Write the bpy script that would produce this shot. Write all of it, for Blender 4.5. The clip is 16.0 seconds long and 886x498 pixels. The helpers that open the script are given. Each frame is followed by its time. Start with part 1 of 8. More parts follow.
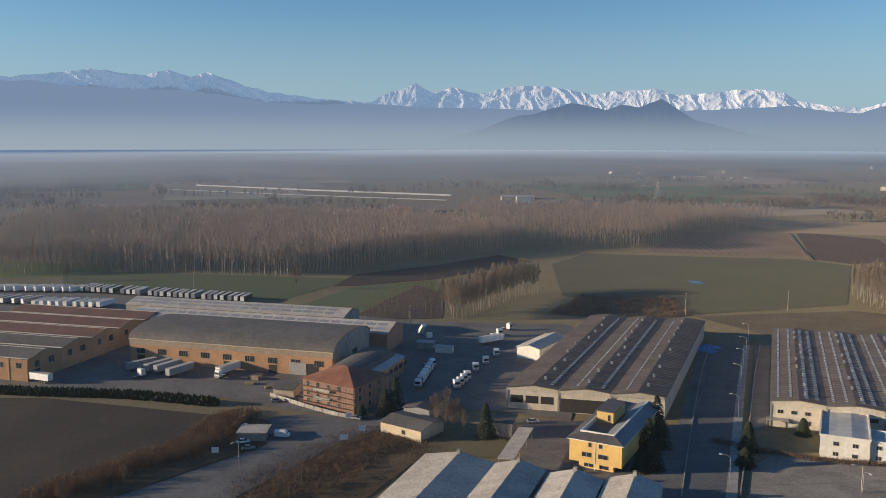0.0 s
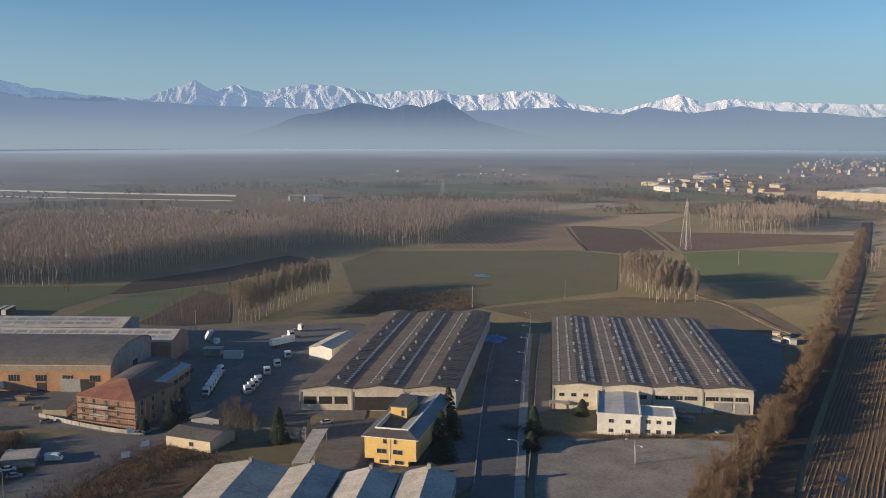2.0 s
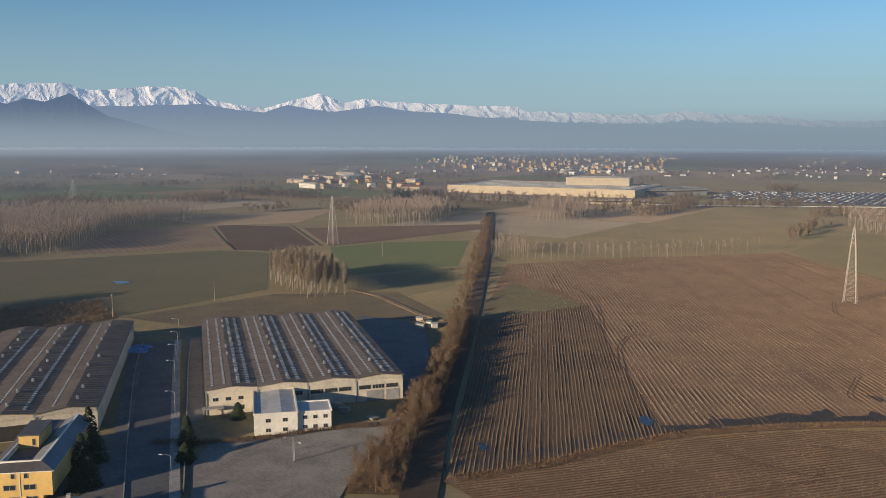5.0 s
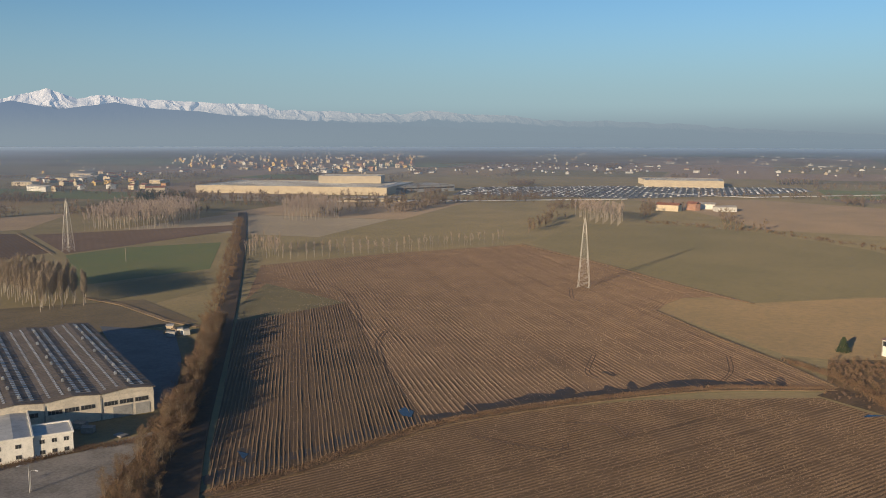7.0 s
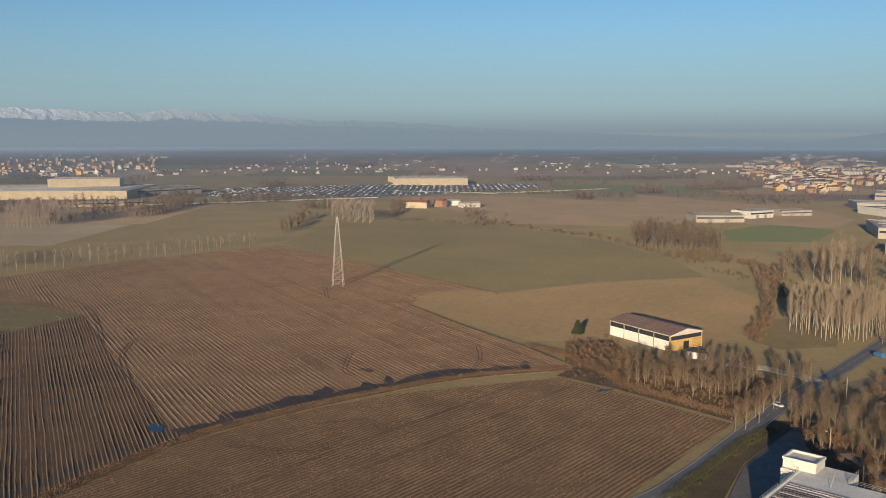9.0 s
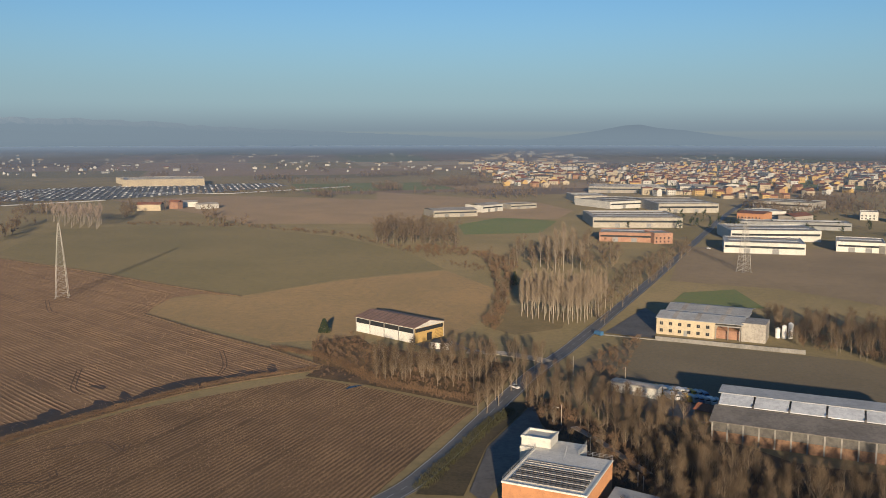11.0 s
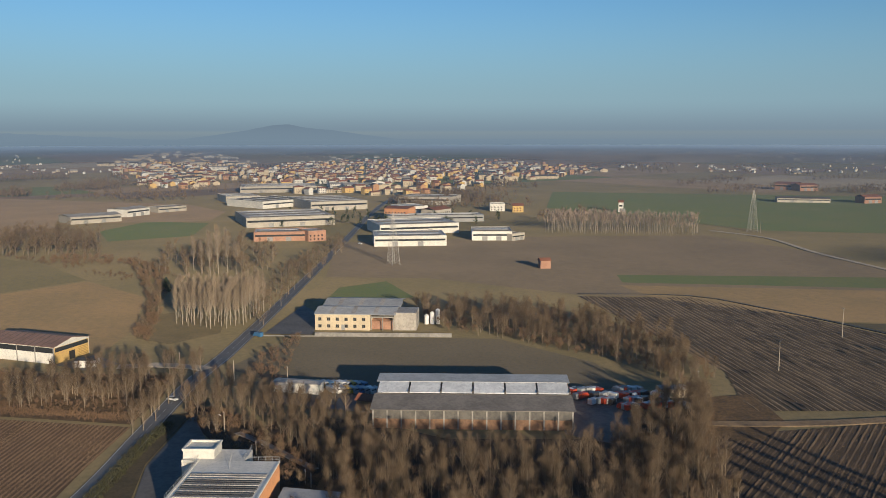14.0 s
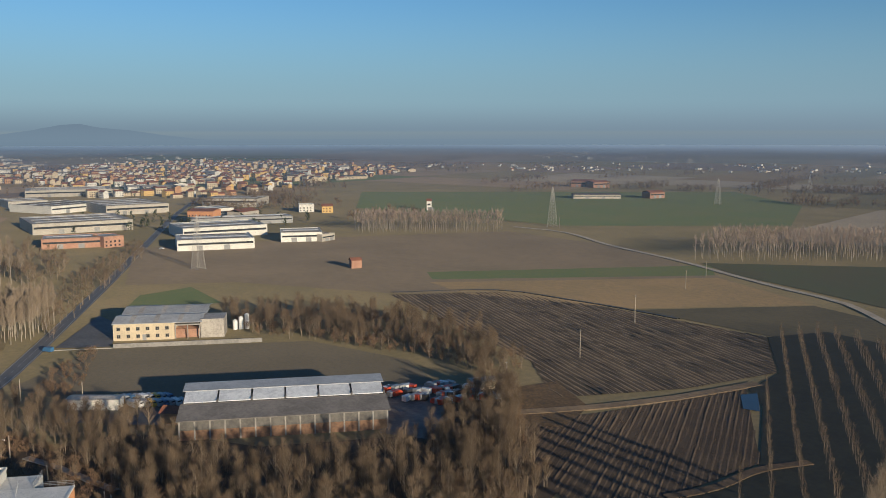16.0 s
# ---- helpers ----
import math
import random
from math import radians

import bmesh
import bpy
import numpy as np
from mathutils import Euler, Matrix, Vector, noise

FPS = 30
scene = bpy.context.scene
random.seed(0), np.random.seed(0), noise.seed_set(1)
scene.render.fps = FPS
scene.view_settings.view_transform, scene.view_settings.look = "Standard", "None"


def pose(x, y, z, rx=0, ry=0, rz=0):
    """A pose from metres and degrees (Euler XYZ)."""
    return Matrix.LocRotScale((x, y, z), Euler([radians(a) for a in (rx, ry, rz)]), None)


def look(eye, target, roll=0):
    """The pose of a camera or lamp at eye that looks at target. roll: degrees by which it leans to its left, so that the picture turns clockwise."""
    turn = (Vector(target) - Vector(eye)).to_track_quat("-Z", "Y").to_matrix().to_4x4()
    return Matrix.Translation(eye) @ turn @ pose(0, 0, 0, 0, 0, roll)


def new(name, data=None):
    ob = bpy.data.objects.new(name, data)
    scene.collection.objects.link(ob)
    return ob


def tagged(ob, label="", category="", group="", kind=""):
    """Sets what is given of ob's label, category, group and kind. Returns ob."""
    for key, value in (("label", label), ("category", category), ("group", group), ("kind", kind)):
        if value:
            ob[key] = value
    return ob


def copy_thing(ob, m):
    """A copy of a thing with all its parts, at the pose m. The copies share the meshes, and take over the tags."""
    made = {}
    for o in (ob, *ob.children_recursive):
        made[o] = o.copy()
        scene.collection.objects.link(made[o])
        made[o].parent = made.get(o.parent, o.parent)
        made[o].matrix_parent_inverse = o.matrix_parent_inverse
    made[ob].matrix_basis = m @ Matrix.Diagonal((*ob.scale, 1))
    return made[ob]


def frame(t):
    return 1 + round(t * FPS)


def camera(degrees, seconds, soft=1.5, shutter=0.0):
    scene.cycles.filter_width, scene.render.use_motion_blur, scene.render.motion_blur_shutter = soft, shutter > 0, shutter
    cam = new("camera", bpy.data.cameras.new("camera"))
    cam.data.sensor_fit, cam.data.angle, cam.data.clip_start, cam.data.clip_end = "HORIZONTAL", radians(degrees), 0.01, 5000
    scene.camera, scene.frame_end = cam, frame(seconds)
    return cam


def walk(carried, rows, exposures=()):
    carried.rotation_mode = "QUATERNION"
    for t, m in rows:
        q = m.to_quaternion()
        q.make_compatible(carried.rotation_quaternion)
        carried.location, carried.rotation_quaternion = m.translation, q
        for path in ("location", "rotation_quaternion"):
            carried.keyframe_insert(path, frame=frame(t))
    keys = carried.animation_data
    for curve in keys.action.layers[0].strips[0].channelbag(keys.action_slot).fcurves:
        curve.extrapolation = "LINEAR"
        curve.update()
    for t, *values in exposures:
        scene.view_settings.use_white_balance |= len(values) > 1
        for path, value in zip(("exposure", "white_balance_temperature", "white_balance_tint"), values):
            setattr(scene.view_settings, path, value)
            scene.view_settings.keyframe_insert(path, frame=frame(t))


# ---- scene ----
cam = camera(54.31, 16.0, 0.9)
# seconds, place, pitch, lean, heading
ROWS = [
    (0, 0.00, 0.00, 99.00, -7.241, 0.097, 0.014),
    (0.5, 0.11, 0.47, 99.26, -7.338, 0.132, -3.371),
    (1, 0.23, 1.08, 99.09, -7.293, 0.099, -6.883),
    (1.5, 0.47, 1.68, 98.76, -7.289, 0.113, -10.395),
    (2, 0.69, 2.22, 98.46, -7.273, 0.089, -13.942),
    (2.5, 0.82, 2.81, 98.15, -7.254, 0.091, -17.620),
    (3, 1.11, 3.47, 97.87, -7.268, 0.107, -21.270),
    (5.5, 2.93, 6.14, 97.63, -7.377, 0.155, -41.280),
    (6, 3.00, 6.39, 97.63, -7.400, 0.142, -45.493),
    (6.5, 3.47, 6.71, 97.43, -7.386, 0.118, -49.465),
    (7, 4.05, 7.12, 97.23, -7.395, 0.138, -53.332),
    (7.5, 4.53, 7.42, 96.99, -7.381, 0.142, -57.309),
    (8, 4.95, 7.36, 96.82, -7.359, 0.093, -61.327),
    (8.5, 5.26, 7.18, 96.86, -7.379, 0.026, -65.408),
    (9, 5.65, 7.34, 96.97, -7.395, 0.019, -69.689),
    (9.5, 6.25, 7.69, 97.03, -7.442, -0.055, -74.051),
    (10, 6.96, 7.97, 96.97, -7.473, -0.046, -78.405),
    (12.5, 9.09, 7.58, 96.35, -7.517, -0.139, -98.405),
    (13, 9.46, 7.61, 96.52, -7.545, -0.162, -102.160),
    (13.5, 9.83, 7.63, 96.43, -7.531, -0.082, -105.901),
    (14, 10.21, 7.51, 96.33, -7.524, -0.094, -109.506),
    (14.5, 10.67, 7.24, 96.25, -7.538, -0.088, -113.025),
    (15, 11.25, 6.90, 95.99, -7.506, -0.061, -116.523),
    (15.5, 11.83, 6.50, 95.69, -7.496, -0.031, -119.473),
    (16, 12.41, 5.96, 95.50, -7.505, -0.072, -122.086),
]
walk(cam, [(t, pose(x, y, z, 90 + pitch, -lean, yaw)) for t, x, y, z, pitch, lean, yaw in ROWS], [(0.0, 0.78, 6350, 10), (3.0, 0.70, 6350, 10), (8.0, 0.54, 6600, 9), (10.0, 0.48, 6500, 9), (12.5, 0.42, 6250, 8), (16.0, 0.36, 5900, 6)])

# ---- light ----
SUN_EL, SUN_AZ = radians(10.9), radians(183.5)   # elevation; direction towards the sun, from +x
world = bpy.data.worlds.new("sky")
scene.world = world
world.use_nodes = True
wn, wl = world.node_tree.nodes, world.node_tree.links
wn.clear()
sky = wn.new("ShaderNodeTexSky")
sky.sky_type = "NISHITA"
sky.sun_disc = False
sky.sun_elevation = SUN_EL
sky.sun_rotation = radians(90) - SUN_AZ
sky.air_density, sky.dust_density, sky.ozone_density = 1.0, 0.0, 4.4
bg = wn.new("ShaderNodeBackground")
bg.inputs["Strength"].default_value = 0.08
wo = wn.new("ShaderNodeOutputWorld")
wl.new(sky.outputs[0], bg.inputs[0])
wl.new(bg.outputs[0], wo.inputs[0])
sun_data = bpy.data.lights.new("sun", "SUN")
sun_data.energy, sun_data.angle, sun_data.color = 4.6, radians(0.6), (1.0, 0.79, 0.55)
sun = new("sun", sun_data)
sun_way = Vector((math.cos(SUN_AZ) * math.cos(SUN_EL), math.sin(SUN_AZ) * math.cos(SUN_EL), math.sin(SUN_EL)))
sun.matrix_world = look(sun_way * 500, (0, 0, 0))

# ---- materials ----
MATS = {}


def mat(name, base, alt=None, size=2.0, rough=0.9, bump=0.0, metal=0.0, coarse=25.0, amount=0.85, tilt=None):
    """A surface of two colours mixed at two scales: grain of the given size in metres, and stains of the coarse size."""
    if name in MATS:
        return MATS[name]
    m = bpy.data.materials.new(name)
    m.use_nodes = True
    n, l = m.node_tree.nodes, m.node_tree.links
    p = n["Principled BSDF"]
    geo = n.new("ShaderNodeNewGeometry")
    alt = alt or tuple(c * 0.6 for c in base)
    fine, wide = n.new("ShaderNodeTexNoise"), n.new("ShaderNodeTexNoise")
    for tex, s, d in ((fine, size, 8), (wide, coarse, 4)):
        tex.inputs["Scale"].default_value = 1.0 / s
        tex.inputs["Detail"].default_value = d
        tex.inputs["Roughness"].default_value = 0.65
        l.new(geo.outputs["Position"], tex.inputs["Vector"])
    add = n.new("ShaderNodeMath")
    add.operation = "ADD"
    l.new(fine.outputs[0], add.inputs[0])
    l.new(wide.outputs[0], add.inputs[1])
    rng = n.new("ShaderNodeMapRange")
    rng.inputs["From Min"].default_value, rng.inputs["From Max"].default_value = 1.0 - 0.28 / max(amount, 0.05) * 0.5, 1.0 + 0.28 / max(amount, 0.05) * 0.5
    l.new(add.outputs[0], rng.inputs[0])
    mix = n.new("ShaderNodeMix")
    mix.data_type = "RGBA"
    mix.inputs["A"].default_value, mix.inputs["B"].default_value = (*base, 1), (*alt, 1)
    l.new(rng.outputs[0], mix.inputs["Factor"])
    out = mix.outputs["Result"]
    info = n.new("ShaderNodeObjectInfo")
    hsv = n.new("ShaderNodeHueSaturation")
    jit = n.new("ShaderNodeMapRange")
    jit.inputs["To Min"].default_value, jit.inputs["To Max"].default_value = 0.88, 1.12
    l.new(info.outputs["Random"], jit.inputs[0])
    l.new(jit.outputs[0], hsv.inputs["Value"])
    l.new(out, hsv.inputs["Color"])
    l.new(hsv.outputs[0], p.inputs["Base Color"])
    p.inputs["Roughness"].default_value, p.inputs["Metallic"].default_value = rough, metal
    p.inputs["Specular IOR Level"].default_value = 0.3
    if rough >= 0.9:
        p.inputs["Diffuse Roughness"].default_value = 0.42
    if bump:
        b = n.new("ShaderNodeBump")
        b.inputs["Strength"].default_value, b.inputs["Distance"].default_value = 0.6, bump
        l.new(fine.outputs[0], b.inputs["Height"])
        l.new(b.outputs[0], p.inputs["Normal"])
    MATS[name] = m
    return m


def striped(name, base, alt, angle, spacing, size=3.0, coarse=60.0, share=0.5, bump=0.12, rough=0.95):
    """Ploughed or drilled soil: stripes that run along the angle (degrees from +x), broken up by noise."""
    m = mat(name, base, tuple(c * 0.72 for c in base), size, rough, 0.0, 0.0, coarse, 0.6)
    n, l = m.node_tree.nodes, m.node_tree.links
    p = n["Principled BSDF"]
    geo = n.new("ShaderNodeNewGeometry")
    turn = n.new("ShaderNodeMapping")
    turn.vector_type = "POINT"
    turn.inputs["Rotation"].default_value = (0, 0, radians(-angle + 90))
    l.new(geo.outputs["Position"], turn.inputs["Vector"])
    wave = n.new("ShaderNodeTexWave")
    wave.wave_type, wave.bands_direction = "BANDS", "X"
    wave.inputs["Scale"].default_value = 0.314 / spacing
    wave.inputs["Distortion"].default_value, wave.inputs["Detail"].default_value = 1.2, 3
    wave.inputs["Detail Scale"].default_value = 0.8
    l.new(turn.outputs[0], wave.inputs["Vector"])
    mix = n.new("ShaderNodeMix")
    mix.data_type = "RGBA"
    mix.inputs["B"].default_value = (*alt, 1)
    old = p.inputs["Base Color"].links[0].from_socket
    l.new(old, mix.inputs["A"])
    scl = n.new("ShaderNodeMath")
    scl.operation = "MULTIPLY"
    scl.inputs[1].default_value = share
    l.new(wave.outputs["Fac"], scl.inputs[0])
    l.new(scl.outputs[0], mix.inputs["Factor"])
    l.new(mix.outputs["Result"], p.inputs["Base Color"])
    b = n.new("ShaderNodeBump")
    b.inputs["Strength"].default_value, b.inputs["Distance"].default_value = 0.5, bump
    l.new(wave.outputs["Fac"], b.inputs["Height"])
    l.new(b.outputs[0], p.inputs["Normal"])
    return m


GRASS = mat("winter_grass", (0.215, 0.170, 0.092), (0.155, 0.130, 0.070), 3.0, coarse=70, bump=0.1)
GREEN = mat("green_wheat", (0.100, 0.130, 0.055), (0.125, 0.134, 0.062), 4.0, coarse=60, bump=0.05)
LIGHTGREEN = mat("bright_meadow", (0.150, 0.175, 0.052), (0.12, 0.15, 0.05), 4.0, coarse=40)
OLIVE = mat("olive_meadow", (0.168, 0.138, 0.074), (0.136, 0.118, 0.062), 5.0, coarse=90, bump=0.05)
BARE = mat("bare_earth", (0.245, 0.172, 0.090), (0.185, 0.138, 0.075), 4.0, coarse=80, bump=0.08)
MEADOW = mat("grey_meadow", (0.140, 0.118, 0.082), (0.112, 0.096, 0.066), 2.0, coarse=60, bump=0.05)
DARKSOIL = mat("dark_soil", (0.042, 0.032, 0.024), (0.070, 0.048, 0.032), 2.0, coarse=30, bump=0.1)
TAN = mat("dry_stubble", (0.29, 0.212, 0.135), (0.23, 0.172, 0.112), 3.0, coarse=60)
SCRUB = mat("dry_scrub", (0.155, 0.10, 0.05), (0.07, 0.05, 0.03), 1.2, coarse=12, bump=0.2)
PATH = mat("dirt_track", (0.20, 0.145, 0.09), (0.12, 0.09, 0.06), 1.5, coarse=15, bump=0.05)
ASPHALT = mat("asphalt", (0.185, 0.182, 0.178), (0.145, 0.142, 0.138), 1.5, 0.75, coarse=14)
YARD = mat("worn_yard", (0.185, 0.172, 0.156), (0.120, 0.113, 0.105), 2.0, 0.8, coarse=18)
CONCRETE = mat("concrete", (0.33, 0.31, 0.28), (0.22, 0.21, 0.19), 1.5, 0.85, coarse=10)
LINE = mat("road_paint", (0.62, 0.62, 0.60), (0.40, 0.40, 0.38), 0.5, 0.7)
WATER = mat("puddle_water", (0.02, 0.03, 0.045), (0.03, 0.035, 0.04), 1.0, 0.06)
FIBRE = mat("fibre_cement_roof", (0.150, 0.125, 0.108), (0.095, 0.080, 0.070), 1.0, 0.85, coarse=9, bump=0.04)
FIBRE2 = mat("dark_arched_roof", (0.125, 0.115, 0.105), (0.085, 0.078, 0.072), 1.5, 0.85, coarse=14)
RUSTROOF = mat("weathered_red_roof", (0.150, 0.075, 0.055), (0.095, 0.055, 0.045), 1.0, 0.85, coarse=10)
PALEROOF = mat("pale_sheet_roof", (0.50, 0.455, 0.39), (0.34, 0.31, 0.27), 1.0, 0.7, coarse=8)
GREYROOF = mat("grey_membrane_roof", (0.45, 0.45, 0.435), (0.34, 0.34, 0.33), 2.0, 0.6, coarse=9)
TILE = mat("clay_tile", (0.30, 0.125, 0.075), (0.19, 0.085, 0.055), 0.6, 0.85, coarse=5, bump=0.05)
BRICKW = mat("orange_brick_wall", (0.53, 0.31, 0.165), (0.41, 0.235, 0.125), 0.7, 0.9, coarse=6)
REDBRICK = mat("red_brick_wall", (0.42, 0.245, 0.165), (0.31, 0.175, 0.12), 0.7, 0.9, coarse=5)
CREAM = mat("cream_render", (0.62, 0.52, 0.36), (0.50, 0.42, 0.30), 1.0, 0.9, coarse=7)
PALECREAM = mat("pale_cream_render", (0.60, 0.54, 0.44), (0.46, 0.415, 0.34), 1.0, 0.9, coarse=7)
YELLOW = mat("yellow_render", (0.68, 0.46, 0.16), (0.58, 0.39, 0.15), 1.2, 0.85, coarse=8)
WHITE = mat("white_render", (0.72, 0.69, 0.62), (0.58, 0.56, 0.50), 1.0, 0.85, coarse=7)
GREYPANEL = mat("grey_panel", (0.30, 0.30, 0.29), (0.23, 0.23, 0.22), 1.0, 0.7, coarse=6)
GLASS = mat("dark_window_glass", (0.03, 0.035, 0.04), (0.05, 0.05, 0.05), 1.0, 0.12)
SKYLIGHT = mat("skylight_sheet", (0.40, 0.41, 0.42), (0.24, 0.25, 0.26), 0.8, 0.35, coarse=5)
METAL = mat("galvanised_steel", (0.45, 0.45, 0.44), (0.34, 0.34, 0.33), 0.6, 0.45, metal=0.6)
PYLON = mat("pylon_steel", (0.50, 0.47, 0.42), (0.38, 0.36, 0.32), 0.8, 0.6, metal=0.2)
# near-black panels that paint the shade inside open bays and doors
DARK = mat("opening_shade", (0.025, 0.024, 0.024), (0.04, 0.038, 0.036), 1.0, 0.8)
RUBBER = mat("tyre_rubber", (0.02, 0.02, 0.02), (0.035, 0.033, 0.03), 0.3, 0.85)
PAINT = {
    "white": mat("white_lacquer", (0.78, 0.77, 0.74), (0.66, 0.65, 0.62), 0.6, 0.35, coarse=3),
    "grey": mat("grey_lacquer", (0.30, 0.31, 0.32), (0.24, 0.25, 0.26), 0.6, 0.35, coarse=3),
    "black": mat("black_lacquer", (0.03, 0.03, 0.035), (0.05, 0.05, 0.05), 0.6, 0.3, coarse=3),
    "blue": mat("blue_lacquer", (0.06, 0.16, 0.30), (0.05, 0.12, 0.22), 0.6, 0.35, coarse=3),
    "red": mat("red_lacquer", (0.50, 0.06, 0.03), (0.36, 0.06, 0.03), 0.6, 0.4, coarse=3),
    "yellow": mat("yellow_lacquer", (0.70, 0.42, 0.05), (0.55, 0.33, 0.05), 0.6, 0.4, coarse=3),
}
PALEBARK = mat("pale_poplar_bark", (0.36, 0.31, 0.25), (0.27, 0.232, 0.188), 0.5, 0.9, coarse=4)
BARK = mat("grey_bark", (0.27, 0.215, 0.155), (0.18, 0.143, 0.104), 0.5, 0.95, coarse=4)
TWIG = mat("brown_twigs", (0.165, 0.116, 0.072), (0.105, 0.075, 0.048), 0.8, 0.95, coarse=9)
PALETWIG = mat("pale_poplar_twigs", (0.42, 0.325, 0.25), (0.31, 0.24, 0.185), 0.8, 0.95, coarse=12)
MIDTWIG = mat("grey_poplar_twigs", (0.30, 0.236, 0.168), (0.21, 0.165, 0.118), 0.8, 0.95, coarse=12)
NEEDLE = mat("dark_conifer", (0.025, 0.038, 0.020), (0.045, 0.055, 0.028), 0.8, 0.95, coarse=4)
REED = mat("russet_scrub", (0.215, 0.138, 0.082), (0.135, 0.088, 0.055), 0.7, 0.95, coarse=6)

# ---- building blocks ----


def mesh_of(name, bm, material):
    me = bpy.data.meshes.new(name)
    bm.normal_update()
    bm.to_mesh(me)
    bm.free()
    me.materials.append(material)
    return me


def part(name, bm, material, parent=None, label=""):
    """Links a bmesh as one mesh object under a thing or a part."""
    ob = new(name, mesh_of(name, bm, material) if isinstance(bm, bmesh.types.BMesh) else bm)
    if parent:
        ob.parent = parent
    return tagged(ob, label)


def thing(name, m, label, category, group="", kind=""):
    ob = new(name)
    ob.matrix_world = m
    return tagged(ob, label, category, group, kind)


def box(bm, x0, y0, z0, x1, y1, z1):
    v = [bm.verts.new((x, y, z)) for x in (x0, x1) for y in (y0, y1) for z in (z0, z1)]
    for f in ((0, 1, 3, 2), (4, 6, 7, 5), (0, 4, 5, 1), (2, 3, 7, 6), (0, 2, 6, 4), (1, 5, 7, 3)):
        bm.faces.new([v[i] for i in f])
    return v


def boxes(*rows):
    bm = bmesh.new()
    for r in rows:
        box(bm, *r)
    return bm


def prism(bm, outline, y0, y1):
    """An outline of (x, z), counted anticlockwise as seen from -y, drawn out from y0 to y1."""
    a = [bm.verts.new((x, y0, z)) for x, z in outline]
    b = [bm.verts.new((x, y1, z)) for x, z in outline]
    n = len(outline)
    bm.faces.new(a)
    bm.faces.new(b[::-1])
    for i in range(n):
        j = (i + 1) % n
        bm.faces.new((a[j], a[i], b[i], b[j]))
    return bm


def sheet(profile, y0, y1, thick):
    """A bent roof sheet: a line of (x, z) drawn out along y, with a thickness."""
    bm = bmesh.new()
    top = [bm.verts.new((x, y0, z)) for x, z in profile], [bm.verts.new((x, y1, z)) for x, z in profile]
    low = [bm.verts.new((x, y0, z - thick)) for x, z in profile], [bm.verts.new((x, y1, z - thick)) for x, z in profile]
    k = len(profile)
    for i in range(k - 1):
        bm.faces.new((top[0][i], top[0][i + 1], top[1][i + 1], top[1][i]))
        bm.faces.new((low[0][i + 1], low[0][i], low[1][i], low[1][i + 1]))
        bm.faces.new((low[0][i], low[0][i + 1], top[0][i + 1], top[0][i]))
        bm.faces.new((low[1][i + 1], low[1][i], top[1][i], top[1][i + 1]))
    bm.faces.new((low[0][0], top[0][0], top[1][0], low[1][0]))
    bm.faces.new((top[0][-1], low[0][-1], low[1][-1], top[1][-1]))
    return bm


def rod(bm, a, b, r0, r1=None, n=6):
    """A round bar from a to b, tapering from r0 to r1."""
    a, b = Vector(a), Vector(b)
    r1 = r0 if r1 is None else r1
    q = (b - a).to_track_quat("Z", "Y")
    rings = [[bm.verts.new(c + q @ Vector((r * math.cos(6.2832 * i / n), r * math.sin(6.2832 * i / n), 0))) for i in range(n)] for c, r in ((a, r0), (b, r1))]
    for i in range(n):
        bm.faces.new((rings[0][i], rings[0][(i + 1) % n], rings[1][(i + 1) % n], rings[1][i]))
    bm.faces.new(rings[0][::-1])
    bm.faces.new(rings[1])
    return bm


def front(a, b):
    """The pose of a building whose front runs from a to b on the ground; its depth runs to the left of that line."""
    (ax, ay), (bx, by) = a, b
    return pose(ax, ay, 0, 0, 0, math.degrees(math.atan2(by - ay, bx - ax)))


def span(a, b):
    return math.hypot(b[0] - a[0], b[1] - a[1])


def window(parent, x, z, w, h, y=0.0, face="front", bars=1, depth=0.0, pane=None, framing=None):
    """A framed pane, a little proud of a front (-y), left (-x) or right (+x) wall; x runs along that wall."""
    bm = boxes((x, y - 0.10, z, x + w, y - 0.002, z + 0.1), (x, y - 0.10, z + h - 0.1, x + w, y - 0.002, z + h), (x, y - 0.10, z + 0.1, x + 0.1, y - 0.002, z + h - 0.1), (x + w - 0.1, y - 0.10, z + 0.1, x + w, y - 0.002, z + h - 0.1))
    for i in range(bars):
        c = x + w * (i + 1) / (bars + 1)
        box(bm, c - 0.04, y - 0.09, z + 0.1, c + 0.04, y - 0.002, z + h - 0.1)
    fr = part("window", bm, framing or CONCRETE, parent)
    gl = part("pane", boxes((x + 0.1, y - 0.05, z + 0.1, x + w - 0.1, y - 0.003, z + h - 0.1)), pane or GLASS, fr)
    if face != "front":
        turn = pose(depth, 0, 0, 0, 0, 90) if face == "right" else pose(0, depth, 0, 0, 0, -90)
        fr.matrix_local = turn
    return fr


def reach(r):
    """The plain beyond 1.5 km is drawn together towards the foothills: how far off a place at radius r stands for."""
    k = max(0.0, (r - 1500) / 3150)
    return r + 14000 * k ** 4


def lie(x, y):
    """The height of the ground, and the scale of things that stand there: the plain climbs gently towards the mountains."""
    r = math.hypot(x, y)
    return (97 * (1 - r / reach(r)), r / reach(r)) if r > 1500 else (0.0, 1.0)


LAYER = [0.02]
PLACED = []
AREA_Z = {}


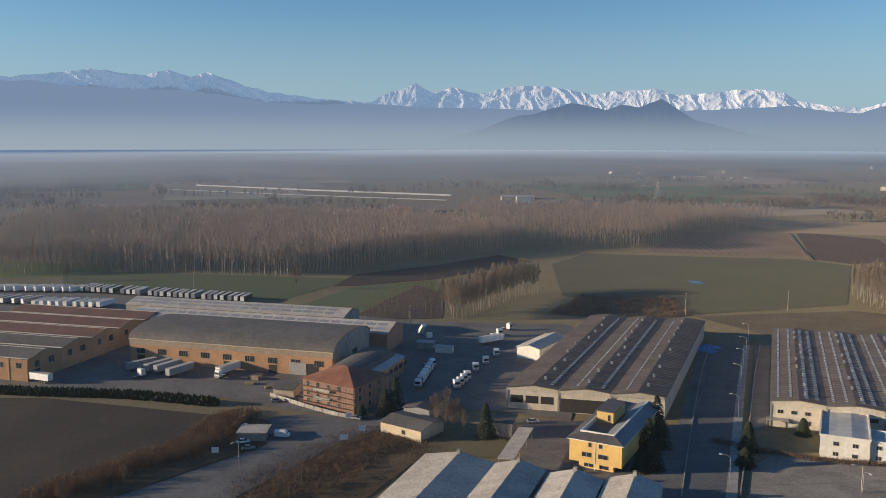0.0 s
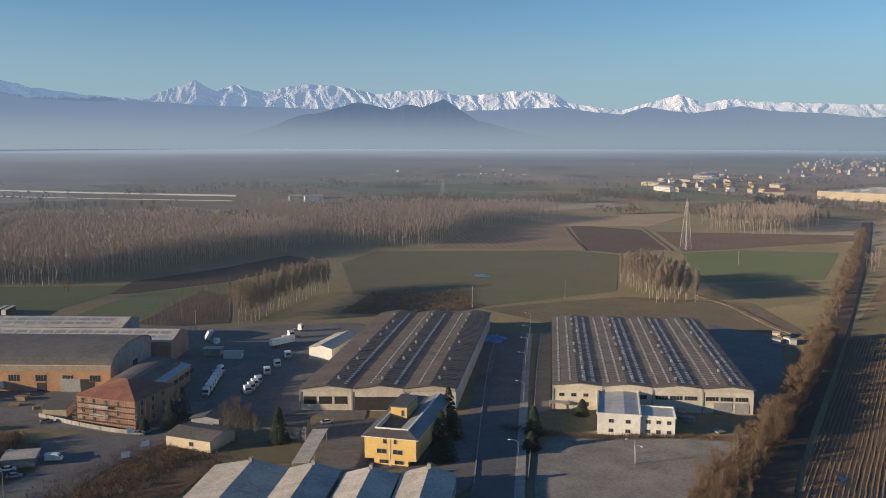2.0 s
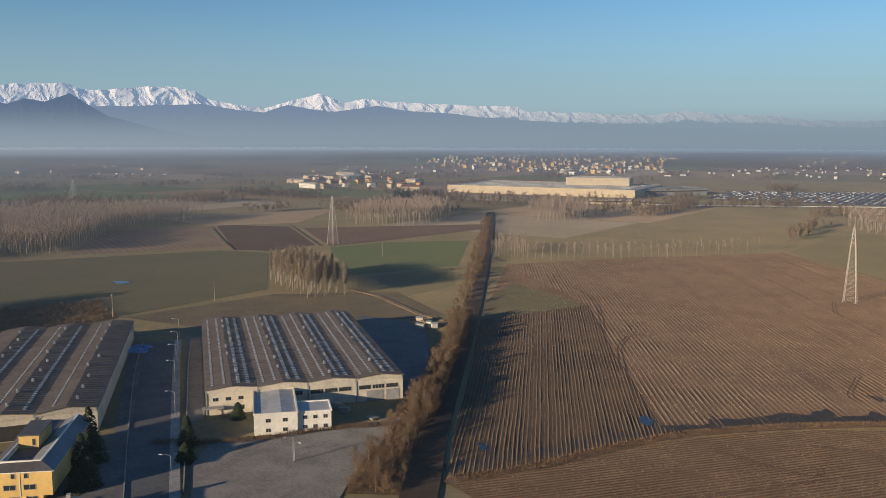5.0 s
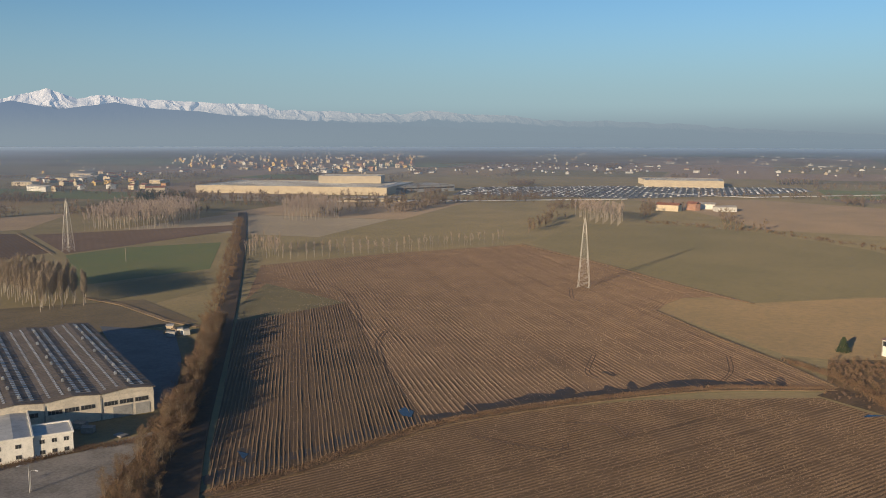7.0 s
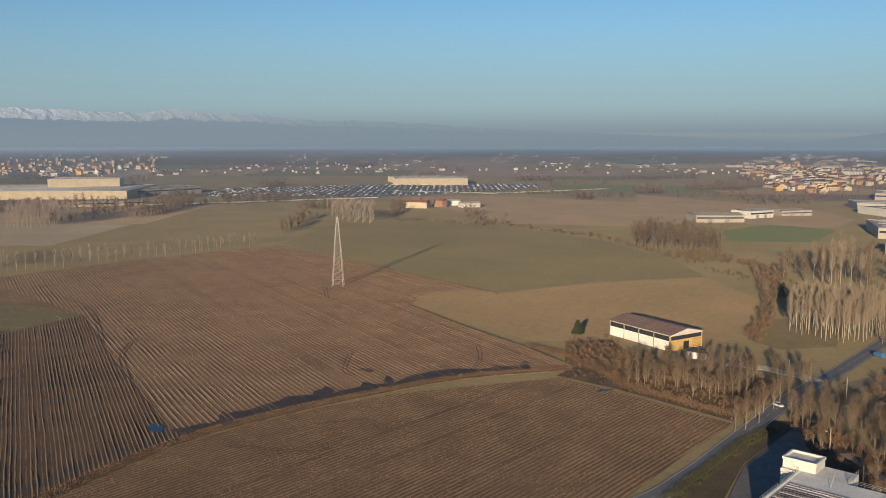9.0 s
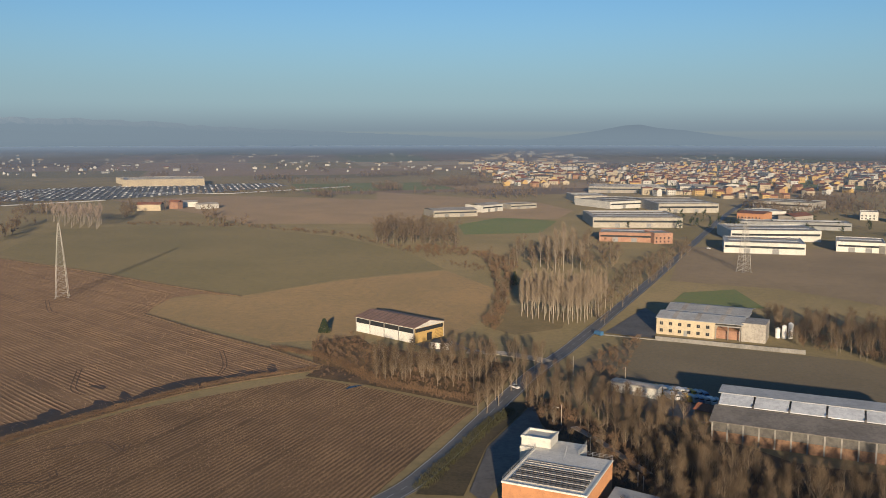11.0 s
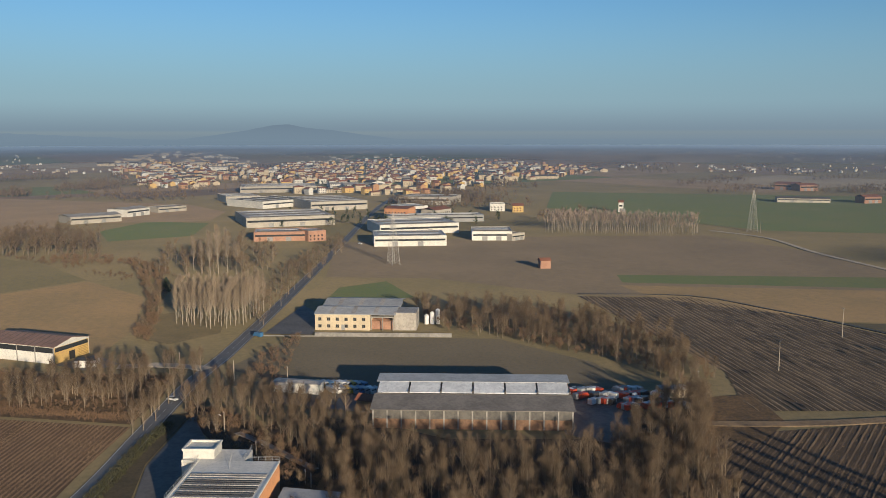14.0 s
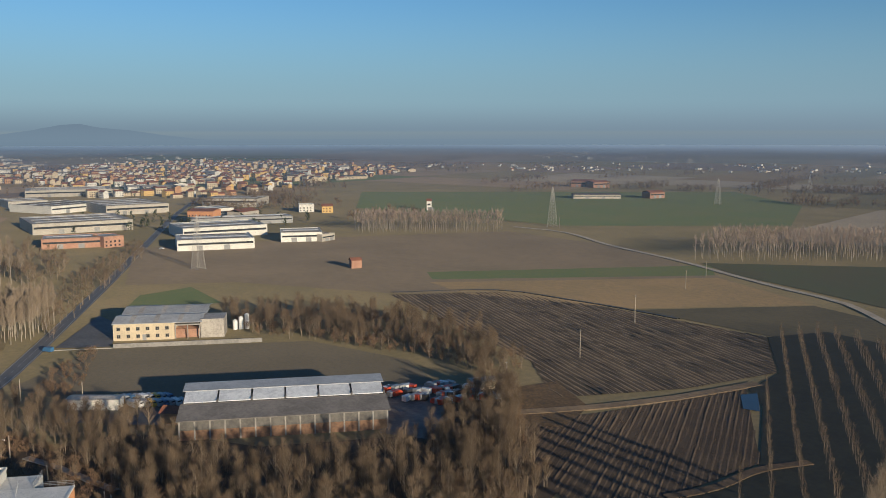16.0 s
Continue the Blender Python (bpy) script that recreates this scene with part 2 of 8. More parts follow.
def area(name, outline, material, z=0.0, kind="structure", label="", category=""):
    """A patch of ground with a low edge of its own, inside an outline."""
    LAYER[0] += 0.004
    z = LAYER[0]
    PLACED.append(outline)
    AREA_Z[id(outline)] = z
    bm = bmesh.new()
    top = [bm.verts.new((x, y, z)) for x, y in outline]
    f = bm.faces.new(top)
    if f.normal.z < 0 or sum(outline[i - 1][0] * outline[i][1] - outline[i][0] * outline[i - 1][1] for i in range(len(outline))) < 0:
        f.normal_flip()
    bmesh.ops.triangulate(bm, faces=[f])
    ob = part(name, bm, material)
    return tagged(ob, label, category, "", kind)


def ribbon(name, line, width, material, z, label="", category="", kind="structure"):
    """A road or track of even width along a line of points."""
    pts = [Vector((*p, 0)) for p in line]
    bm = bmesh.new()
    rows = []
    for i, p in enumerate(pts):
        d = (pts[min(i + 1, len(pts) - 1)] - pts[max(i - 1, 0)]).normalized()
        s = Vector((-d.y, d.x, 0)) * width / 2
        rows.append([bm.verts.new((*(p + s).xy, -0.3)), bm.verts.new((*(p + s).xy, z)), bm.verts.new((*(p - s).xy, z)), bm.verts.new((*(p - s).xy, -0.3))])
    for a, b in zip(rows, rows[1:]):
        for i in range(3):
            bm.faces.new((a[i], a[i + 1], b[i + 1], b[i]))
    return tagged(part(name, bm, material), label, category, "", kind)


def inside(x, y, outline):
    c = False
    for (ax, ay), (bx, by) in zip(outline, outline[-1:] + outline[:-1]):
        if (ay > y) != (by > y) and x < (bx - ax) * (y - ay) / (by - ay) + ax:
            c = not c
    return c


def smooth_line(line, step=12.0):
    """Points along a Catmull-Rom curve through the given ones."""
    p = [Vector(q) for q in line]
    p = [2 * p[0] - p[1]] + p + [2 * p[-1] - p[-2]]
    out = []
    for i in range(1, len(p) - 2):
        k = max(1, int((p[i + 1] - p[i]).length / step))
        for j in range(k):
            t = j / k
            out.append(0.5 * (2 * p[i] + (p[i + 1] - p[i - 1]) * t + (2 * p[i - 1] - 5 * p[i] + 4 * p[i + 1] - p[i + 2]) * t * t + (3 * p[i] - p[i - 1] - 3 * p[i + 1] + p[i + 2]) * t ** 3))
    return [tuple(q) for q in out] + [tuple(p[-2])]


def furrows(name, outline, angle, spacing, material, height=0.22, z=0.0, label="", wobble=0.5):
    """Ridges of turned soil across a field, each a low bank with a crumbled crest."""
    z = AREA_Z.get(id(outline), z) - 0.01
    c, s = math.cos(radians(angle)), math.sin(radians(angle))
    loc = [(x * c + y * s, -x * s + y * c) for x, y in outline]
    lo, hi = min(v for _, v in loc), max(v for _, v in loc)
    rng = random.Random(len(outline) + int(angle))
    verts, faces = [], []
    v = lo + spacing / 2
    while v < hi:
        cuts = sorted(ax + (v - av) * (bx - ax) / (bv - av) for (ax, av), (bx, bv) in zip(loc, loc[-1:] + loc[:-1]) if (av > v) != (bv > v))
        tall = rng.uniform(0.55, 1.25) if rng.random() > 0.09 else 0.15
        for u0, u1 in zip(cuts[::2], cuts[1::2]):
            k = max(1, int((u1 - u0) / 5))
            first = len(verts)
            for i in range(k + 1):
                u = u0 + (u1 - u0) * i / k
                sway = wobble * noise.noise((u * 0.02, v * 0.01, 3.0))
                w, h = spacing * rng.uniform(0.22, 0.36), height * tall * rng.uniform(0.45, 1.3) * (0.45 + 0.75 * abs(noise.noise((u * 0.05, v * 0.05, 7.0)) + 0.5))
                for dv, dz in ((-w, z), (rng.uniform(-0.12, 0.12), z + h), (w, z)):
                    vv = v + dv + sway
                    verts.append((u * c - vv * s, u * s + vv * c, dz))
            for i in range(k):
                a = first + 3 * i
                faces += [(a, a + 3, a + 4, a + 1), (a + 1, a + 4, a + 5, a + 2)]
        v += spacing
    me = bpy.data.meshes.new(name)
    me.from_pydata(verts, [], faces)
    me.materials.append(material)
    return tagged(new(name, me), label or "low ridges of turned brown soil across a field", "furrows", "", "stuff")


def stubble(name, outline, count, material, height, label, seed=1, width=0.12):
    """Crumbs and straw ends strewn over a field, as small leaning blades."""
    rng = random.Random(seed)
    xs, ys = [p[0] for p in outline], [p[1] for p in outline]
    verts, faces = [], []
    while len(faces) < count:
        x, y = rng.uniform(min(xs), max(xs)), rng.uniform(min(ys), max(ys))
        if not inside(x, y, outline) or noise.noise((x * 0.06, y * 0.06, 2.0)) < rng.uniform(-0.5, 0.3):
            continue
        a, h, w = rng.uniform(0, math.tau), height * rng.uniform(0.4, 1.3), width * rng.uniform(0.6, 1.6)
        k = len(verts)
        verts += [(x - math.cos(a) * w, y - math.sin(a) * w, 0.05), (x + math.cos(a) * w, y + math.sin(a) * w, 0.05), (x + rng.uniform(-0.3, 0.3), y + rng.uniform(-0.3, 0.3), 0.08 + h)]
        faces.append((k, k + 1, k + 2))
    me = bpy.data.meshes.new(name)
    me.from_pydata(verts, [], faces)
    me.materials.append(material)
    return tagged(new(name, me), label, "stubble", "", "stuff")


def blob(at, rx, ry, turn, seed):
    """An uneven rounded outline for a stain, a wet patch or a thicket."""
    c, s = math.cos(radians(turn)), math.sin(radians(turn))
    out = []
    for i in range(16):
        a = i * math.tau / 16
        r = 1 + 0.55 * noise.noise((math.cos(a) * 1.3 + seed, math.sin(a) * 1.3, seed * 0.7))
        x, y = rx * r * math.cos(a), ry * r * math.sin(a)
        out.append((at[0] + x * c - y * s, at[1] + x * s + y * c))
    return out

# ---- ground ----
gm = bmesh.new()
rings = [[gm.verts.new((r * math.cos(a), r * math.sin(a), lie(r, 0)[0] - 0.02)) for a in (i * math.tau / 192 for i in range(192))] for r in [1500] + list(range(1600, 4701, 100))]
gm.faces.new(rings[0])
for inner, outer in zip(rings, rings[1:]):
    for i in range(192):
        gm.faces.new((inner[i], outer[i], outer[(i + 1) % 192], inner[(i + 1) % 192]))
tagged(part("ground", gm, GRASS), "flat winter plain of dull olive and brown grass", "ground", "", "structure")

PLOUGH = mat("ploughed_soil", (0.180, 0.117, 0.071), (0.108, 0.071, 0.045), 0.9, 0.95, coarse=70, bump=0.1)
PLOUGH2 = mat("ploughed_soil_fine", (0.135, 0.088, 0.050), (0.080, 0.053, 0.032), 0.8, 0.95, coarse=50, bump=0.1)
# dark soil, toned further down in place of shade on the right-hand field
PLOUGH3 = striped("ploughed_soil_dark", (0.084, 0.063, 0.043), (0.050, 0.038, 0.028), -12, 3.0, share=0.6)
# crests paler than the field, which paints extra light-and-shade contrast on ridges
CREST = mat("lit_crest_soil", (0.262, 0.171, 0.101), (0.170, 0.112, 0.068), 0.8, 0.95, coarse=15)
# brown stubble with the shade of its corner put into the tone
STUB = mat("maize_stubble", (0.072, 0.052, 0.034), (0.045, 0.033, 0.023), 0.8, 0.95, coarse=15)

MAIN = [(146.8, 192.2), (168.1, 219.1), (209, 263.2), (296.3, 360), (442.8, 506.2), (554.3, 472.3), (676, 416), (606, 298), (555, 225), (516, 161), (522, 186), (508, 199), (485, 200), (461, 196), (416.5, 146), (387.7, 108.7), (361, 80), (328.5, 120.1), (279.1, 155.4), (237.4, 176.6), (209.1, 183.2), (173.4, 187.6)]
area("field_main", MAIN, PLOUGH, 0.02, label="ploughed brown field with long straight furrows", category="field")
LOWER = [(146, 196.3), (188.1, 192.1), (245.4, 174.6), (298.3, 134.9), (342.3, 81.4), (331, 57), (306.5, 13.2), (273, 25.4), (233, 38.2), (179.7, 58.9), (142.9, 118.3)]
area("field_lower", LOWER, PLOUGH2, 0.02, label="ploughed brown field with fine curved furrows beside the road", category="field")
area("field_patch", [(389.9, 440.9), (372.5, 352.8), (356.1, 346.3), (300.4, 363.9), (330.1, 396.8)], mat("dull_turf", (0.110, 0.094, 0.052), (0.082, 0.074, 0.042), 2.0, coarse=30), 0.06, label="olive green uncut patch beside the ploughed field", category="field")
area("field_bare", [(461.5, 196.1), (485, 200.5), (508, 199.5), (522.5, 186), (516.8, 160.1), (579, 107.8), (623.8, 41.3), (551.7, 6.0), (459.6, 12.2), (420.9, 23.9), (408.3, 77.2), (401.1, 109.9)], BARE, 0.03, label="smooth brown bare field behind the barn", category="field")
area("field_olive", [(688.3, 416.1), (516.6, 160.2), (583.6, 108.6), (628.9, 41.7), (707.2, 72.3), (824.3, 151.8), (904.7, 264.3), (933.6, 367.5), (879.2, 456.4), (764.6, 435.6)], OLIVE, 0.02, label="wide olive green winter field", category="field")
area("field_green_far", [(305.4, 532.3), (408, 522.7), (518.4, 645.8), (440.1, 682.4), (383.3, 676.4)], GREEN, 0.02, label="green winter wheat field beside the track", category="field")
area("field_dark_green", [(293.5, 483.1), (282.8, 434), (351.4, 453.6), (401.1, 520.8), (314.9, 517.9)], OLIVE, 0.03, label="dark olive strip of field beside the track", category="field")
area("field_brown_a", [(382.4, 932.7), (437.3, 862.2), (385.4, 700.2), (328.5, 687.1), (308.8, 713)], striped("brown_drills", (0.105, 0.070, 0.050), (0.06, 0.042, 0.032), 72, 4.0), 0.02, label="dark brown drilled field with faint rows", category="field")
area("field_brown_b", [(443.8, 841.9), (387.3, 683.3), (444.9, 689.8), (592.3, 718.1), (629.9, 758.5), (486.8, 821.2)], striped("rose_soil", (0.165, 0.110, 0.080), (0.11, 0.075, 0.055), 60, 6.0, share=0.4), 0.03, label="reddish brown harrowed field under the pylon", category="field")
area("field_tan_a", [(178.9, 758.8), (310.8, 736.7), (363.3, 910.3), (265.2, 932.6)], striped("tan_rows", (0.210, 0.150, 0.105), (0.13, 0.095, 0.07), 85, 7.0, share=0.5), 0.03, label="tan stubble field with faint rows", category="field")
area("field_tan_b", [(351.8, 1054.2), (601.9, 1039), (463.5, 893.9), (368, 922.1)], TAN, 0.03, label="pale tan stubble field", category="field")
area("field_green_a", [(-361.5, 697.5), (-244.6, 673.4), (-255.1, 616.9), (-317.5, 611)], LIGHTGREEN, 0.03, label="bright green meadow strip beside the plantation", category="field")
area("field_green_b", [(-288.1, 647.6), (-51.4, 606.8), (-74.7, 577.3), (-101.3, 525.2), (-259, 580.8)], GREEN, 0.02, label="green winter meadow behind the trailer park", category="field")
area("field_green_c", [(-85.6, 509.6), (-59.9, 575.6), (-4.5, 604.1), (-0.6, 562.6), (-53.8, 483.4)], GREEN, 0.03, label="green winter wheat beside the young trees", category="field")
area("field_brown_c", [(-74.7, 577.3), (-65.2, 628.3), (-4.8, 677.9), (48.1, 739.5), (72.8, 695), (-4.5, 606.5), (-60.1, 577.8)], DARKSOIL, 0.02, label="dark turned strip of field", category="field")
area("field_olive_b", [(86.8, 683.2), (125.1, 747.8), (296.5, 715.1), (323.7, 677.1), (244.7, 514), (145.1, 483.8), (76.2, 543)], mat("mossy_meadow", (0.110, 0.106, 0.060), (0.140, 0.120, 0.068), 5.0, coarse=60), 0.02, label="mossy green meadow behind the sheds", category="field")
area("field_brown_d", [(142, 479.1), (239.5, 494.9), (306.5, 455.8), (286.4, 378.3), (244.6, 390.6), (164.6, 433)], mat("brown_grass", (0.125, 0.098, 0.062), (0.085, 0.070, 0.046), 2.0, coarse=25, bump=0.1), 0.03, label="brown grass strip behind the sheds", category="field")
area("field_dark_near", [(-202.7, 321.8), (-152.9, 322.1), (-82.4, 301.9), (-81.7, 265), (-115, 229), (-130.3, 202.5)], DARKSOIL, 0.02, label="dark brown fallow field", category="field")
area("field_grey", [(416.4, -62.0), (411.2, -79.7), (380.2, -151.5), (325.8, -172.9), (289.2, -164.6), (320.4, -81.2), (342.1, -40.1), (370.8, -24.1)], MEADOW, 0.02, label="grey brown cropped meadow between the warehouses", category="field")
area("field_behind", [(543.5, -111.1), (555.9, -145.9), (495.2, -146), (489.2, -87.6)], GREEN, 0.03, label="small green field beside the warehouse", category="field")
RIGHT1 = [(464.6, -239.6), (437.5, -299.8), (363.8, -324.3), (271, -337.5), (228.5, -289), (233, -240), (250.5, -191.1), (296, -216)]
area("field_right", RIGHT1, PLOUGH3, 0.02, label="dark ploughed field with wide furrows", category="field")
RIGHT2 = [(235.2, -160.5), (228.2, -198.1), (219.9, -259.2), (168.9, -201.8), (166, -160.3), (178.2, -135.6), (208.3, -147.9)]
area("field_corner", RIGHT2, STUB, 0.02, label="maize stubble field in rows beside the wood", category="field")
area("field_far_brown", [(771.2, -160), (752.5, -341.9), (704.8, -505.5), (542.8, -516.8), (382.7, -450.9), (390.5, -407), (466, -244.3), (557.5, -176.5), (586.2, -111.5)], mat("plain_brown", (0.205, 0.160, 0.108), (0.165, 0.132, 0.09), 6.0, coarse=70), 0.02, label="flat brown field towards the town", category="field")
area("field_green_strip", [(527.1, -303.1), (441.1, -497.1), (408.3, -461.9), (498.3, -290.2)], GREEN, 0.05, label="narrow green strip of wheat", category="field")
area("field_tan_strip", [(489.8, -282.8), (400.8, -456), (308.1, -427), (354.7, -332.7), (443.9, -279.1)], BARE, 0.06, label="tan strip of stubble", category="field")
area("field_far_green", [(1331.2, -657.5), (986, -1185.4), (741.1, -1024.2), (587, -788.9), (716.2, -588.2), (1044.9, -504.8)], GREEN, 0.02, label="far green wheat fields", category="field")
area("field_far_tan", [(1277.5, 581.5), (1389, 426.4), (1286.2, 102.8), (957.7, 89.9), (938.3, 276.7), (1064.2, 374.1)], TAN, 0.02, label="far tan stubble field behind the farm", category="field")
area("field_far_wheat", [(945, 45.6), (851.6, 35.1), (871, -40.7), (993.8, -66.2), (1031.3, -1.5)], GREEN, 0.04, label="green wheat field before the workshops", category="field")
area("field_far_rose", [(1283.1, 179.7), (1033.4, 40.0), (1013.5, -67.7), (1133.5, -98.0), (1274, -57.3), (1490.4, 206.8)], TAN, 0.03, label="far tan field before the town", category="field")
WEST = MAIN[:4] + [(372.5, 352.8), (295.9, 264.3), (233.3, 187)] + MAIN[-3:]
EAST = MAIN[4:19] + [(233.3, 187), (295.9, 264.3), (372.5, 352.8)]
# darker copy of the ploughed soil, with the hedge's shade put into it
area("field_west", WEST, mat("shaded_plough", (0.098, 0.066, 0.041), (0.056, 0.038, 0.026), 0.9, 0.95, coarse=50, bump=0.1), label="ploughed corner of the field with furrows and painted hedge shade", category="field")
furrows("furrow_ridges", WEST, 46.5, 1.4, mat("shaded_crumbs", (0.180, 0.118, 0.068), (0.120, 0.080, 0.048), 0.8, 0.95, coarse=15), 0.17, 0.02)
furrows("furrow_ridges", EAST, 50.5, 2.1, CREST, 0.22, 0.02)
# here too the crest colour is lifted to paint light on the ridges
furrows("furrow_ridges", LOWER, -20.5, 1.7, mat("lit_fine_crest", (0.222, 0.145, 0.083), (0.143, 0.094, 0.055), 0.8, 0.95, coarse=15), 0.13, 0.02)
furrows("furrow_ridges", RIGHT1, -14, 2.6, mat("dark_crest", (0.190, 0.142, 0.092), (0.125, 0.094, 0.062), 0.8, 0.95, coarse=15), 0.30, 0.02)
furrows("furrow_ridges", RIGHT2, 126, 2.0, mat("shaded_crest", (0.135, 0.095, 0.060), (0.088, 0.063, 0.042), 0.8, 0.95, coarse=15), 0.15, 0.02)

STRAW = mat("pale_straw", (0.34, 0.235, 0.145), (0.24, 0.165, 0.10), 0.6, 0.95, coarse=9)
stubble("stubble", LOWER, 32000, STRAW, 0.2, "straw ends and crumbs on the ploughed field", 1)
stubble("stubble", MAIN, 36000, STRAW, 0.22, "straw ends and crumbs on the ploughed field", 2)
stubble("stubble", RIGHT2, 6000, mat("dull_straw", (0.17, 0.122, 0.078), (0.12, 0.086, 0.056), 0.6, 0.95, coarse=9), 0.25, "maize stubble ends in the field", 3)
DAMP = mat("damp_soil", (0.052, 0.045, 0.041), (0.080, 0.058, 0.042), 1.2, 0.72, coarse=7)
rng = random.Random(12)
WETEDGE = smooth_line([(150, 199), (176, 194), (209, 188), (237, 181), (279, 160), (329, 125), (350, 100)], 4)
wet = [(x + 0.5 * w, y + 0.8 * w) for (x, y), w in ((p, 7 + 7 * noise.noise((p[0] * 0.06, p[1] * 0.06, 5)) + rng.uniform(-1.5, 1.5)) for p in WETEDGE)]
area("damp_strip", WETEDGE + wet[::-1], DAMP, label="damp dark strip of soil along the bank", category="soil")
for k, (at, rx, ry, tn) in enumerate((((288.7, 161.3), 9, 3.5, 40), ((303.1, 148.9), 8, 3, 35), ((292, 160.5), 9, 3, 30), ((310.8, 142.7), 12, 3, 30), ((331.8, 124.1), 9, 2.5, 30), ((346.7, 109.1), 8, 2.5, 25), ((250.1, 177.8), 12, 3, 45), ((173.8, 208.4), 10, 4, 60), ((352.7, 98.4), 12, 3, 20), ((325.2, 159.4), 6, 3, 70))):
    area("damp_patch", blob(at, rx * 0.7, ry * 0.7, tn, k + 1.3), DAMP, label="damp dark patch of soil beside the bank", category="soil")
TYRE = mat("tyre_tracks", (0.095, 0.064, 0.044), (0.065, 0.046, 0.034), 0.8, 0.95)
for pts in ([(411.6, 402.5), (384.4, 359.2), (350.3, 322.4), (324.9, 298)], [(329.9, 285.3), (308.5, 272.2), (285.7, 250.5), (250.7, 214.3)], [(499.1, 272), (464.3, 251.5), (461.2, 244.2)],
            [(348.5, 178.9), (321.9, 168.3), (315.3, 161.1)], [(383.8, 130), (359.4, 120.7), (340.5, 118.3)], [(264.8, 122.4), (257.4, 121.2), (265.9, 131.4), (257.1, 146.4)], [(241.1, 134.6), (233.5, 133.5), (228, 162.6)]):
    ln = smooth_line(pts, 3)
    for off in (-1.0, 1.0):
        ribbon("wheel_rut", [(x + off * 0.8, y - off * 0.6) for x, y in ln], 0.42, TYRE, 0.17, "dark curved wheel rut in the soil", "wheel rut")
area("field_saplings", [(-53.5, 467), (-17.5, 579.8), (1.2, 552), (-0.7, 472.9)], mat("sapling_soil", (0.095, 0.068, 0.052), (0.065, 0.048, 0.038), 2.0, coarse=20), label="dark soil between rows of saplings", category="field")

area("field_shade", [(351.6, -331.8), (265.3, -341.1), (236.9, -309.3), (233.5, -335.9), (187.4, -370.5), (219.1, -435.9), (261.7, -416.5), (306, -424.1)], mat("dull_meadow", (0.095, 0.080, 0.050), (0.070, 0.062, 0.040), 3.0, coarse=40), label="dull grey brown meadow beyond the ploughed field", category="field")
area("field_shade", [(402.6, -475.2), (342, -464.4), (282.9, -451.6), (225.4, -449.1), (320.6, -645.7), (453.4, -498.9)], mat("dark_wheat", (0.075, 0.084, 0.046), (0.085, 0.078, 0.046), 3.0, coarse=50), label="dark green field beside the farm road", category="field")
# wet ground; the shade across it is put into the dark tone
area("field_wet", [(219.5, -259.5), (228, -289.5), (271, -338), (262, -372), (198.4, -370), (105.6, -244.1), (132.6, -166.4), (162.4, -160.6), (167.5, -200), (203.1, -247.3)], mat("wet_shaded_grass", (0.040, 0.040, 0.028), (0.028, 0.029, 0.022), 2.0, 0.85, coarse=14), label="wet grass under young poplars, darkened further for shade", category="field")
# litter kept dark to paint the shade under the trees
area("wood_floor", [(244.3, -37.6), (291.3, -28.7), (295.3, -48.0), (281.3, -65.9), (259.8, -82.1), (245.7, -121.3), (246.9, -138.9), (275.8, -166.2), (273.4, -189.9), (235.5, -165.4), (209.5, -150.9), (184.5, -138.8), (164.2, -101.7), (194.4, -31.3)], mat("shaded_litter", (0.075, 0.055, 0.038), (0.048, 0.037, 0.028), 0.8, 0.95, coarse=8), label="brown leaf litter under the wood with tree shade painted in", category="wood floor")
area("field_scrub_right", [(269.2, -181.7), (266.6, -205.7), (235.4, -194.7), (223.5, -172.9), (237.4, -161.1)], SCRUB, label="rough brown scrub beside the scrapyard", category="scrub")

# ---- roads ----
MAINROAD = smooth_line([(219.2, 40.9), (235.7, 30.8), (266, 19.2), (289.7, 11.7), (354, -9.6), (387.6, -24.1), (465.5, -53.9), (613.2, -108.8), (784.3, -170.9), (1091.3, -282.4), (1363.2, -392.5)], 15)
ribbon("road_main", MAINROAD, 7.0, ASPHALT, 0.08, "two-lane grey asphalt country road", "road")
area("yard_factory", [(-202.8, 333.1), (-85.7, 322.5), (-50.3, 305.3), (-28.8, 295.9), (-5.0, 312.3), (21.9, 305.8), (45.3, 296.3), (78.1, 423.3), (65.7, 456.4), (-7.5, 463.1), (-29.5, 470.4), (-201.8, 548.3), (-354.3, 591)], YARD, 0.05, label="wide worn asphalt factory yard", category="yard")

# ---- buildings: the two long sheds ----


def gable_profile(widths, eave, rise):
    pts, x = [(0.0, eave)], 0.0
    for w in widths:
        pts += [(x + w / 2, eave + rise), (x + w, eave)]
        x += w
    return pts


def strip(parent, x, z, slope, width, y0, y1, step, name="skylight_strip", material=None):
    """A line of skylight sheets lying on a roof slope, each a panel of its own with a gap to the next."""
    bm = bmesh.new()
    y = y0
    dz = slope * width
    while y + step < y1:
        vs = box(bm, x, y + 0.6, 0, x + width, y + step - 0.6, 0.1)
        for v in vs:
            v.co.z += z + slope * (v.co.x - x)
        y += step
    return tagged(part(name, bm, material or SKYLIGHT, parent), "pale skylight sheets in a long row", "", "", "stuff")


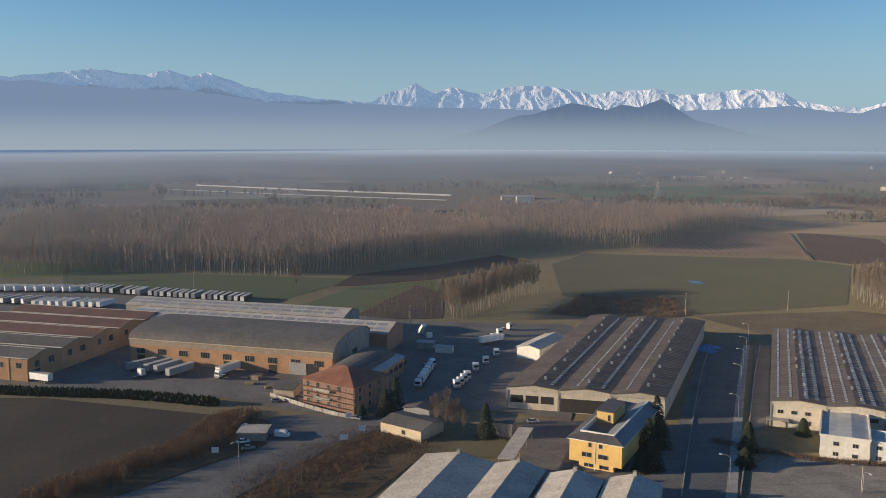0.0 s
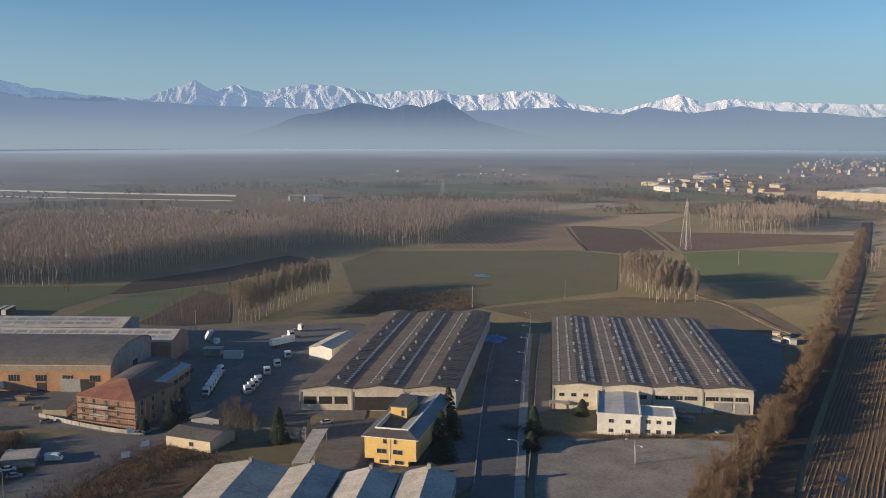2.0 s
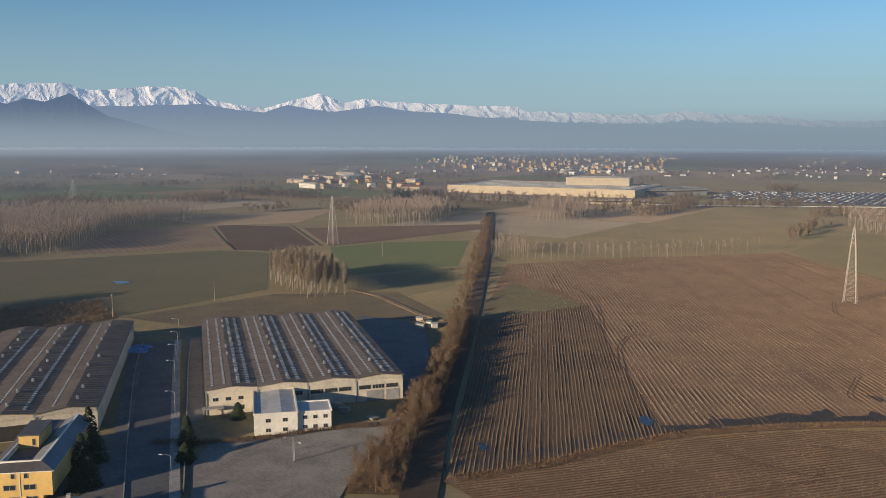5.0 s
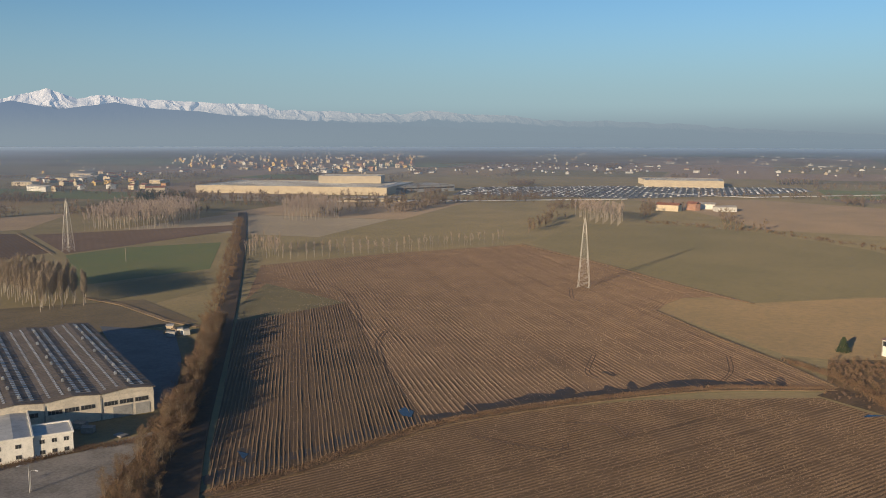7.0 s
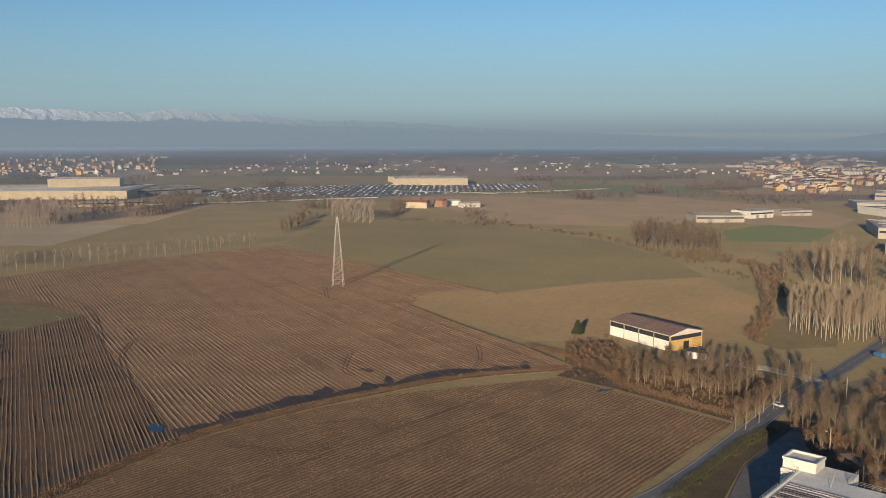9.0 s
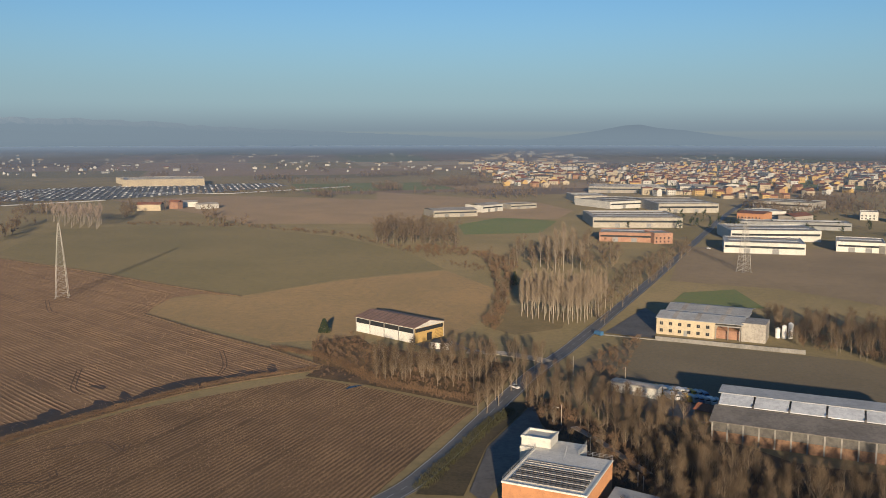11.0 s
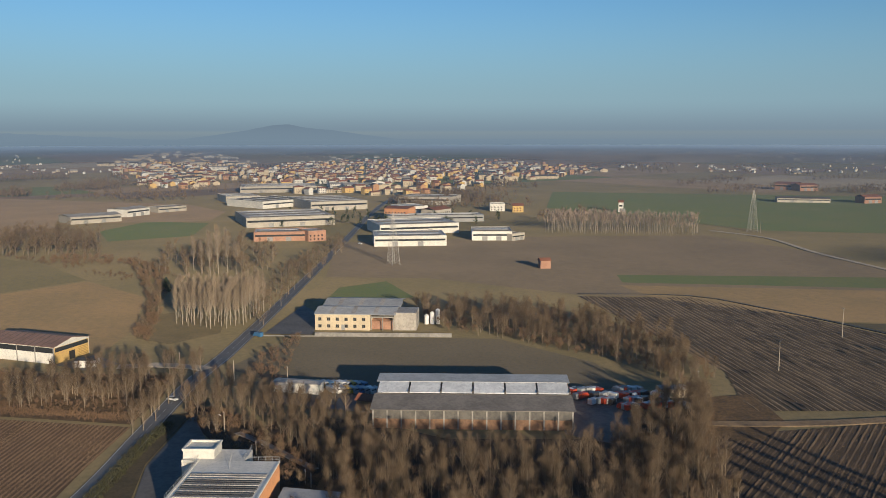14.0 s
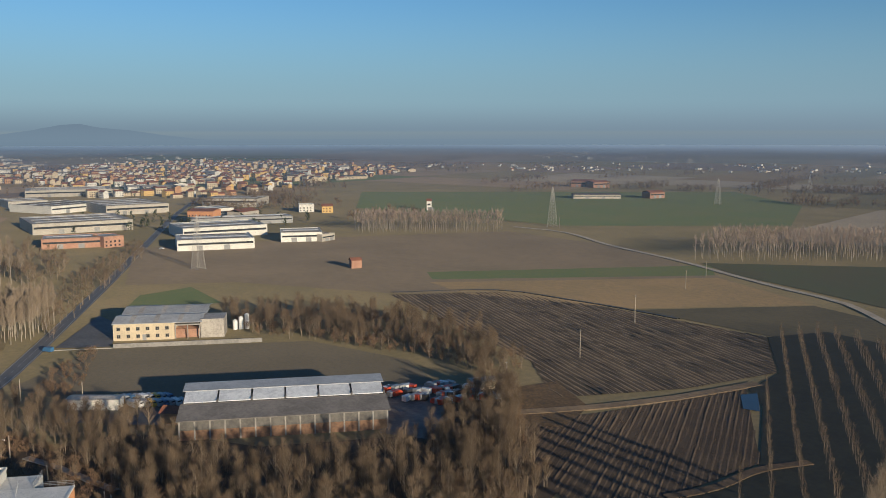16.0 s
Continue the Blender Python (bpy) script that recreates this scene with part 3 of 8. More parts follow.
def long_shed(a, b, depth, eave, rise, bays, label, wall_mat, roof_mat, strips):
    w = span(a, b)
    m = thing("factory_shed", front(a, b), label, "shed", "long factory sheds")
    widths = [w / bays] * bays
    prof = gable_profile(widths, eave, rise)
    part("wall_front", prism(bmesh.new(), [(0, -0.2), (w, -0.2)] + [(x, z - 0.15) for x, z in prof[::-1]], 0, 0.35), wall_mat, m)
    part("wall_back", prism(bmesh.new(), [(0, -0.2), (w, -0.2)] + [(x, z - 0.15) for x, z in prof[::-1]], depth - 0.35, depth), wall_mat, m)
    part("wall_side", boxes((0, 0.35, -0.2, 0.35, depth - 0.35, eave - 0.15)), wall_mat, m)
    part("wall_side", boxes((w - 0.35, 0.35, -0.2, w, depth - 0.35, eave - 0.15)), wall_mat, m)
    over = [(-0.5, eave - 0.06)] + prof[1:-1] + [(w + 0.5, eave - 0.06)]
    part("roof", sheet([(x, z + 0.12) for x, z in over], -0.6, depth + 0.6, 0.22), roof_mat, m, "brown grey fibre cement roof sheets")
    bw = w / bays
    sl = rise / (bw / 2)
    rng = random.Random(int(w))
    for i in range(bays):
        x0 = i * bw
        # corrugation ribs across each slope
        rib = bmesh.new()
        for y in np.arange(0.5, depth, 2.4):
            for s, xa in ((1, x0 + 0.2), (-1, x0 + bw / 2 + 0.2)):
                za = eave + sl * 0.2 if s > 0 else eave + rise - sl * 0.2
                vs = box(rib, xa, y, 0, xa + bw / 2 - 0.5, y + 0.18, 0.07)
                for v in vs:
                    v.co.z += za + 0.12 + s * sl * (v.co.x - xa)
        tagged(part("roof_ribs", rib, roof_mat, m), "", "", "", "stuff")
        if strips:
            for f, wide in strips[i]:
                x = x0 + bw * f
                s = 1 if f < 0.5 else -1
                z = eave + sl * (x - x0) if s > 0 else eave + rise - sl * (x - x0 - bw / 2)
                strip(m, x, z + 0.14, s * sl, wide, 3, depth - 3, 2.6)
        for k in range(9):
            y = depth * (0.06 + 0.105 * k) + rng.uniform(-1, 1)
            x = x0 + bw * (0.5 if rng.random() < 0.5 else 0.62)
            z = eave + rise - (0 if x < x0 + bw * 0.55 else sl * bw * 0.12)
            bm = boxes((x - 0.45, y - 0.45, z, x + 0.45, y + 0.45, z + 0.9))
            rod(bm, (x, y, z + 0.9), (x, y, z + 1.3), 0.6, 0.25, 8)
            part("roof_vent", bm, METAL, m, "small pale metal roof vent")
        part("pilaster", boxes((x0 - 0.25, -0.25, -0.2, x0 + 0.25, -0.004, eave - 0.3)), CONCRETE, m)
        part("fascia", prism(bmesh.new(), [(x0 + 0.3, eave - 1.2), (x0 + bw - 0.3, eave - 1.2), (x0 + bw - 0.3, eave - 0.25), (x0 + bw / 2, eave + rise - 0.35), (x0 + 0.3, eave - 0.25)], -0.22, -0.004), wall_mat, m)
    return m, w


def slant(m, k):
    """Shifts the parts of a building sideways towards its back, for a plan that is not square."""
    for o in m.children_recursive:
        o.data.transform(Matrix(((1, k, 0, 0), (0, 1, 0, 0), (0, 0, 1, 0), (0, 0, 0, 1))))


SB, SBR = (114.2, 291.2), (181.8, 267.5)
shed_b, wb = long_shed(SB, SBR, 123, 9.2, 1.0, 4, "long cream factory shed with four shallow brown roofs", PALECREAM, FIBRE, [((0.1, 0.8), (0.33, 0.8), (0.60, 1.3), (0.79, 1.3))] * 4)
for i in range(4):
    bw = wb / 4
    for k in range(3):
        if i == 0:
            window(shed_b, 2.2 + 4.4 * k, 4.9, 1.9, 1.3, bars=1)
        else:
            window(shed_b, i * bw + 1.0 + 5.2 * k, 4.6, 4.6, 1.6, bars=3)
window(shed_b, 10.5, 1.3, 2.6, 1.7, bars=2)
part("gate", boxes((wb - bw * 0.78, -0.12, 0, wb - bw * 0.42, -0.004, 4.0)), GREYPANEL, shed_b, "grey sliding gate")
part("gate", boxes((wb - bw * 0.36, -0.12, 0, wb - bw * 0.08, -0.004, 4.0)), GREYPANEL, shed_b, "grey sliding gate")
part("entrance_canopy", boxes((-1.5, -3.0, 3.0, 6.0, -0.01, 3.25), (-1.3, -2.9, 0, -1.1, -2.7, 3.0), (5.6, -2.9, 0, 5.8, -2.7, 3.0)), CONCRETE, shed_b)

slant(shed_b, 0.03)
SA, SAR = (23.9, 310.6), (79.0, 297.5)
shed_a, wa = long_shed(SA, SAR, 138, 8.4, 1.25, 3, "long cream factory shed with three brown roofs", PALECREAM, FIBRE, [((0.79, 1.1),), ((0.3, 0.7), (0.77, 1.1)), ((0.24, 0.7),)])
bw = wa / 3
for k in range(3):
    part("opening", boxes((1.2 + 5.6 * k, -0.06, 2.6, 5.9 + 5.6 * k, -0.004, 5.4)), DARK, shed_a, "dark panel painted as an open bay")
part("opening", boxes((bw + 0.8, -0.06, 0.2, bw * 2 - 1.0, -0.004, 5.2)), DARK, shed_a, "dark panel painted as an open bay")
for k in range(4):
    window(shed_a, bw * 2 + 1.2 + 4.2 * k, 3.6, 3.0, 1.4, bars=2)
slant(shed_a, 0.155)

# office block before the shed
OF = front((118.7, 262), (142.5, 251.1))
office = thing("office_building", OF, "two-storey white office block with flat pale roof", "office building")
wo_ = 25.5
part("wall", boxes((0, 0, -0.2, 14.2, 31, 6.9)), WHITE, office)
part("wall", boxes((14.2, 1.2, -0.2, wo_, 12.5, 6.5)), WHITE, office)
part("parapet", boxes((-0.3, -0.3, 6.9, 14.5, 0.2, 7.5), (-0.3, 30.8, 6.9, 14.5, 31.3, 7.5), (-0.3, 0.2, 6.9, 0.2, 30.8, 7.5), (14.0, 0.2, 6.9, 14.5, 30.8, 7.5)), WHITE, office)
part("parapet", boxes((14.5, 0.9, 6.5, wo_ + 0.3, 1.4, 7.0), (14.5, 12.3, 6.5, wo_ + 0.3, 12.8, 7.0), (wo_ - 0.2, 1.4, 6.5, wo_ + 0.3, 12.3, 7.0)), WHITE, office)
part("roof", sheet([(0.2, 6.95), (4.6, 7.1), (9.0, 7.5), (14.0, 6.95)], 0.2, 30.8, 0.04), GREYROOF, office, "pale grey sheet roof")
part("roof", boxes((14.5, 1.4, 6.5, wo_ - 0.2, 12.3, 6.62)), GREYROOF, office, "pale grey flat roof")
for z in (0.9, 4.2):
    for x in (3.8, 9.3):
        window(office, x, z, 1.7, 1.3)
    for x in (16.0, 19.4, 22.8):
        window(office, x, z, 1.5, 1.3, y=1.2)

# yellow house
YH = front((38.6, 253.3), (53.1, 245.6))
yellow = thing("yellow_building", YH, "yellow three-storey house with dark flat roof terrace", "building")
part("wall", boxes((0, 0, 2.2, 16.3, 42, 9.2)), YELLOW, yellow)
part("ground_floor", boxes((2.8, 0.9, -0.2, 13.6, 41, 2.2)), YELLOW, yellow)
part("cornice", boxes((-0.75, -0.75, 9.0, 17.05, 42.75, 9.25)), WHITE, yellow, "white eaves cornice")
DARKSHEET = mat("dark_sheet_roof", (0.105, 0.098, 0.095), (0.075, 0.07, 0.068), 1.0, 0.6, coarse=8)
SLATEROOF = mat("blue_grey_sheet_roof", (0.20, 0.215, 0.225), (0.15, 0.16, 0.17), 1.0, 0.55, coarse=7)
bm = bmesh.new()
vs = [bm.verts.new(c) for c in ((-0.8, -0.8, 9.26), (17.1, -0.8, 9.26), (12.8, 3.2, 10.9), (2.6, 3.2, 10.7))]
bm.faces.new(vs)
part("roof_slope", bm, DARKSHEET, yellow, "dark sheet roof slope over the front")
bm = bmesh.new()
vs = [bm.verts.new(c) for c in ((17.1, -0.8, 9.26), (17.1, 42.8, 9.26), (12.8, 42.8, 10.9), (12.8, 3.2, 10.9), (9.2, 42.8, 9.5), (9.2, 3.2, 9.5))]
bm.faces.new(vs[:4])
bm.faces.new((vs[3], vs[2], vs[4], vs[5]))
part("roof_slope", bm, SLATEROOF, yellow, "blue grey sheet roof with pale ridge")
bm = bmesh.new()
vs = [bm.verts.new(c) for c in ((-0.8, 42.8, 9.26), (-0.8, -0.8, 9.26), (2.6, 3.2, 10.7), (2.6, 42.8, 10.7))]
bm.faces.new(vs)
part("roof_slope", bm, DARKSHEET, yellow, "dark sheet roof slope along the side")
part("ridge_cap", boxes((12.45, 3.0, 10.86, 13.15, 42.8, 11.06)), WHITE, yellow, "pale ridge cap")
part("roof_parapet", boxes((2.3, 2.9, 9.3, 13.0, 3.3, 11.1)), WHITE, yellow, "white wall before the terrace")
part("roof_parapet", boxes((2.3, 3.304, 9.3, 2.7, 30, 11.0)), WHITE, yellow, "white wall beside the terrace")
part("terrace", boxes((2.704, 3.304, 9.26, 9.2, 42.5, 9.5)), DARKSHEET, yellow, "dark roof terrace")
tower = part("stair_tower", boxes((3.0, 17, 9.5, 8.4, 30, 13.2)), YELLOW, yellow)
part("tower_roof", boxes((2.6, 16.6, 13.2, 8.8, 30.4, 13.5)), DARKSHEET, yellow)
window(yellow, 6.6, 10.3, 0.9, 2.0, y=17, bars=0)
for x, w in ((5.9, 1.1), (9.2, 1.1)):
    window(yellow, x, 7.2, w, 1.4, bars=0)
for x in (3.9, 9.0):
    window(yellow, x, 4.0, 3.1, 1.5, bars=1)
for x in (4.4, 9.2):
    window(yellow, x, 0.6, 3.0, 1.2, y=0.9, bars=1)
part("downpipe", boxes((8.05, -0.12, 0, 8.25, -0.004, 9.0)), WHITE, yellow)

# ---- arched depot and its neighbours ----
AD, ADR = (-140, 377.5), (-45.8, 351.1)
depot = thing("arched_depot", front(AD, ADR), "long orange brick depot with dark arched roof", "depot")
wd, dd, he, ra = span(AD, ADR), 43.0, 10.6, 5.2
arc = [(he + ra * math.sin(math.pi * i / 14) ** 0.9, dd * (1 - math.cos(math.pi * i / 14)) / 2) for i in range(15)]
part("wall_front", boxes((0, 0, -0.2, wd, 0.4, he - 2.4)), BRICKW, depot, "orange brick wall")
part("frieze", boxes((0, -0.05, he - 2.4, wd, 0.4, he)), mat("stained_band", (0.46, 0.37, 0.27), (0.33, 0.27, 0.20), 0.8, 0.9, coarse=5), depot, "stained pale concrete band")
part("cornice", boxes((-0.2, -0.35, he - 0.1, wd + 0.2, -0.054, he + 0.2)), CREAM, depot, "cream cornice line")
part("wall_back", boxes((0, dd - 0.4, -0.2, wd, dd, he)), BRICKW, depot)
for x0 in (0.0, wd - 0.4):
    bm = bmesh.new()
    prism(bm, [(-y, z) for z, y in arc[::-1]][::-1] + [(-dd, -0.2), (0, -0.2)], x0, x0 + 0.4)
    bmesh.ops.rotate(bm, verts=bm.verts, matrix=Matrix.Rotation(radians(-90), 3, "Z"))
    part("wall_end", bm, CONCRETE, depot, "grey rendered gable")
bm = sheet([(-y, z + 0.25) for z, y in arc[::-1]], -0.5, wd + 0.5, 0.25)
bmesh.ops.rotate(bm, verts=bm.verts, matrix=Matrix.Rotation(radians(-90), 3, "Z"))
part("roof", bm, FIBRE2, depot, "dark grey arched roof")
for i in range(9):
    x = 3.5 + (wd - 12) * i / 8
    window(depot, x, 4.2, 4.4, 2.6, bars=3)
    if i in (0, 1, 4, 6):
        part("loading_door", boxes((x + 0.4, -0.08, 0, x + 4.2, -0.004, 3.6)), GREYPANEL if i % 2 else DARK, depot)
part("loading_door", boxes((wd - 12, -0.08, 0, wd - 6.5, -0.004, 5.2)), DARK, depot, "tall dark panel painted as an open door")
part("sliding_door", boxes((wd - 20, -0.14, 0, wd - 12.2, -0.004, 5.4)), GREYPANEL, depot, "grey sliding door")
part("gable_panel", boxes((wd + 0.004, 6, 0, wd + 0.12, 16, 6.0)), GREYPANEL, depot)
part("gable_panel", boxes((wd + 0.004, 22, 0, wd + 0.12, 27, 7.0)), DARK, depot)


def plain_shed(name, a, b, depth, eave, rise, label, wall, roof, cat="shed", ridge="along", roof_label="", group="", over=0.5):
    """A gabled building with its ridge along or across its front."""
    w = span(a, b)
    m = thing(name, front(a, b), label, cat, group)
    if ridge == "across":
        prof = [(0, eave), (w / 2, eave + rise), (w, eave)]
        for y0 in (0, depth - 0.3):
            part("wall", prism(bmesh.new(), [(0, -0.2), (w, -0.2)] + prof[::-1], y0, y0 + 0.3), wall, m)
        part("wall", boxes((0, 0.3, -0.2, 0.3, depth - 0.3, eave)), wall, m)
        part("wall", boxes((w - 0.3, 0.3, -0.2, w, depth - 0.3, eave)), wall, m)
        part("roof", sheet([(-over, eave + 0.14 - over * rise * 2 / w), (w / 2, eave + rise + 0.14), (w + over, eave + 0.14 - over * rise * 2 / w)], -over, depth + over, 0.14), roof, m, roof_label)
    else:
        for y0 in (0, depth - 0.3):
            part("wall", boxes((0, y0, -0.2, w, y0 + 0.3, eave)), wall, m)
        for x0 in (0, w - 0.3):
            bm = prism(bmesh.new(), [(-depth + 0.3, -0.2), (-0.3, -0.2), (-0.3, eave), (-depth / 2, eave + rise), (-depth + 0.3, eave)], x0, x0 + 0.3)
            bmesh.ops.rotate(bm, verts=bm.verts, matrix=Matrix.Rotation(radians(-90), 3, "Z"))
            part("wall", bm, wall, m)
        bm = sheet([(-depth - over, eave + 0.14 - over * rise * 2 / depth), (-depth / 2, eave + rise + 0.14), (over, eave + 0.14 - over * rise * 2 / depth)], -over, w + over, 0.14)
        bmesh.ops.rotate(bm, verts=bm.verts, matrix=Matrix.Rotation(radians(-90), 3, "Z"))
        part("roof", bm, roof, m, roof_label)
    return m


u = Vector((ADR[0] - AD[0], ADR[1] - AD[1])).normalized()
v = Vector((-u.y, u.x))


def beside(dx, dy):
    """A place on the depot's own grid: dx along its front, dy behind it."""
    return tuple(Vector(AD) + u * dx + v * dy)


plain_shed("rear_hall", beside(-34, 45), beside(wd + 8, 45), 24, 9.6, 3.0, "long rear hall with pale grey sheet roof", REDBRICK, PALEROOF, "shed", roof_label="pale grey stained roof sheets")
plain_shed("rear_hall", beside(-52, 70), beside(wd - 24, 70), 22, 10.4, 2.6, "second rear hall with pale striped roof", CONCRETE, PALEROOF, "shed")
for dx0, dx1, dy, dp, ev, rs in ((-34, wd + 8, 45, 24, 9.6, 3.0), (-52, wd - 24, 70, 22, 10.4, 2.6)):
    lines_ = thing("roof_skylights", front(beside(dx0, dy), beside(dx1, dy)), "bluish translucent sheets set in rows on a hall roof", "skylights")
    for k in range(int((dx1 - dx0) / 6)):
        for y_ in (0.12, 0.30):
            bm = boxes((k * 6 + 0.6, dp * y_, 0, k * 6 + 5.4, dp * (y_ + 0.10), 0.06))
            for v_ in bm.verts:
                v_.co.z += ev + 0.16 + rs * v_.co.y / (dp / 2)
            part("skylight_sheet", bm, mat("bluish_sheet", (0.27, 0.29, 0.31), (0.2, 0.215, 0.23), 1.0, 0.5), lines_)
W0, W4, WE = Vector((-169.3, 344.0)), Vector((-148.5, 421.9)), 9.4
wv = (W4 - W0).normalized()
wu = Vector((wv.y, -wv.x))
dp = (W4 - W0).length / 4
for i, (mt, lb) in enumerate(((FIBRE2, "brick workshop with grey sheet roof"), (FIBRE2, "brick workshop with dark grey roof"), (RUSTROOF, "brick workshop with weathered red roof"), (RUSTROOF, "brick workshop with rust red roof"), (RUSTROOF, "brick workshop with dull red roof"))):
    x0, x1 = 0.0, 80.0
    b_ = W0 + wv * dp * i
    a_ = b_ - wu * 80
    ws = plain_shed("workshop", tuple(a_), tuple(b_), dp - 0.02, WE, 2.2, lb, BRICKW, mt, "workshop", group="brick workshops", over=0.25)
    part("ridge_cap", boxes((-0.2, dp / 2 - 0.3, WE + 2.3, x1 - x0 + 0.2, dp / 2 + 0.3, WE + 2.44)), PALEROOF, ws, "pale ridge tiles")
    part("gutter", boxes((-0.2, -0.28, WE + 0.2, x1 - x0 + 0.2, 0.25, WE + 0.5)), PALEROOF, ws, "pale gutter")
    for y_, w_ in ((dp * 0.18, 3.4), (dp * 0.58, 4.4)):
        window(ws, y_, WE - 4.2, w_ * 0.8, 2.8, face="right", depth=x1 - x0, bars=3)
    if i == 0:
        for k in range(5):
            window(ws, x1 - x0 - 6 - k * 9, WE - 4.0, 2.6, 2.4, bars=1)
            part("pilaster", boxes((x1 - x0 - 1.2 - k * 9, -0.2, -0.2, x1 - x0 - 0.4 - k * 9, -0.004, WE - 0.4)), BRICKW, ws)
        part("gate", boxes((x1 - x0 + 0.004, 2, 0, x1 - x0 + 0.12, 6.5, 4.5)), DARK, ws, "dark panel painted as an open gate")

# brick house under scaffolding
HO, HOR = (-52.5, 314.8), (-32.2, 302.2)
house = thing("brick_house", front(HO, HOR), "three-storey brick house with red hipped roof behind scaffolding", "house")
wh_, dh = span(HO, HOR), 22.0
part("wall", boxes((0, 0, -0.2, wh_, dh, 10.2)), REDBRICK, house)
bm = bmesh.new()
vs = [bm.verts.new(c) for c in ((-0.8, -0.8, 10.2), (wh_ + 0.8, -0.8, 10.2), (wh_ + 0.8, dh + 0.8, 10.2), (-0.8, dh + 0.8, 10.2), (wh_ / 2, wh_ / 2, 13.8), (wh_ / 2, dh - wh_ / 2 + 2, 13.8))]
for f in ((0, 1, 4), (1, 2, 5, 4), (2, 3, 5), (3, 0, 4, 5), (3, 2, 1, 0)):
    bm.faces.new([vs[i] for i in f])
part("roof", bm, TILE, house, "red clay tile hipped roof")
for z in (1.2, 4.4, 7.6):
    for x in (2.0, 6.6, 11.6, 16.4):
        if x + 1.4 < wh_ - 0.5:
            window(house, x, z, 1.4, 1.9, bars=1)
    for y in (3, 9, 15):
        window(house, y, z, 1.4, 1.9, face="right", depth=wh_)
for z in (3.6, 6.8):
    part("balcony", boxes((6.0, -1.3, z, 14.0, -0.01, z + 0.15), (6.0, -1.3, z + 0.15, 14.0, -1.24, z + 1.05)), CONCRETE, house)
scaf = thing("scaffolding", front(HO, HOR), "thin steel scaffolding round the brick house", "scaffolding")
for x in np.arange(-0.5, wh_ + 1.8, 2.3):
    bm = rod(bmesh.new(), (x, -1.7, 0), (x, -1.7, 10.5), 0.05, n=4)
    rod(bm, (x, -0.5, 0), (x, -0.5, 10.5), 0.05, n=4)
    part("standard", bm, METAL, scaf)
for z in (2.0, 4.0, 6.0, 8.0):
    part("deck", boxes((-0.6, -1.7, z, wh_ + 1.6, -0.6, z + 0.08)), mat("scaffold_board", (0.30, 0.2, 0.12), None, 0.5), scaf)
    bm = rod(bmesh.new(), (-0.6, -1.75, z + 1), (wh_ + 1.6, -1.75, z + 1), 0.04, n=4)
    part("ledger", bm, METAL, scaf)
for y in np.arange(1.0, dh, 2.6):
    part("standard", rod(bmesh.new(), (wh_ + 1.5, y, 0), (wh_ + 1.5, y, 10.5), 0.05, n=4), METAL, scaf)
# hall behind the house
annex = plain_shed("annex_hall", (-28.3, 325.8), (-16.5, 360.0), 8.5, 7.0, 0.8, "low hall with pale roof and window band", BRICKW, GREYROOF, "hall", roof_label="pale grey roof")
for k in range(7):
    window(annex, 2.0 + k * 5.6, 3.0, 4.4, 2.2, bars=3)


def barrel(name, a, b, depth, eave, rise, label, wall, roof):
    """A hall under a barrel roof whose axis runs back from its front."""
    w = span(a, b)
    m = thing(name, front(a, b), label, "hall")
    arch = [(w * (1 - math.cos(math.pi * i / 12)) / 2, eave + rise * math.sin(math.pi * i / 12)) for i in range(13)]
    for y0 in (0, depth - 0.3):
        part("wall", prism(bmesh.new(), [(0, -0.2), (w, -0.2)] + [(x, z - 0.1) for x, z in arch[::-1]], y0, y0 + 0.3), wall, m)
    part("wall", boxes((0, 0.3, -0.2, 0.3, depth - 0.3, eave)), wall, m)
    part("wall", boxes((w - 0.3, 0.3, -0.2, w, depth - 0.3, eave)), wall, m)
    part("roof", sheet([(x, z + 0.12) for x, z in arch], -0.4, depth + 0.4, 0.2), roof, m, "grey barrel roof")
    return m


barrel("barrel_hall", (-46.5, 334.5), (-30.5, 329.0), 32, 7.0, 3.6, "brick hall with grey barrel roof behind the house", BRICKW, FIBRE2)

# ---- barn, warehouse and scrap hall along the road ----
BA, BAR, BAE = (426.8, 75.2), (402, 43.9), (412.2, 28.7)
barn = thing("barn", front(BA, BAR), "white concrete barn with yellow front and brown roof", "barn")
lb, wb2 = span(BA, BAR), 21.0
eb, rb = 7.4, 2.2
bm = bmesh.new()
part("wall_long", boxes((0, 0, -0.2, lb, 0.3, 4.6), (0, 0, 6.9, lb, 0.3, eb)), WHITE, barn)
part("wall_back", boxes((0, wb2 - 0.3, -0.2, lb, wb2, eb)), WHITE, barn)
part("window_band", boxes((0.3, 0.1, 4.6, lb - 0.3, 0.25, 6.9)), GLASS, barn, "dark window band")
for i in range(5):
    x = (lb - 0.4) * i / 4
    part("pillar", boxes((x, -0.15, -0.2, x + 0.4, 0.296, eb)), CONCRETE, barn)
for x0, m_ in ((0.3, WHITE), (lb - 0.3, YELLOW)):
    bm = prism(bmesh.new(), [(-wb2 + 0.3, -0.2), (-0.3, -0.2), (-0.3, eb), (-wb2 / 2, eb + rb), (-wb2 + 0.3, eb)], x0 - 0.29, x0 + 0.29)
    bmesh.ops.rotate(bm, verts=bm.verts, matrix=Matrix.Rotation(radians(-90), 3, "Z"))
    part("wall_end", bm, m_, barn)
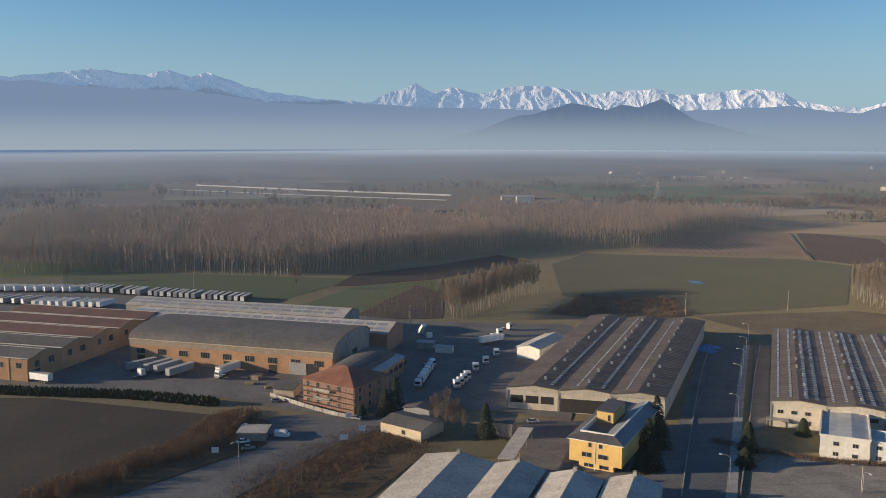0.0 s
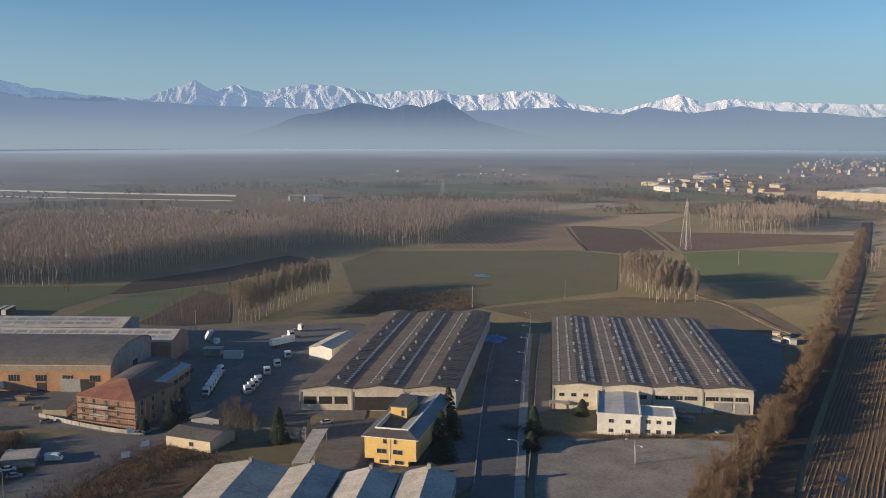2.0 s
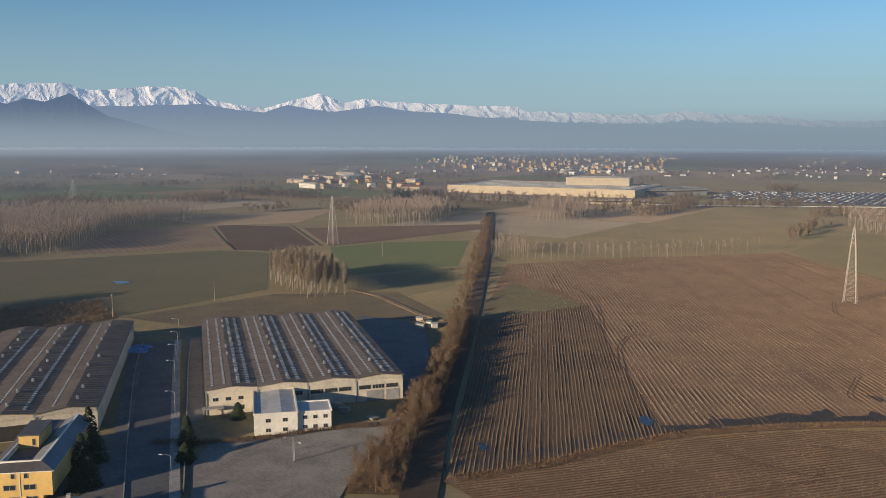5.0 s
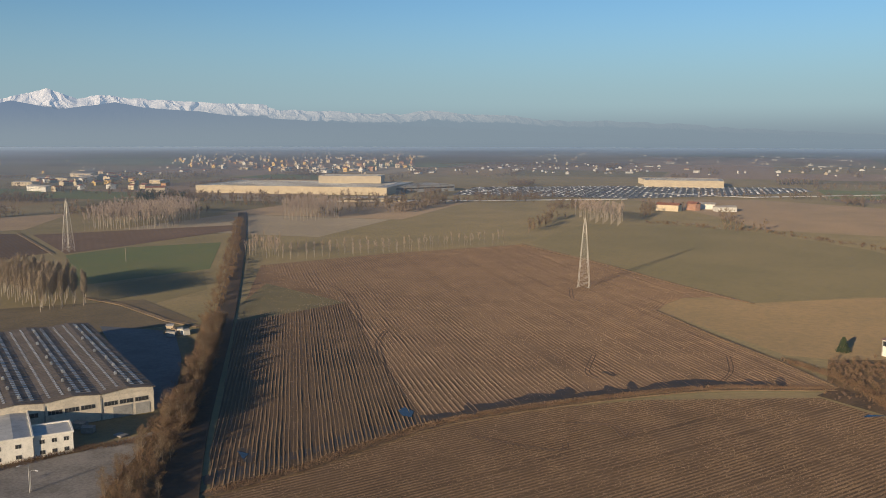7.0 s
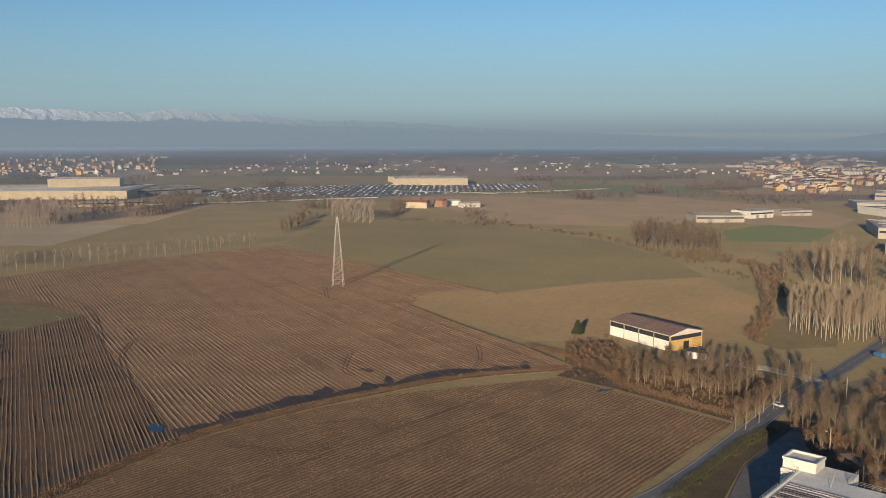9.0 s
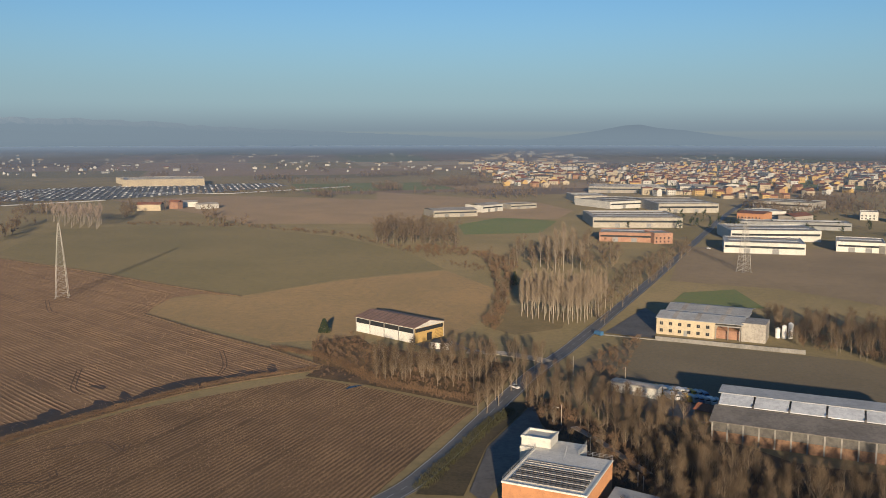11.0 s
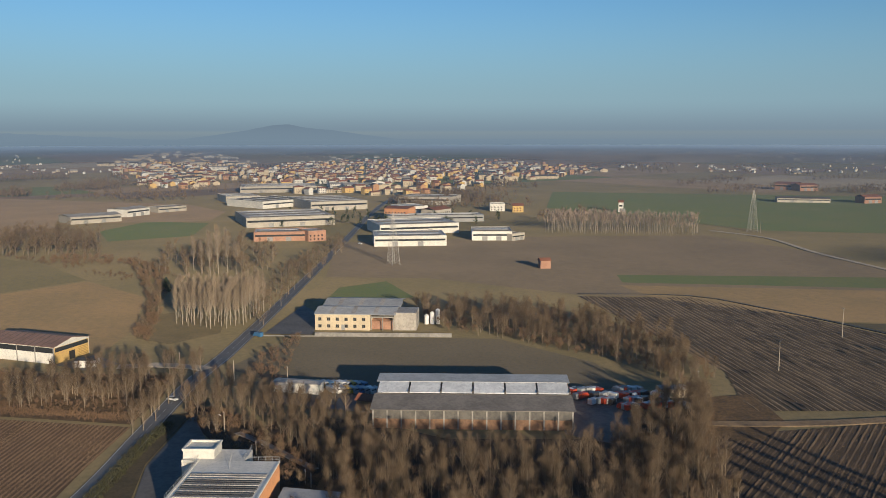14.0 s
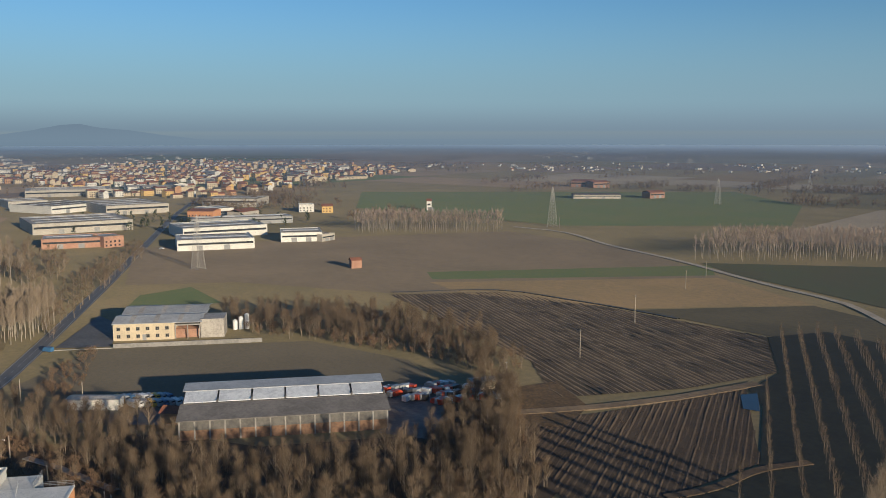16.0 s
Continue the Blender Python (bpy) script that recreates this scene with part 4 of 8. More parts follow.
part("gable_board", (lambda b: (bmesh.ops.rotate(b, verts=b.verts, matrix=Matrix.Rotation(radians(-90), 3, "Z")), b)[1])(prism(bmesh.new(), [(-wb2, eb - 0.5), (0, eb - 0.5), (0, eb + 0.1), (-wb2 / 2, eb + rb + 0.2), (-wb2, eb + 0.1)], lb, lb + 0.12)), WHITE, barn)
part("front_glazing", boxes((lb + 0.004, 0.8, 4.9, lb + 0.1, wb2 - 0.8, 6.7)), GLASS, barn, "dark window band")
part("door", boxes((lb + 0.004, 8.8, 0, lb + 0.12, 12.2, 3.7)), DARK, barn, "dark panel painted as an open door")
for i in range(6):
    part("shutter_slat", boxes((lb + 0.004, 14.3, 0.5 + i * 0.7, lb + 0.14, 20.2, 0.85 + i * 0.7)), mat("ochre_frame", (0.45, 0.30, 0.10), None, 0.6), barn)
bm = sheet([(-wb2 - 0.6, eb + 0.1), (-wb2 / 2, eb + rb + 0.2), (0.6, eb + 0.1)], -0.6, lb + 0.6, 0.2)
bmesh.ops.rotate(bm, verts=bm.verts, matrix=Matrix.Rotation(radians(-90), 3, "Z"))
part("roof", bm, mat("faded_red_roof", (0.26, 0.165, 0.13), (0.19, 0.12, 0.095), 1.0, 0.8, coarse=8), barn, "faded brown red corrugated roof")
for i in range(12):
    x = 0.6 + i * (lb - 1) / 12
    bm = sheet([(-wb2 - 0.55, eb + 0.16), (-wb2 / 2, eb + rb + 0.26), (0.55, eb + 0.16)], x, x + 0.25, 0.06)
    bmesh.ops.rotate(bm, verts=bm.verts, matrix=Matrix.Rotation(radians(-90), 3, "Z"))
    part("roof_rib", bm, FIBRE, barn)

WA, WAR = (429.6, -73.2), (418.6, -98.5)
ware = thing("warehouse", front(WA, WAR), "cream warehouse with pale grey double roof", "warehouse")
ww = span(WA, WAR)
wd_ = 44.0
part("wall", boxes((0, 0, -0.2, ww, wd_, 8.0)), CREAM, ware)
part("loading_bay", boxes((ww + 0.004, 3.0, -0.2, ww + 12, 40, 4.0)), REDBRICK, ware, "brick loading bay with pale canopy")
part("canopy", boxes((ww + 0.004, 0.4, 6.4, ww + 12, 40, 7.0)), CONCRETE, ware)
for x in (ww + 0.4, ww + 6, ww + 11.4):
    part("post", boxes((x, 0.5, -0.2, x + 0.4, 0.9, 6.4)), CONCRETE, ware)
part("wall", boxes((ww + 12.004, 1.5, -0.2, ww + 23, 16, 8.9)), PALEROOF, ware, "pale cladding annex")
for k, (y0, y1) in enumerate(((-0.5, 21.5), (21.8, 44.5))):
    bm = sheet([(-y1, 8.15), (-(y0 + y1) / 2, 9.9), (-y0, 8.15)], -0.5, ww + 13, 0.2)
    bmesh.ops.rotate(bm, verts=bm.verts, matrix=Matrix.Rotation(radians(-90), 3, "Z"))
    part("roof", bm, GREYROOF, ware, "pale grey sheet roof")
    for i in range(3):
        bm = sheet([(-y1 + 1, 8.3), (-(y0 + y1) / 2, 10.03), (-y0 - 1, 8.3)], 7 + i * 11, 9.2 + i * 11, 0.08)
        bmesh.ops.rotate(bm, verts=bm.verts, matrix=Matrix.Rotation(radians(-90), 3, "Z"))
        part("roof_sheet", bm, PALEROOF, ware)
for z in (1.2, 4.7):
    for i in range(6):
        window(ware, 1.6 + i * 4.4, z, 1.7, 1.7, bars=1)
part("door", boxes((13.2, -0.1, 0, 15.0, -0.004, 2.8)), GREYPANEL, ware)

SC, SCR = (278.1, -62.4), (253.5, -123.9)
hall = thing("scrap_hall", front(SC, SCR), "long scrap hall with grey roofs and white skylight bands", "hall")
wc = span(SC, SCR)
# grimy brick, darkened further to paint the shade of the trees before it
part("plinth", boxes((0, 0, -0.2, wc, 0.4, 3.4)), mat("grimy_shaded_brick", (0.24, 0.14, 0.085), (0.14, 0.088, 0.06), 0.8, 0.9, coarse=6), hall, "orange brick base wall")
part("glazing", boxes((0.3, 0.1, 3.4, wc - 0.3, 0.3, 6.6)), mat("grimy_glazing", (0.15, 0.14, 0.125), (0.09, 0.085, 0.08), 1.2, 0.5, coarse=5), hall, "grimy grey glazing band")
for i in range(15):
    x = (wc - 0.5) * i / 14
    part("pillar", boxes((x, -0.12, -0.2, x + 0.5, 0.396, 6.7)), CONCRETE, hall)
part("wall_back", boxes((0, 30.6, -0.2, wc, 31, 8.0)), CONCRETE, hall)
SPROF = [(-31.5, 8.6), (-29.5, 10.4), (-18.5, 10.2), (-18.3, 8.9), (-12.2, 8.0), (-12.0, 6.9)]
for x0 in (0.0, wc - 0.4):
    bm = prism(bmesh.new(), [(-30.6, -0.2), (-0.4, -0.2), (-0.4, 6.6), (-12, 8.2), (-18.3, 9.5), (-29.5, 10.2), (-30.6, 8.9)], x0, x0 + 0.4)
    bmesh.ops.rotate(bm, verts=bm.verts, matrix=Matrix.Rotation(radians(-90), 3, "Z"))
    part("wall_end", bm, BRICKW, hall, "orange brick gable")
for prof, mt, lbl in (([(-12.2, 8.4), (0.7, 6.7)], mat("stained_sheet_roof", (0.25, 0.225, 0.195), (0.165, 0.148, 0.13), 1.2, 0.85, coarse=8), "brown grey lower roof"), ([(-31.6, 8.9), (-29.6, 10.6), (-20.0, 10.4)], GREYROOF, "pale grey upper roof")):
    bm = sheet(prof, -0.7, wc + 0.7, 0.22)
    bmesh.ops.rotate(bm, verts=bm.verts, matrix=Matrix.Rotation(radians(-90), 3, "Z"))
    part("roof", bm, mt, hall, lbl)
part("roof_step", boxes((0, 11.6, 8.1, wc, 20.4, 8.5)), FIBRE2, hall)
for i in range(6):
    x0, x1 = 0.4 + i * wc / 6, (i + 1) * wc / 6 - 0.25
    bm = sheet([(-19.9, 10.25), (-12.4, 8.75)], x0, x1, 0.3)
    bmesh.ops.rotate(bm, verts=bm.verts, matrix=Matrix.Rotation(radians(-90), 3, "Z"))
    part("skylight", bm, mat("white_skylight", (0.72, 0.73, 0.72), (0.55, 0.56, 0.56), 1.5, 0.5, coarse=6), hall, "white skylight band")
    part("skylight_end", boxes((x1 + 0.05, 12.4, 8.5, x1 + 0.6, 19.4, 9.3)), FIBRE2, hall)

# tall building beside the road: terrace roof, ribbed lower roof
NB = (217.8, 4.9)
NBR = (NB[0] - 8.1, NB[1] - 20.4)
near = thing("corner_building", front(NB, NBR), "orange building with white roof terrace and ribbed roof", "building")
wn_ = span(NB, NBR)
SALMON = mat("salmon_render", (0.55, 0.27, 0.13), (0.45, 0.22, 0.11), 1.2, 0.9, coarse=7)
part("wall", boxes((0, 0, -0.2, wn_, 26, 9.6)), SALMON, near, "salmon orange render")
part("wall", boxes((-4.6, 26.004, -0.2, 12.5, 34.6, 9.6)), WHITE, near)
part("roof", boxes((0.3, 0.3, 9.6, wn_ - 0.3, 26, 9.75)), WHITE, near, "pale roof deck")
part("terrace", boxes((-4.6, 26.01, 9.6, 12.5, 34.6, 9.72)), WHITE, near, "pale roof terrace")
part("parapet", boxes((-0.2, -0.2, 9.5, wn_ + 0.2, 0.3, 9.95), (-0.2, 0.3, 9.5, 0.3, 26, 9.95), (wn_ - 0.3, 0.3, 9.5, wn_ + 0.2, 26, 9.95)), WHITE, near)
for i in range(10):
    y = 2.0 + i * 1.25
    part("roof_slat", boxes((1.2, y, 9.76, wn_ - 1.4, y + 0.6, 9.98)), FIBRE2 if i % 3 else PALEROOF, near)
for i in range(2):
    y = 15.0 + i * 1.3
    part("roof_slat", boxes((1.0, y, 9.76, wn_ - 1.0, y + 0.7, 9.95)), PALEROOF, near)
part("stair_block", boxes((-4.6, 27.4, 9.72, 4.0, 34.4, 11.9)), WHITE, near, "white rendered stair block")
part("stair_parapet", boxes((-4.8, 27.2, 11.9, 4.2, 27.7, 12.5), (-4.8, 34.1, 11.9, 4.2, 34.6, 12.5), (-4.8, 27.7, 11.9, -4.3, 34.1, 12.5), (3.7, 27.7, 11.9, 4.2, 34.1, 12.5)), WHITE, near)
for name_, ax, ay, bx, by in (("railing", 0.05, 0.4, 0.05, 26.0), ("railing", 12.4, 34.4, 12.4, 26.2), ("railing", 12.6, 26.2, wn_, 26.0)):
    rail = bmesh.new()
    k = max(2, int(math.hypot(bx - ax, by - ay) / 1.6))
    for i in range(k + 1):
        x, y = ax + (bx - ax) * i / k, ay + (by - ay) * i / k
        rod(rail, (x, y, 9.8), (x, y, 11.1), 0.05, n=4)
    for z in (10.3, 10.7, 11.1):
        rod(rail, (ax, ay, z), (bx, by, z), 0.04, n=4)
    part(name_, rail, METAL, near)
part("antenna", rod(bmesh.new(), (10, 20, 9.7), (10.4, 22, 13.4), 0.06, n=5), METAL, near)
low = thing("low_annex", front((NBR[0] - 1.2, NBR[1] - 3.2), (NBR[0] - 6.8, NBR[1] - 17.3)), "low annex with grey sloping sheet roof", "annex")
part("wall", boxes((0, -12, -0.2, 14, 16, 5.1)), SALMON, low)
bm = sheet([(-0.4, 6.4), (14.5, 5.3)], -12.4, 17, 0.2)
part("roof", bm, GREYROOF, low)


# ---- steel towers, poles, lamps ----


def pylon_meshes(h, base):
    """A lattice tower on four legs with diagonals and three pairs of arms."""
    legs, lat, arms = [bmesh.new() for _ in range(4)], bmesh.new(), bmesh.new()
    n = 16
    lv = [(h * (1 - (1 - i / n) ** 1.25), base / 2 * (1 - i / n) ** 1.0 + 0.3) for i in range(n + 1)]
    for (z0, r0), (z1, r1) in zip(lv, lv[1:]):
        c0 = [(r0 * a, r0 * b, z0) for a, b in ((-1, -1), (1, -1), (1, 1), (-1, 1))]
        c1 = [(r1 * a, r1 * b, z1) for a, b in ((-1, -1), (1, -1), (1, 1), (-1, 1))]
        for i in range(4):
            j = (i + 1) % 4
            rod(legs[i], c0[i], c1[i], 0.13, n=4)
            rod(lat, c0[i], c1[j], 0.055, n=4)
            rod(lat, c0[j], c1[i], 0.055, n=4)
            rod(lat, c1[i], c1[j], 0.05, n=4)
    return legs, lat, arms


def pylon(at, h, base, turn=20.0):
    m = thing("pylon", pose(*at, 0, 0, 0, turn), "tall tapering lattice steel pylon standing in a field", "pylon", "pylons")
    legs, lat, arms = pylon_meshes(h, base)
    for leg in legs:
        part("leg", leg, PYLON, m)
    part("lattice", lat, PYLON, m)
    arms.free()
    part("tip", rod(bmesh.new(), (0, 0, h), (0, 0, h + 2.5), 0.12, 0.03, 5), PYLON, m)
    for a in (-1, 1):
        for b in (-1, 1):
            part("footing", boxes((a * base / 2 + a * 0.35 - 0.6, b * base / 2 + b * 0.35 - 0.6, -0.3, a * base / 2 + a * 0.35 + 0.6, b * base / 2 + b * 0.35 + 0.6, 0.35)), CONCRETE, m)
    return m


pylon((507.1, 266.4), 45, 6.6)
pylon((399.6, 699.7), 44, 6.6)
pylon((627.6, -171.5), 38.3, 6.5)
pylon((719.2, -573), 41.1, 7)
pylon((822.7, -951.5), 35.2, 7)
pylon((899.8, -1264.7), 29.8, 7)
pylon((336.4, 1354.4), 33.6, 10)


def wood_pole(at, h):
    m = thing("utility_pole", pose(*at, 0), "slim pale utility pole standing in a field", "utility pole", "utility poles")
    part("pole", rod(bmesh.new(), (0, 0, -0.3), (0, 0, h), 0.22, 0.13, 8), mat("pole_concrete", (0.42, 0.36, 0.29), (0.3, 0.26, 0.2), 0.6, 0.9), m)
    part("crossarm", boxes((-0.7, -0.06, h - 0.5, 0.7, 0.06, h - 0.36)), METAL, m)
    return m


for at, h in (((137.6, 481.6), 13.1), ((-17.3, 448), 12.4), ((201.3, 495.8), 11.6), ((289.2, -237.2), 12.7), ((326.7, -306.5), 14.7),
              ((408.3, -452.9), 10.8), ((382.4, -404.7), 12.1), ((-162.6, 556.2), 13.2), ((391.5, 603.6), 10.6), ((279.4, -190.8), 7.3),
              ((338.6, -44.4), 7.4), ((290.6, -15.9), 7.1), ((22.2, 269.6), 7.6), ((706.3, -572.2), 10.6), ((372.6, -5.8), 8.0), ((351.6, -25.4), 8.0)):
    wood_pole(at, h)


def street_lamp(at, h, turn):
    m = thing("street_lamp", pose(*at, 0, 0, 0, turn), "grey steel street lamp with a bent arm", "street lamp", "street lamps")
    part("post", rod(bmesh.new(), (0, 0, -0.2), (0, 0, h - 0.6), 0.13, 0.08, 6), METAL, m)
    bm = rod(bmesh.new(), (0, 0, h - 0.6), (-1.0, 0, h), 0.08, 0.06, 6)
    rod(bm, (-1.0, 0, h), (-2.4, 0, h + 0.1), 0.06, 0.05, 6)
    part("arm", bm, METAL, m)
    part("lamp_head", boxes((-3.2, -0.16, h + 0.02, -2.3, 0.16, h + 0.2)), PAINT["white"], m, "pale lamp head")
    return m


for i, at in enumerate(((82.5, 237.9), (105.1, 297.3), (120.1, 338.6), (130.1, 364.5), (139.4, 388), (150.2, 415.9))):
    street_lamp(at, 9.3, -20)
street_lamp((-61.1, 249), 9.5, 60)
street_lamp((118, 232.9), 8.5, 0)
street_lamp((292.8, -13.2), 6.0, 30)
street_lamp((118.7, 233.5), 6.5, 100)
for at in ((266.8, -23.0), (236.1, -33.9), (239.1, -32.9)):
    wood_pole(at, 4.5)

# ---- trees ----


def bare_tree(seed, h, spread, limbs, twigs, rise=0.6, lowest=0.25, r=0.16, twig_len=1.6, twig_w=0.05, clump=1.0, sides=5):
    """A leafless tree: a tapered trunk with limbs, and a crown of many single twigs. Returns both meshes."""
    rng = random.Random(seed)
    tr = bmesh.new()
    bend = [Vector((0, 0, -0.2))]
    for i in range(1, 6):
        bend.append(Vector((rng.uniform(-1, 1) * 0.012 * h, rng.uniform(-1, 1) * 0.012 * h, h * 0.96 * i / 5)))
    cuts = range(6) if sides > 3 else (0, 3, 5)
    for i, j in zip(cuts, cuts[1:]):
        rod(tr, bend[i], bend[j], r * (1 - i / 5.4), r * (1 - j / 5.4), sides)
    tips = []
    verts, faces = [], []

    def spine(f):
        k = min(int(f * 5), 4)
        return bend[k].lerp(bend[k + 1], f * 5 - k)

    for i in range(limbs):
        f = lowest + (0.96 - lowest) * (i + rng.random()) / limbs
        a = rng.uniform(0, math.tau)
        ln = spread * (1.05 - 0.75 * (f - lowest) / (1 - lowest)) * rng.uniform(0.6, 1.15)
        up = rise * ln * rng.uniform(0.7, 1.4)
        p = spine(f)
        q = p + Vector((math.cos(a) * ln, math.sin(a) * ln, up))
        q.z = min(q.z, h * 1.02)
        rod(tr, p, q, r * 0.5 * (1.1 - f), 0.025, 3)
        tips.append((p, q))
    for _ in range(twigs):
        p, q = rng.choice(tips)
        t = rng.uniform(0.15, 1.05)
        s = p.lerp(q, t) + Vector((rng.gauss(0, 0.25), rng.gauss(0, 0.25), rng.gauss(0, 0.25))) * clump
        loose = 0.5 if rise < 1.8 else 0.22
        d = (q - p).normalized() * 0.6 + Vector((rng.gauss(0, loose), rng.gauss(0, loose), rng.gauss(0.35, 0.4)))
        d = d.normalized() * twig_len * rng.uniform(0.5, 1.3)
        side = d.cross(Vector((rng.gauss(0, 1), rng.gauss(0, 1), rng.gauss(0, 1)))).normalized() * twig_w
        k = len(verts)
        verts += [tuple(s - side), tuple(s + side), tuple(s + d)]
        faces.append((k, k + 1, k + 2))
    cr = bpy.data.meshes.new("crown")
    cr.from_pydata(verts, [], faces)
    return tr, cr


def tree_kind(name, seed, label, bark, twig, group="", **kw):
    tr, cr = bare_tree(seed, **kw)
    trunk = mesh_of("trunk", tr, bark)
    cr.materials.append(twig)
    return name, label, trunk, cr, group


def plant(kind, x, y, size, turn):
    name, label, trunk, crown, group = kind
    m = new(name)
    m.matrix_world = pose(x, y, 0, 0, 0, turn) @ Matrix.Scale(size, 4)
    tagged(m, label, "tree", group)
    for nm, me in (("trunk", trunk), ("crown", crown)):
        o = new(nm, me)
        o.parent = m
    return m


def arrays(mesh):
    v = np.empty(len(mesh.vertices) * 3)
    mesh.vertices.foreach_get("co", v)
    return v.reshape(-1, 3), [tuple(p.vertices) for p in mesh.polygons]


def wood(name, spots, kinds, label, lo=0.8, hi=1.2, seed=1, category="trees"):
    """Many trees that nobody would count, joined into one object: trunks and twigs keep their own materials."""
    rng = random.Random(seed)
    geo = [[arrays(k[2]), arrays(k[3])] for k in kinds]
    vs, fs, mi, base = [], [], [], 0
    for x, y in spots:
        g_ = rng.choice(geo)
        a, s = rng.uniform(0, math.tau), rng.uniform(lo, hi)
        rot = np.array([[math.cos(a), -math.sin(a), 0], [math.sin(a), math.cos(a), 0], [0, 0, 1]]) * s
        up, small = lie(x, y)
        for slot, (v, f) in enumerate(g_):
            vs.append(v @ (rot.T * small) + (x, y, up))
            fs += [tuple(i + base for i in p) for p in f]
            mi += [slot] * len(f)
            base += len(v)
    me = bpy.data.meshes.new(name)
    me.from_pydata(np.concatenate(vs).tolist(), [], fs)
    me.materials.append(kinds[0][2].materials[0])
    me.materials.append(kinds[0][3].materials[0])
    me.polygons.foreach_set("material_index", mi)
    return tagged(new(name, me), label, category, "", "stuff")


def rows_in(outline, angle, dx, dy, jitter=0.4, seed=1):
    """Planting places in rows inside an outline."""
    rng = random.Random(seed)
    c, s = math.cos(radians(angle)), math.sin(radians(angle))
    loc = [(x * c + y * s, -x * s + y * c) for x, y in outline]
    out = []
    for uu in np.arange(min(p[0] for p in loc), max(p[0] for p in loc), dx):
        for vv in np.arange(min(p[1] for p in loc), max(p[1] for p in loc), dy):
            a, b = uu + rng.uniform(-jitter, jitter), vv + rng.uniform(-jitter, jitter)
            x, y = a * c - b * s, a * s + b * c
            if inside(x, y, outline):
                out.append((float(x), float(y)))
    return out


def spots_in(outline, count, seed=1, gap=1.5):
    rng = random.Random(seed)
    xs, ys = [p[0] for p in outline], [p[1] for p in outline]
    out = []
    for _ in range(count * 30):
        x, y = rng.uniform(min(xs), max(xs)), rng.uniform(min(ys), max(ys))
        if inside(x, y, outline) and all((x - a) ** 2 + (y - b) ** 2 > gap * gap for a, b in out[-60:]):
            out.append((x, y))
        if len(out) >= count:
            break
    return out


POPLAR = [tree_kind("poplar", i, "tall slender bare poplar with pale trunk", PALEBARK, MIDTWIG, "poplars", h=24, spread=2.0, limbs=36, twigs=850, rise=2.2, lowest=0.30, r=0.21, twig_len=2.6, twig_w=0.045) for i in range(3)]
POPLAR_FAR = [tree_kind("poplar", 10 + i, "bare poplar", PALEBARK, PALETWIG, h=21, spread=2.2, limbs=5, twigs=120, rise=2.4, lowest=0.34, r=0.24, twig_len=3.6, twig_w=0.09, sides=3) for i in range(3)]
BROAD = [tree_kind("bare_tree", 20 + i, "leafless broad tree with fine brown twigs", BARK, TWIG, "bare trees", h=12.5, spread=2.9, limbs=30, twigs=900, rise=1.6, lowest=0.2, r=0.24, twig_len=2.2, twig_w=0.018) for i in range(4)]
THIN = [tree_kind("bare_tree", 30 + i, "slim leafless woodland tree with brown twigs", BARK, TWIG, "bare trees", h=11.5, spread=2.6, limbs=28, twigs=700, rise=1.7, lowest=0.2, r=0.17, twig_len=2.1, twig_w=0.017) for i in range(4)]
FAR_TREE = [tree_kind("bare_tree", 40 + i, "bare tree", BARK, TWIG, h=13, spread=4.0, limbs=6, twigs=90, rise=1.0, lowest=0.2, r=0.25, twig_len=2.6, twig_w=0.13, clump=2.0) for i in range(3)]
BUSH = [tree_kind("bush", 50 + i, "dense leafless russet bush", TWIG, REED, "bushes", h=3.2, spread=2.2, limbs=18, twigs=420, rise=0.9, lowest=0.05, r=0.07, twig_len=1.0, twig_w=0.02) for i in range(3)]
BUSH_MANY = [tree_kind("bush", 55 + i, "dense leafless russet bush", TWIG, REED, h=3.2, spread=2.2, limbs=6, twigs=190, rise=0.9, lowest=0.05, r=0.06, twig_len=1.1, twig_w=0.035, sides=3) for i in range(3)]
YOUNG = [tree_kind("young_poplar", 60 + i, "young pale sapling", BARK, TWIG, h=9, spread=1.0, limbs=6, twigs=46, rise=2.4, lowest=0.2, r=0.065, twig_len=1.5, twig_w=0.03, sides=3) for i in range(2)]

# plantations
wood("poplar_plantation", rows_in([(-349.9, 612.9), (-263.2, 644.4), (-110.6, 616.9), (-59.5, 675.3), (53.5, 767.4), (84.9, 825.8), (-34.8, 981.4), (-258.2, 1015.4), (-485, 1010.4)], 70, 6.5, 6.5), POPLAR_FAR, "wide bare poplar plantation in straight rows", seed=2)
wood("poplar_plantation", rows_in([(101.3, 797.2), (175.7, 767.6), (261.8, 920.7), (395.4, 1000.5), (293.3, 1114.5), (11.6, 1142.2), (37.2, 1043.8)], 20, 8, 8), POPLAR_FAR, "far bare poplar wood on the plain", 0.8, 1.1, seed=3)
for x, y in rows_in([(2.9, 457.8), (32.4, 501.5), (61.5, 551.5), (51.9, 567.6), (-0.6, 486.9)], 62, 4.6, 6.0, 0.5, 4):
    plant(POPLAR[int(x * 7) % 3], x, y, 0.74 + 0.22 * ((x * 13.7) % 1), x * 37 % 360)
for x, y in rows_in([(262.5, 550), (255.2, 521.2), (249.6, 469.3), (276.6, 460.9), (292.9, 518.1), (283.8, 557.1)], 55, 5.0, 5.5, 0.6, 5):
    plant(POPLAR[int(x * 7) % 3], x, y, 0.74 + 0.22 * ((x * 13.7) % 1), x * 37 % 360)
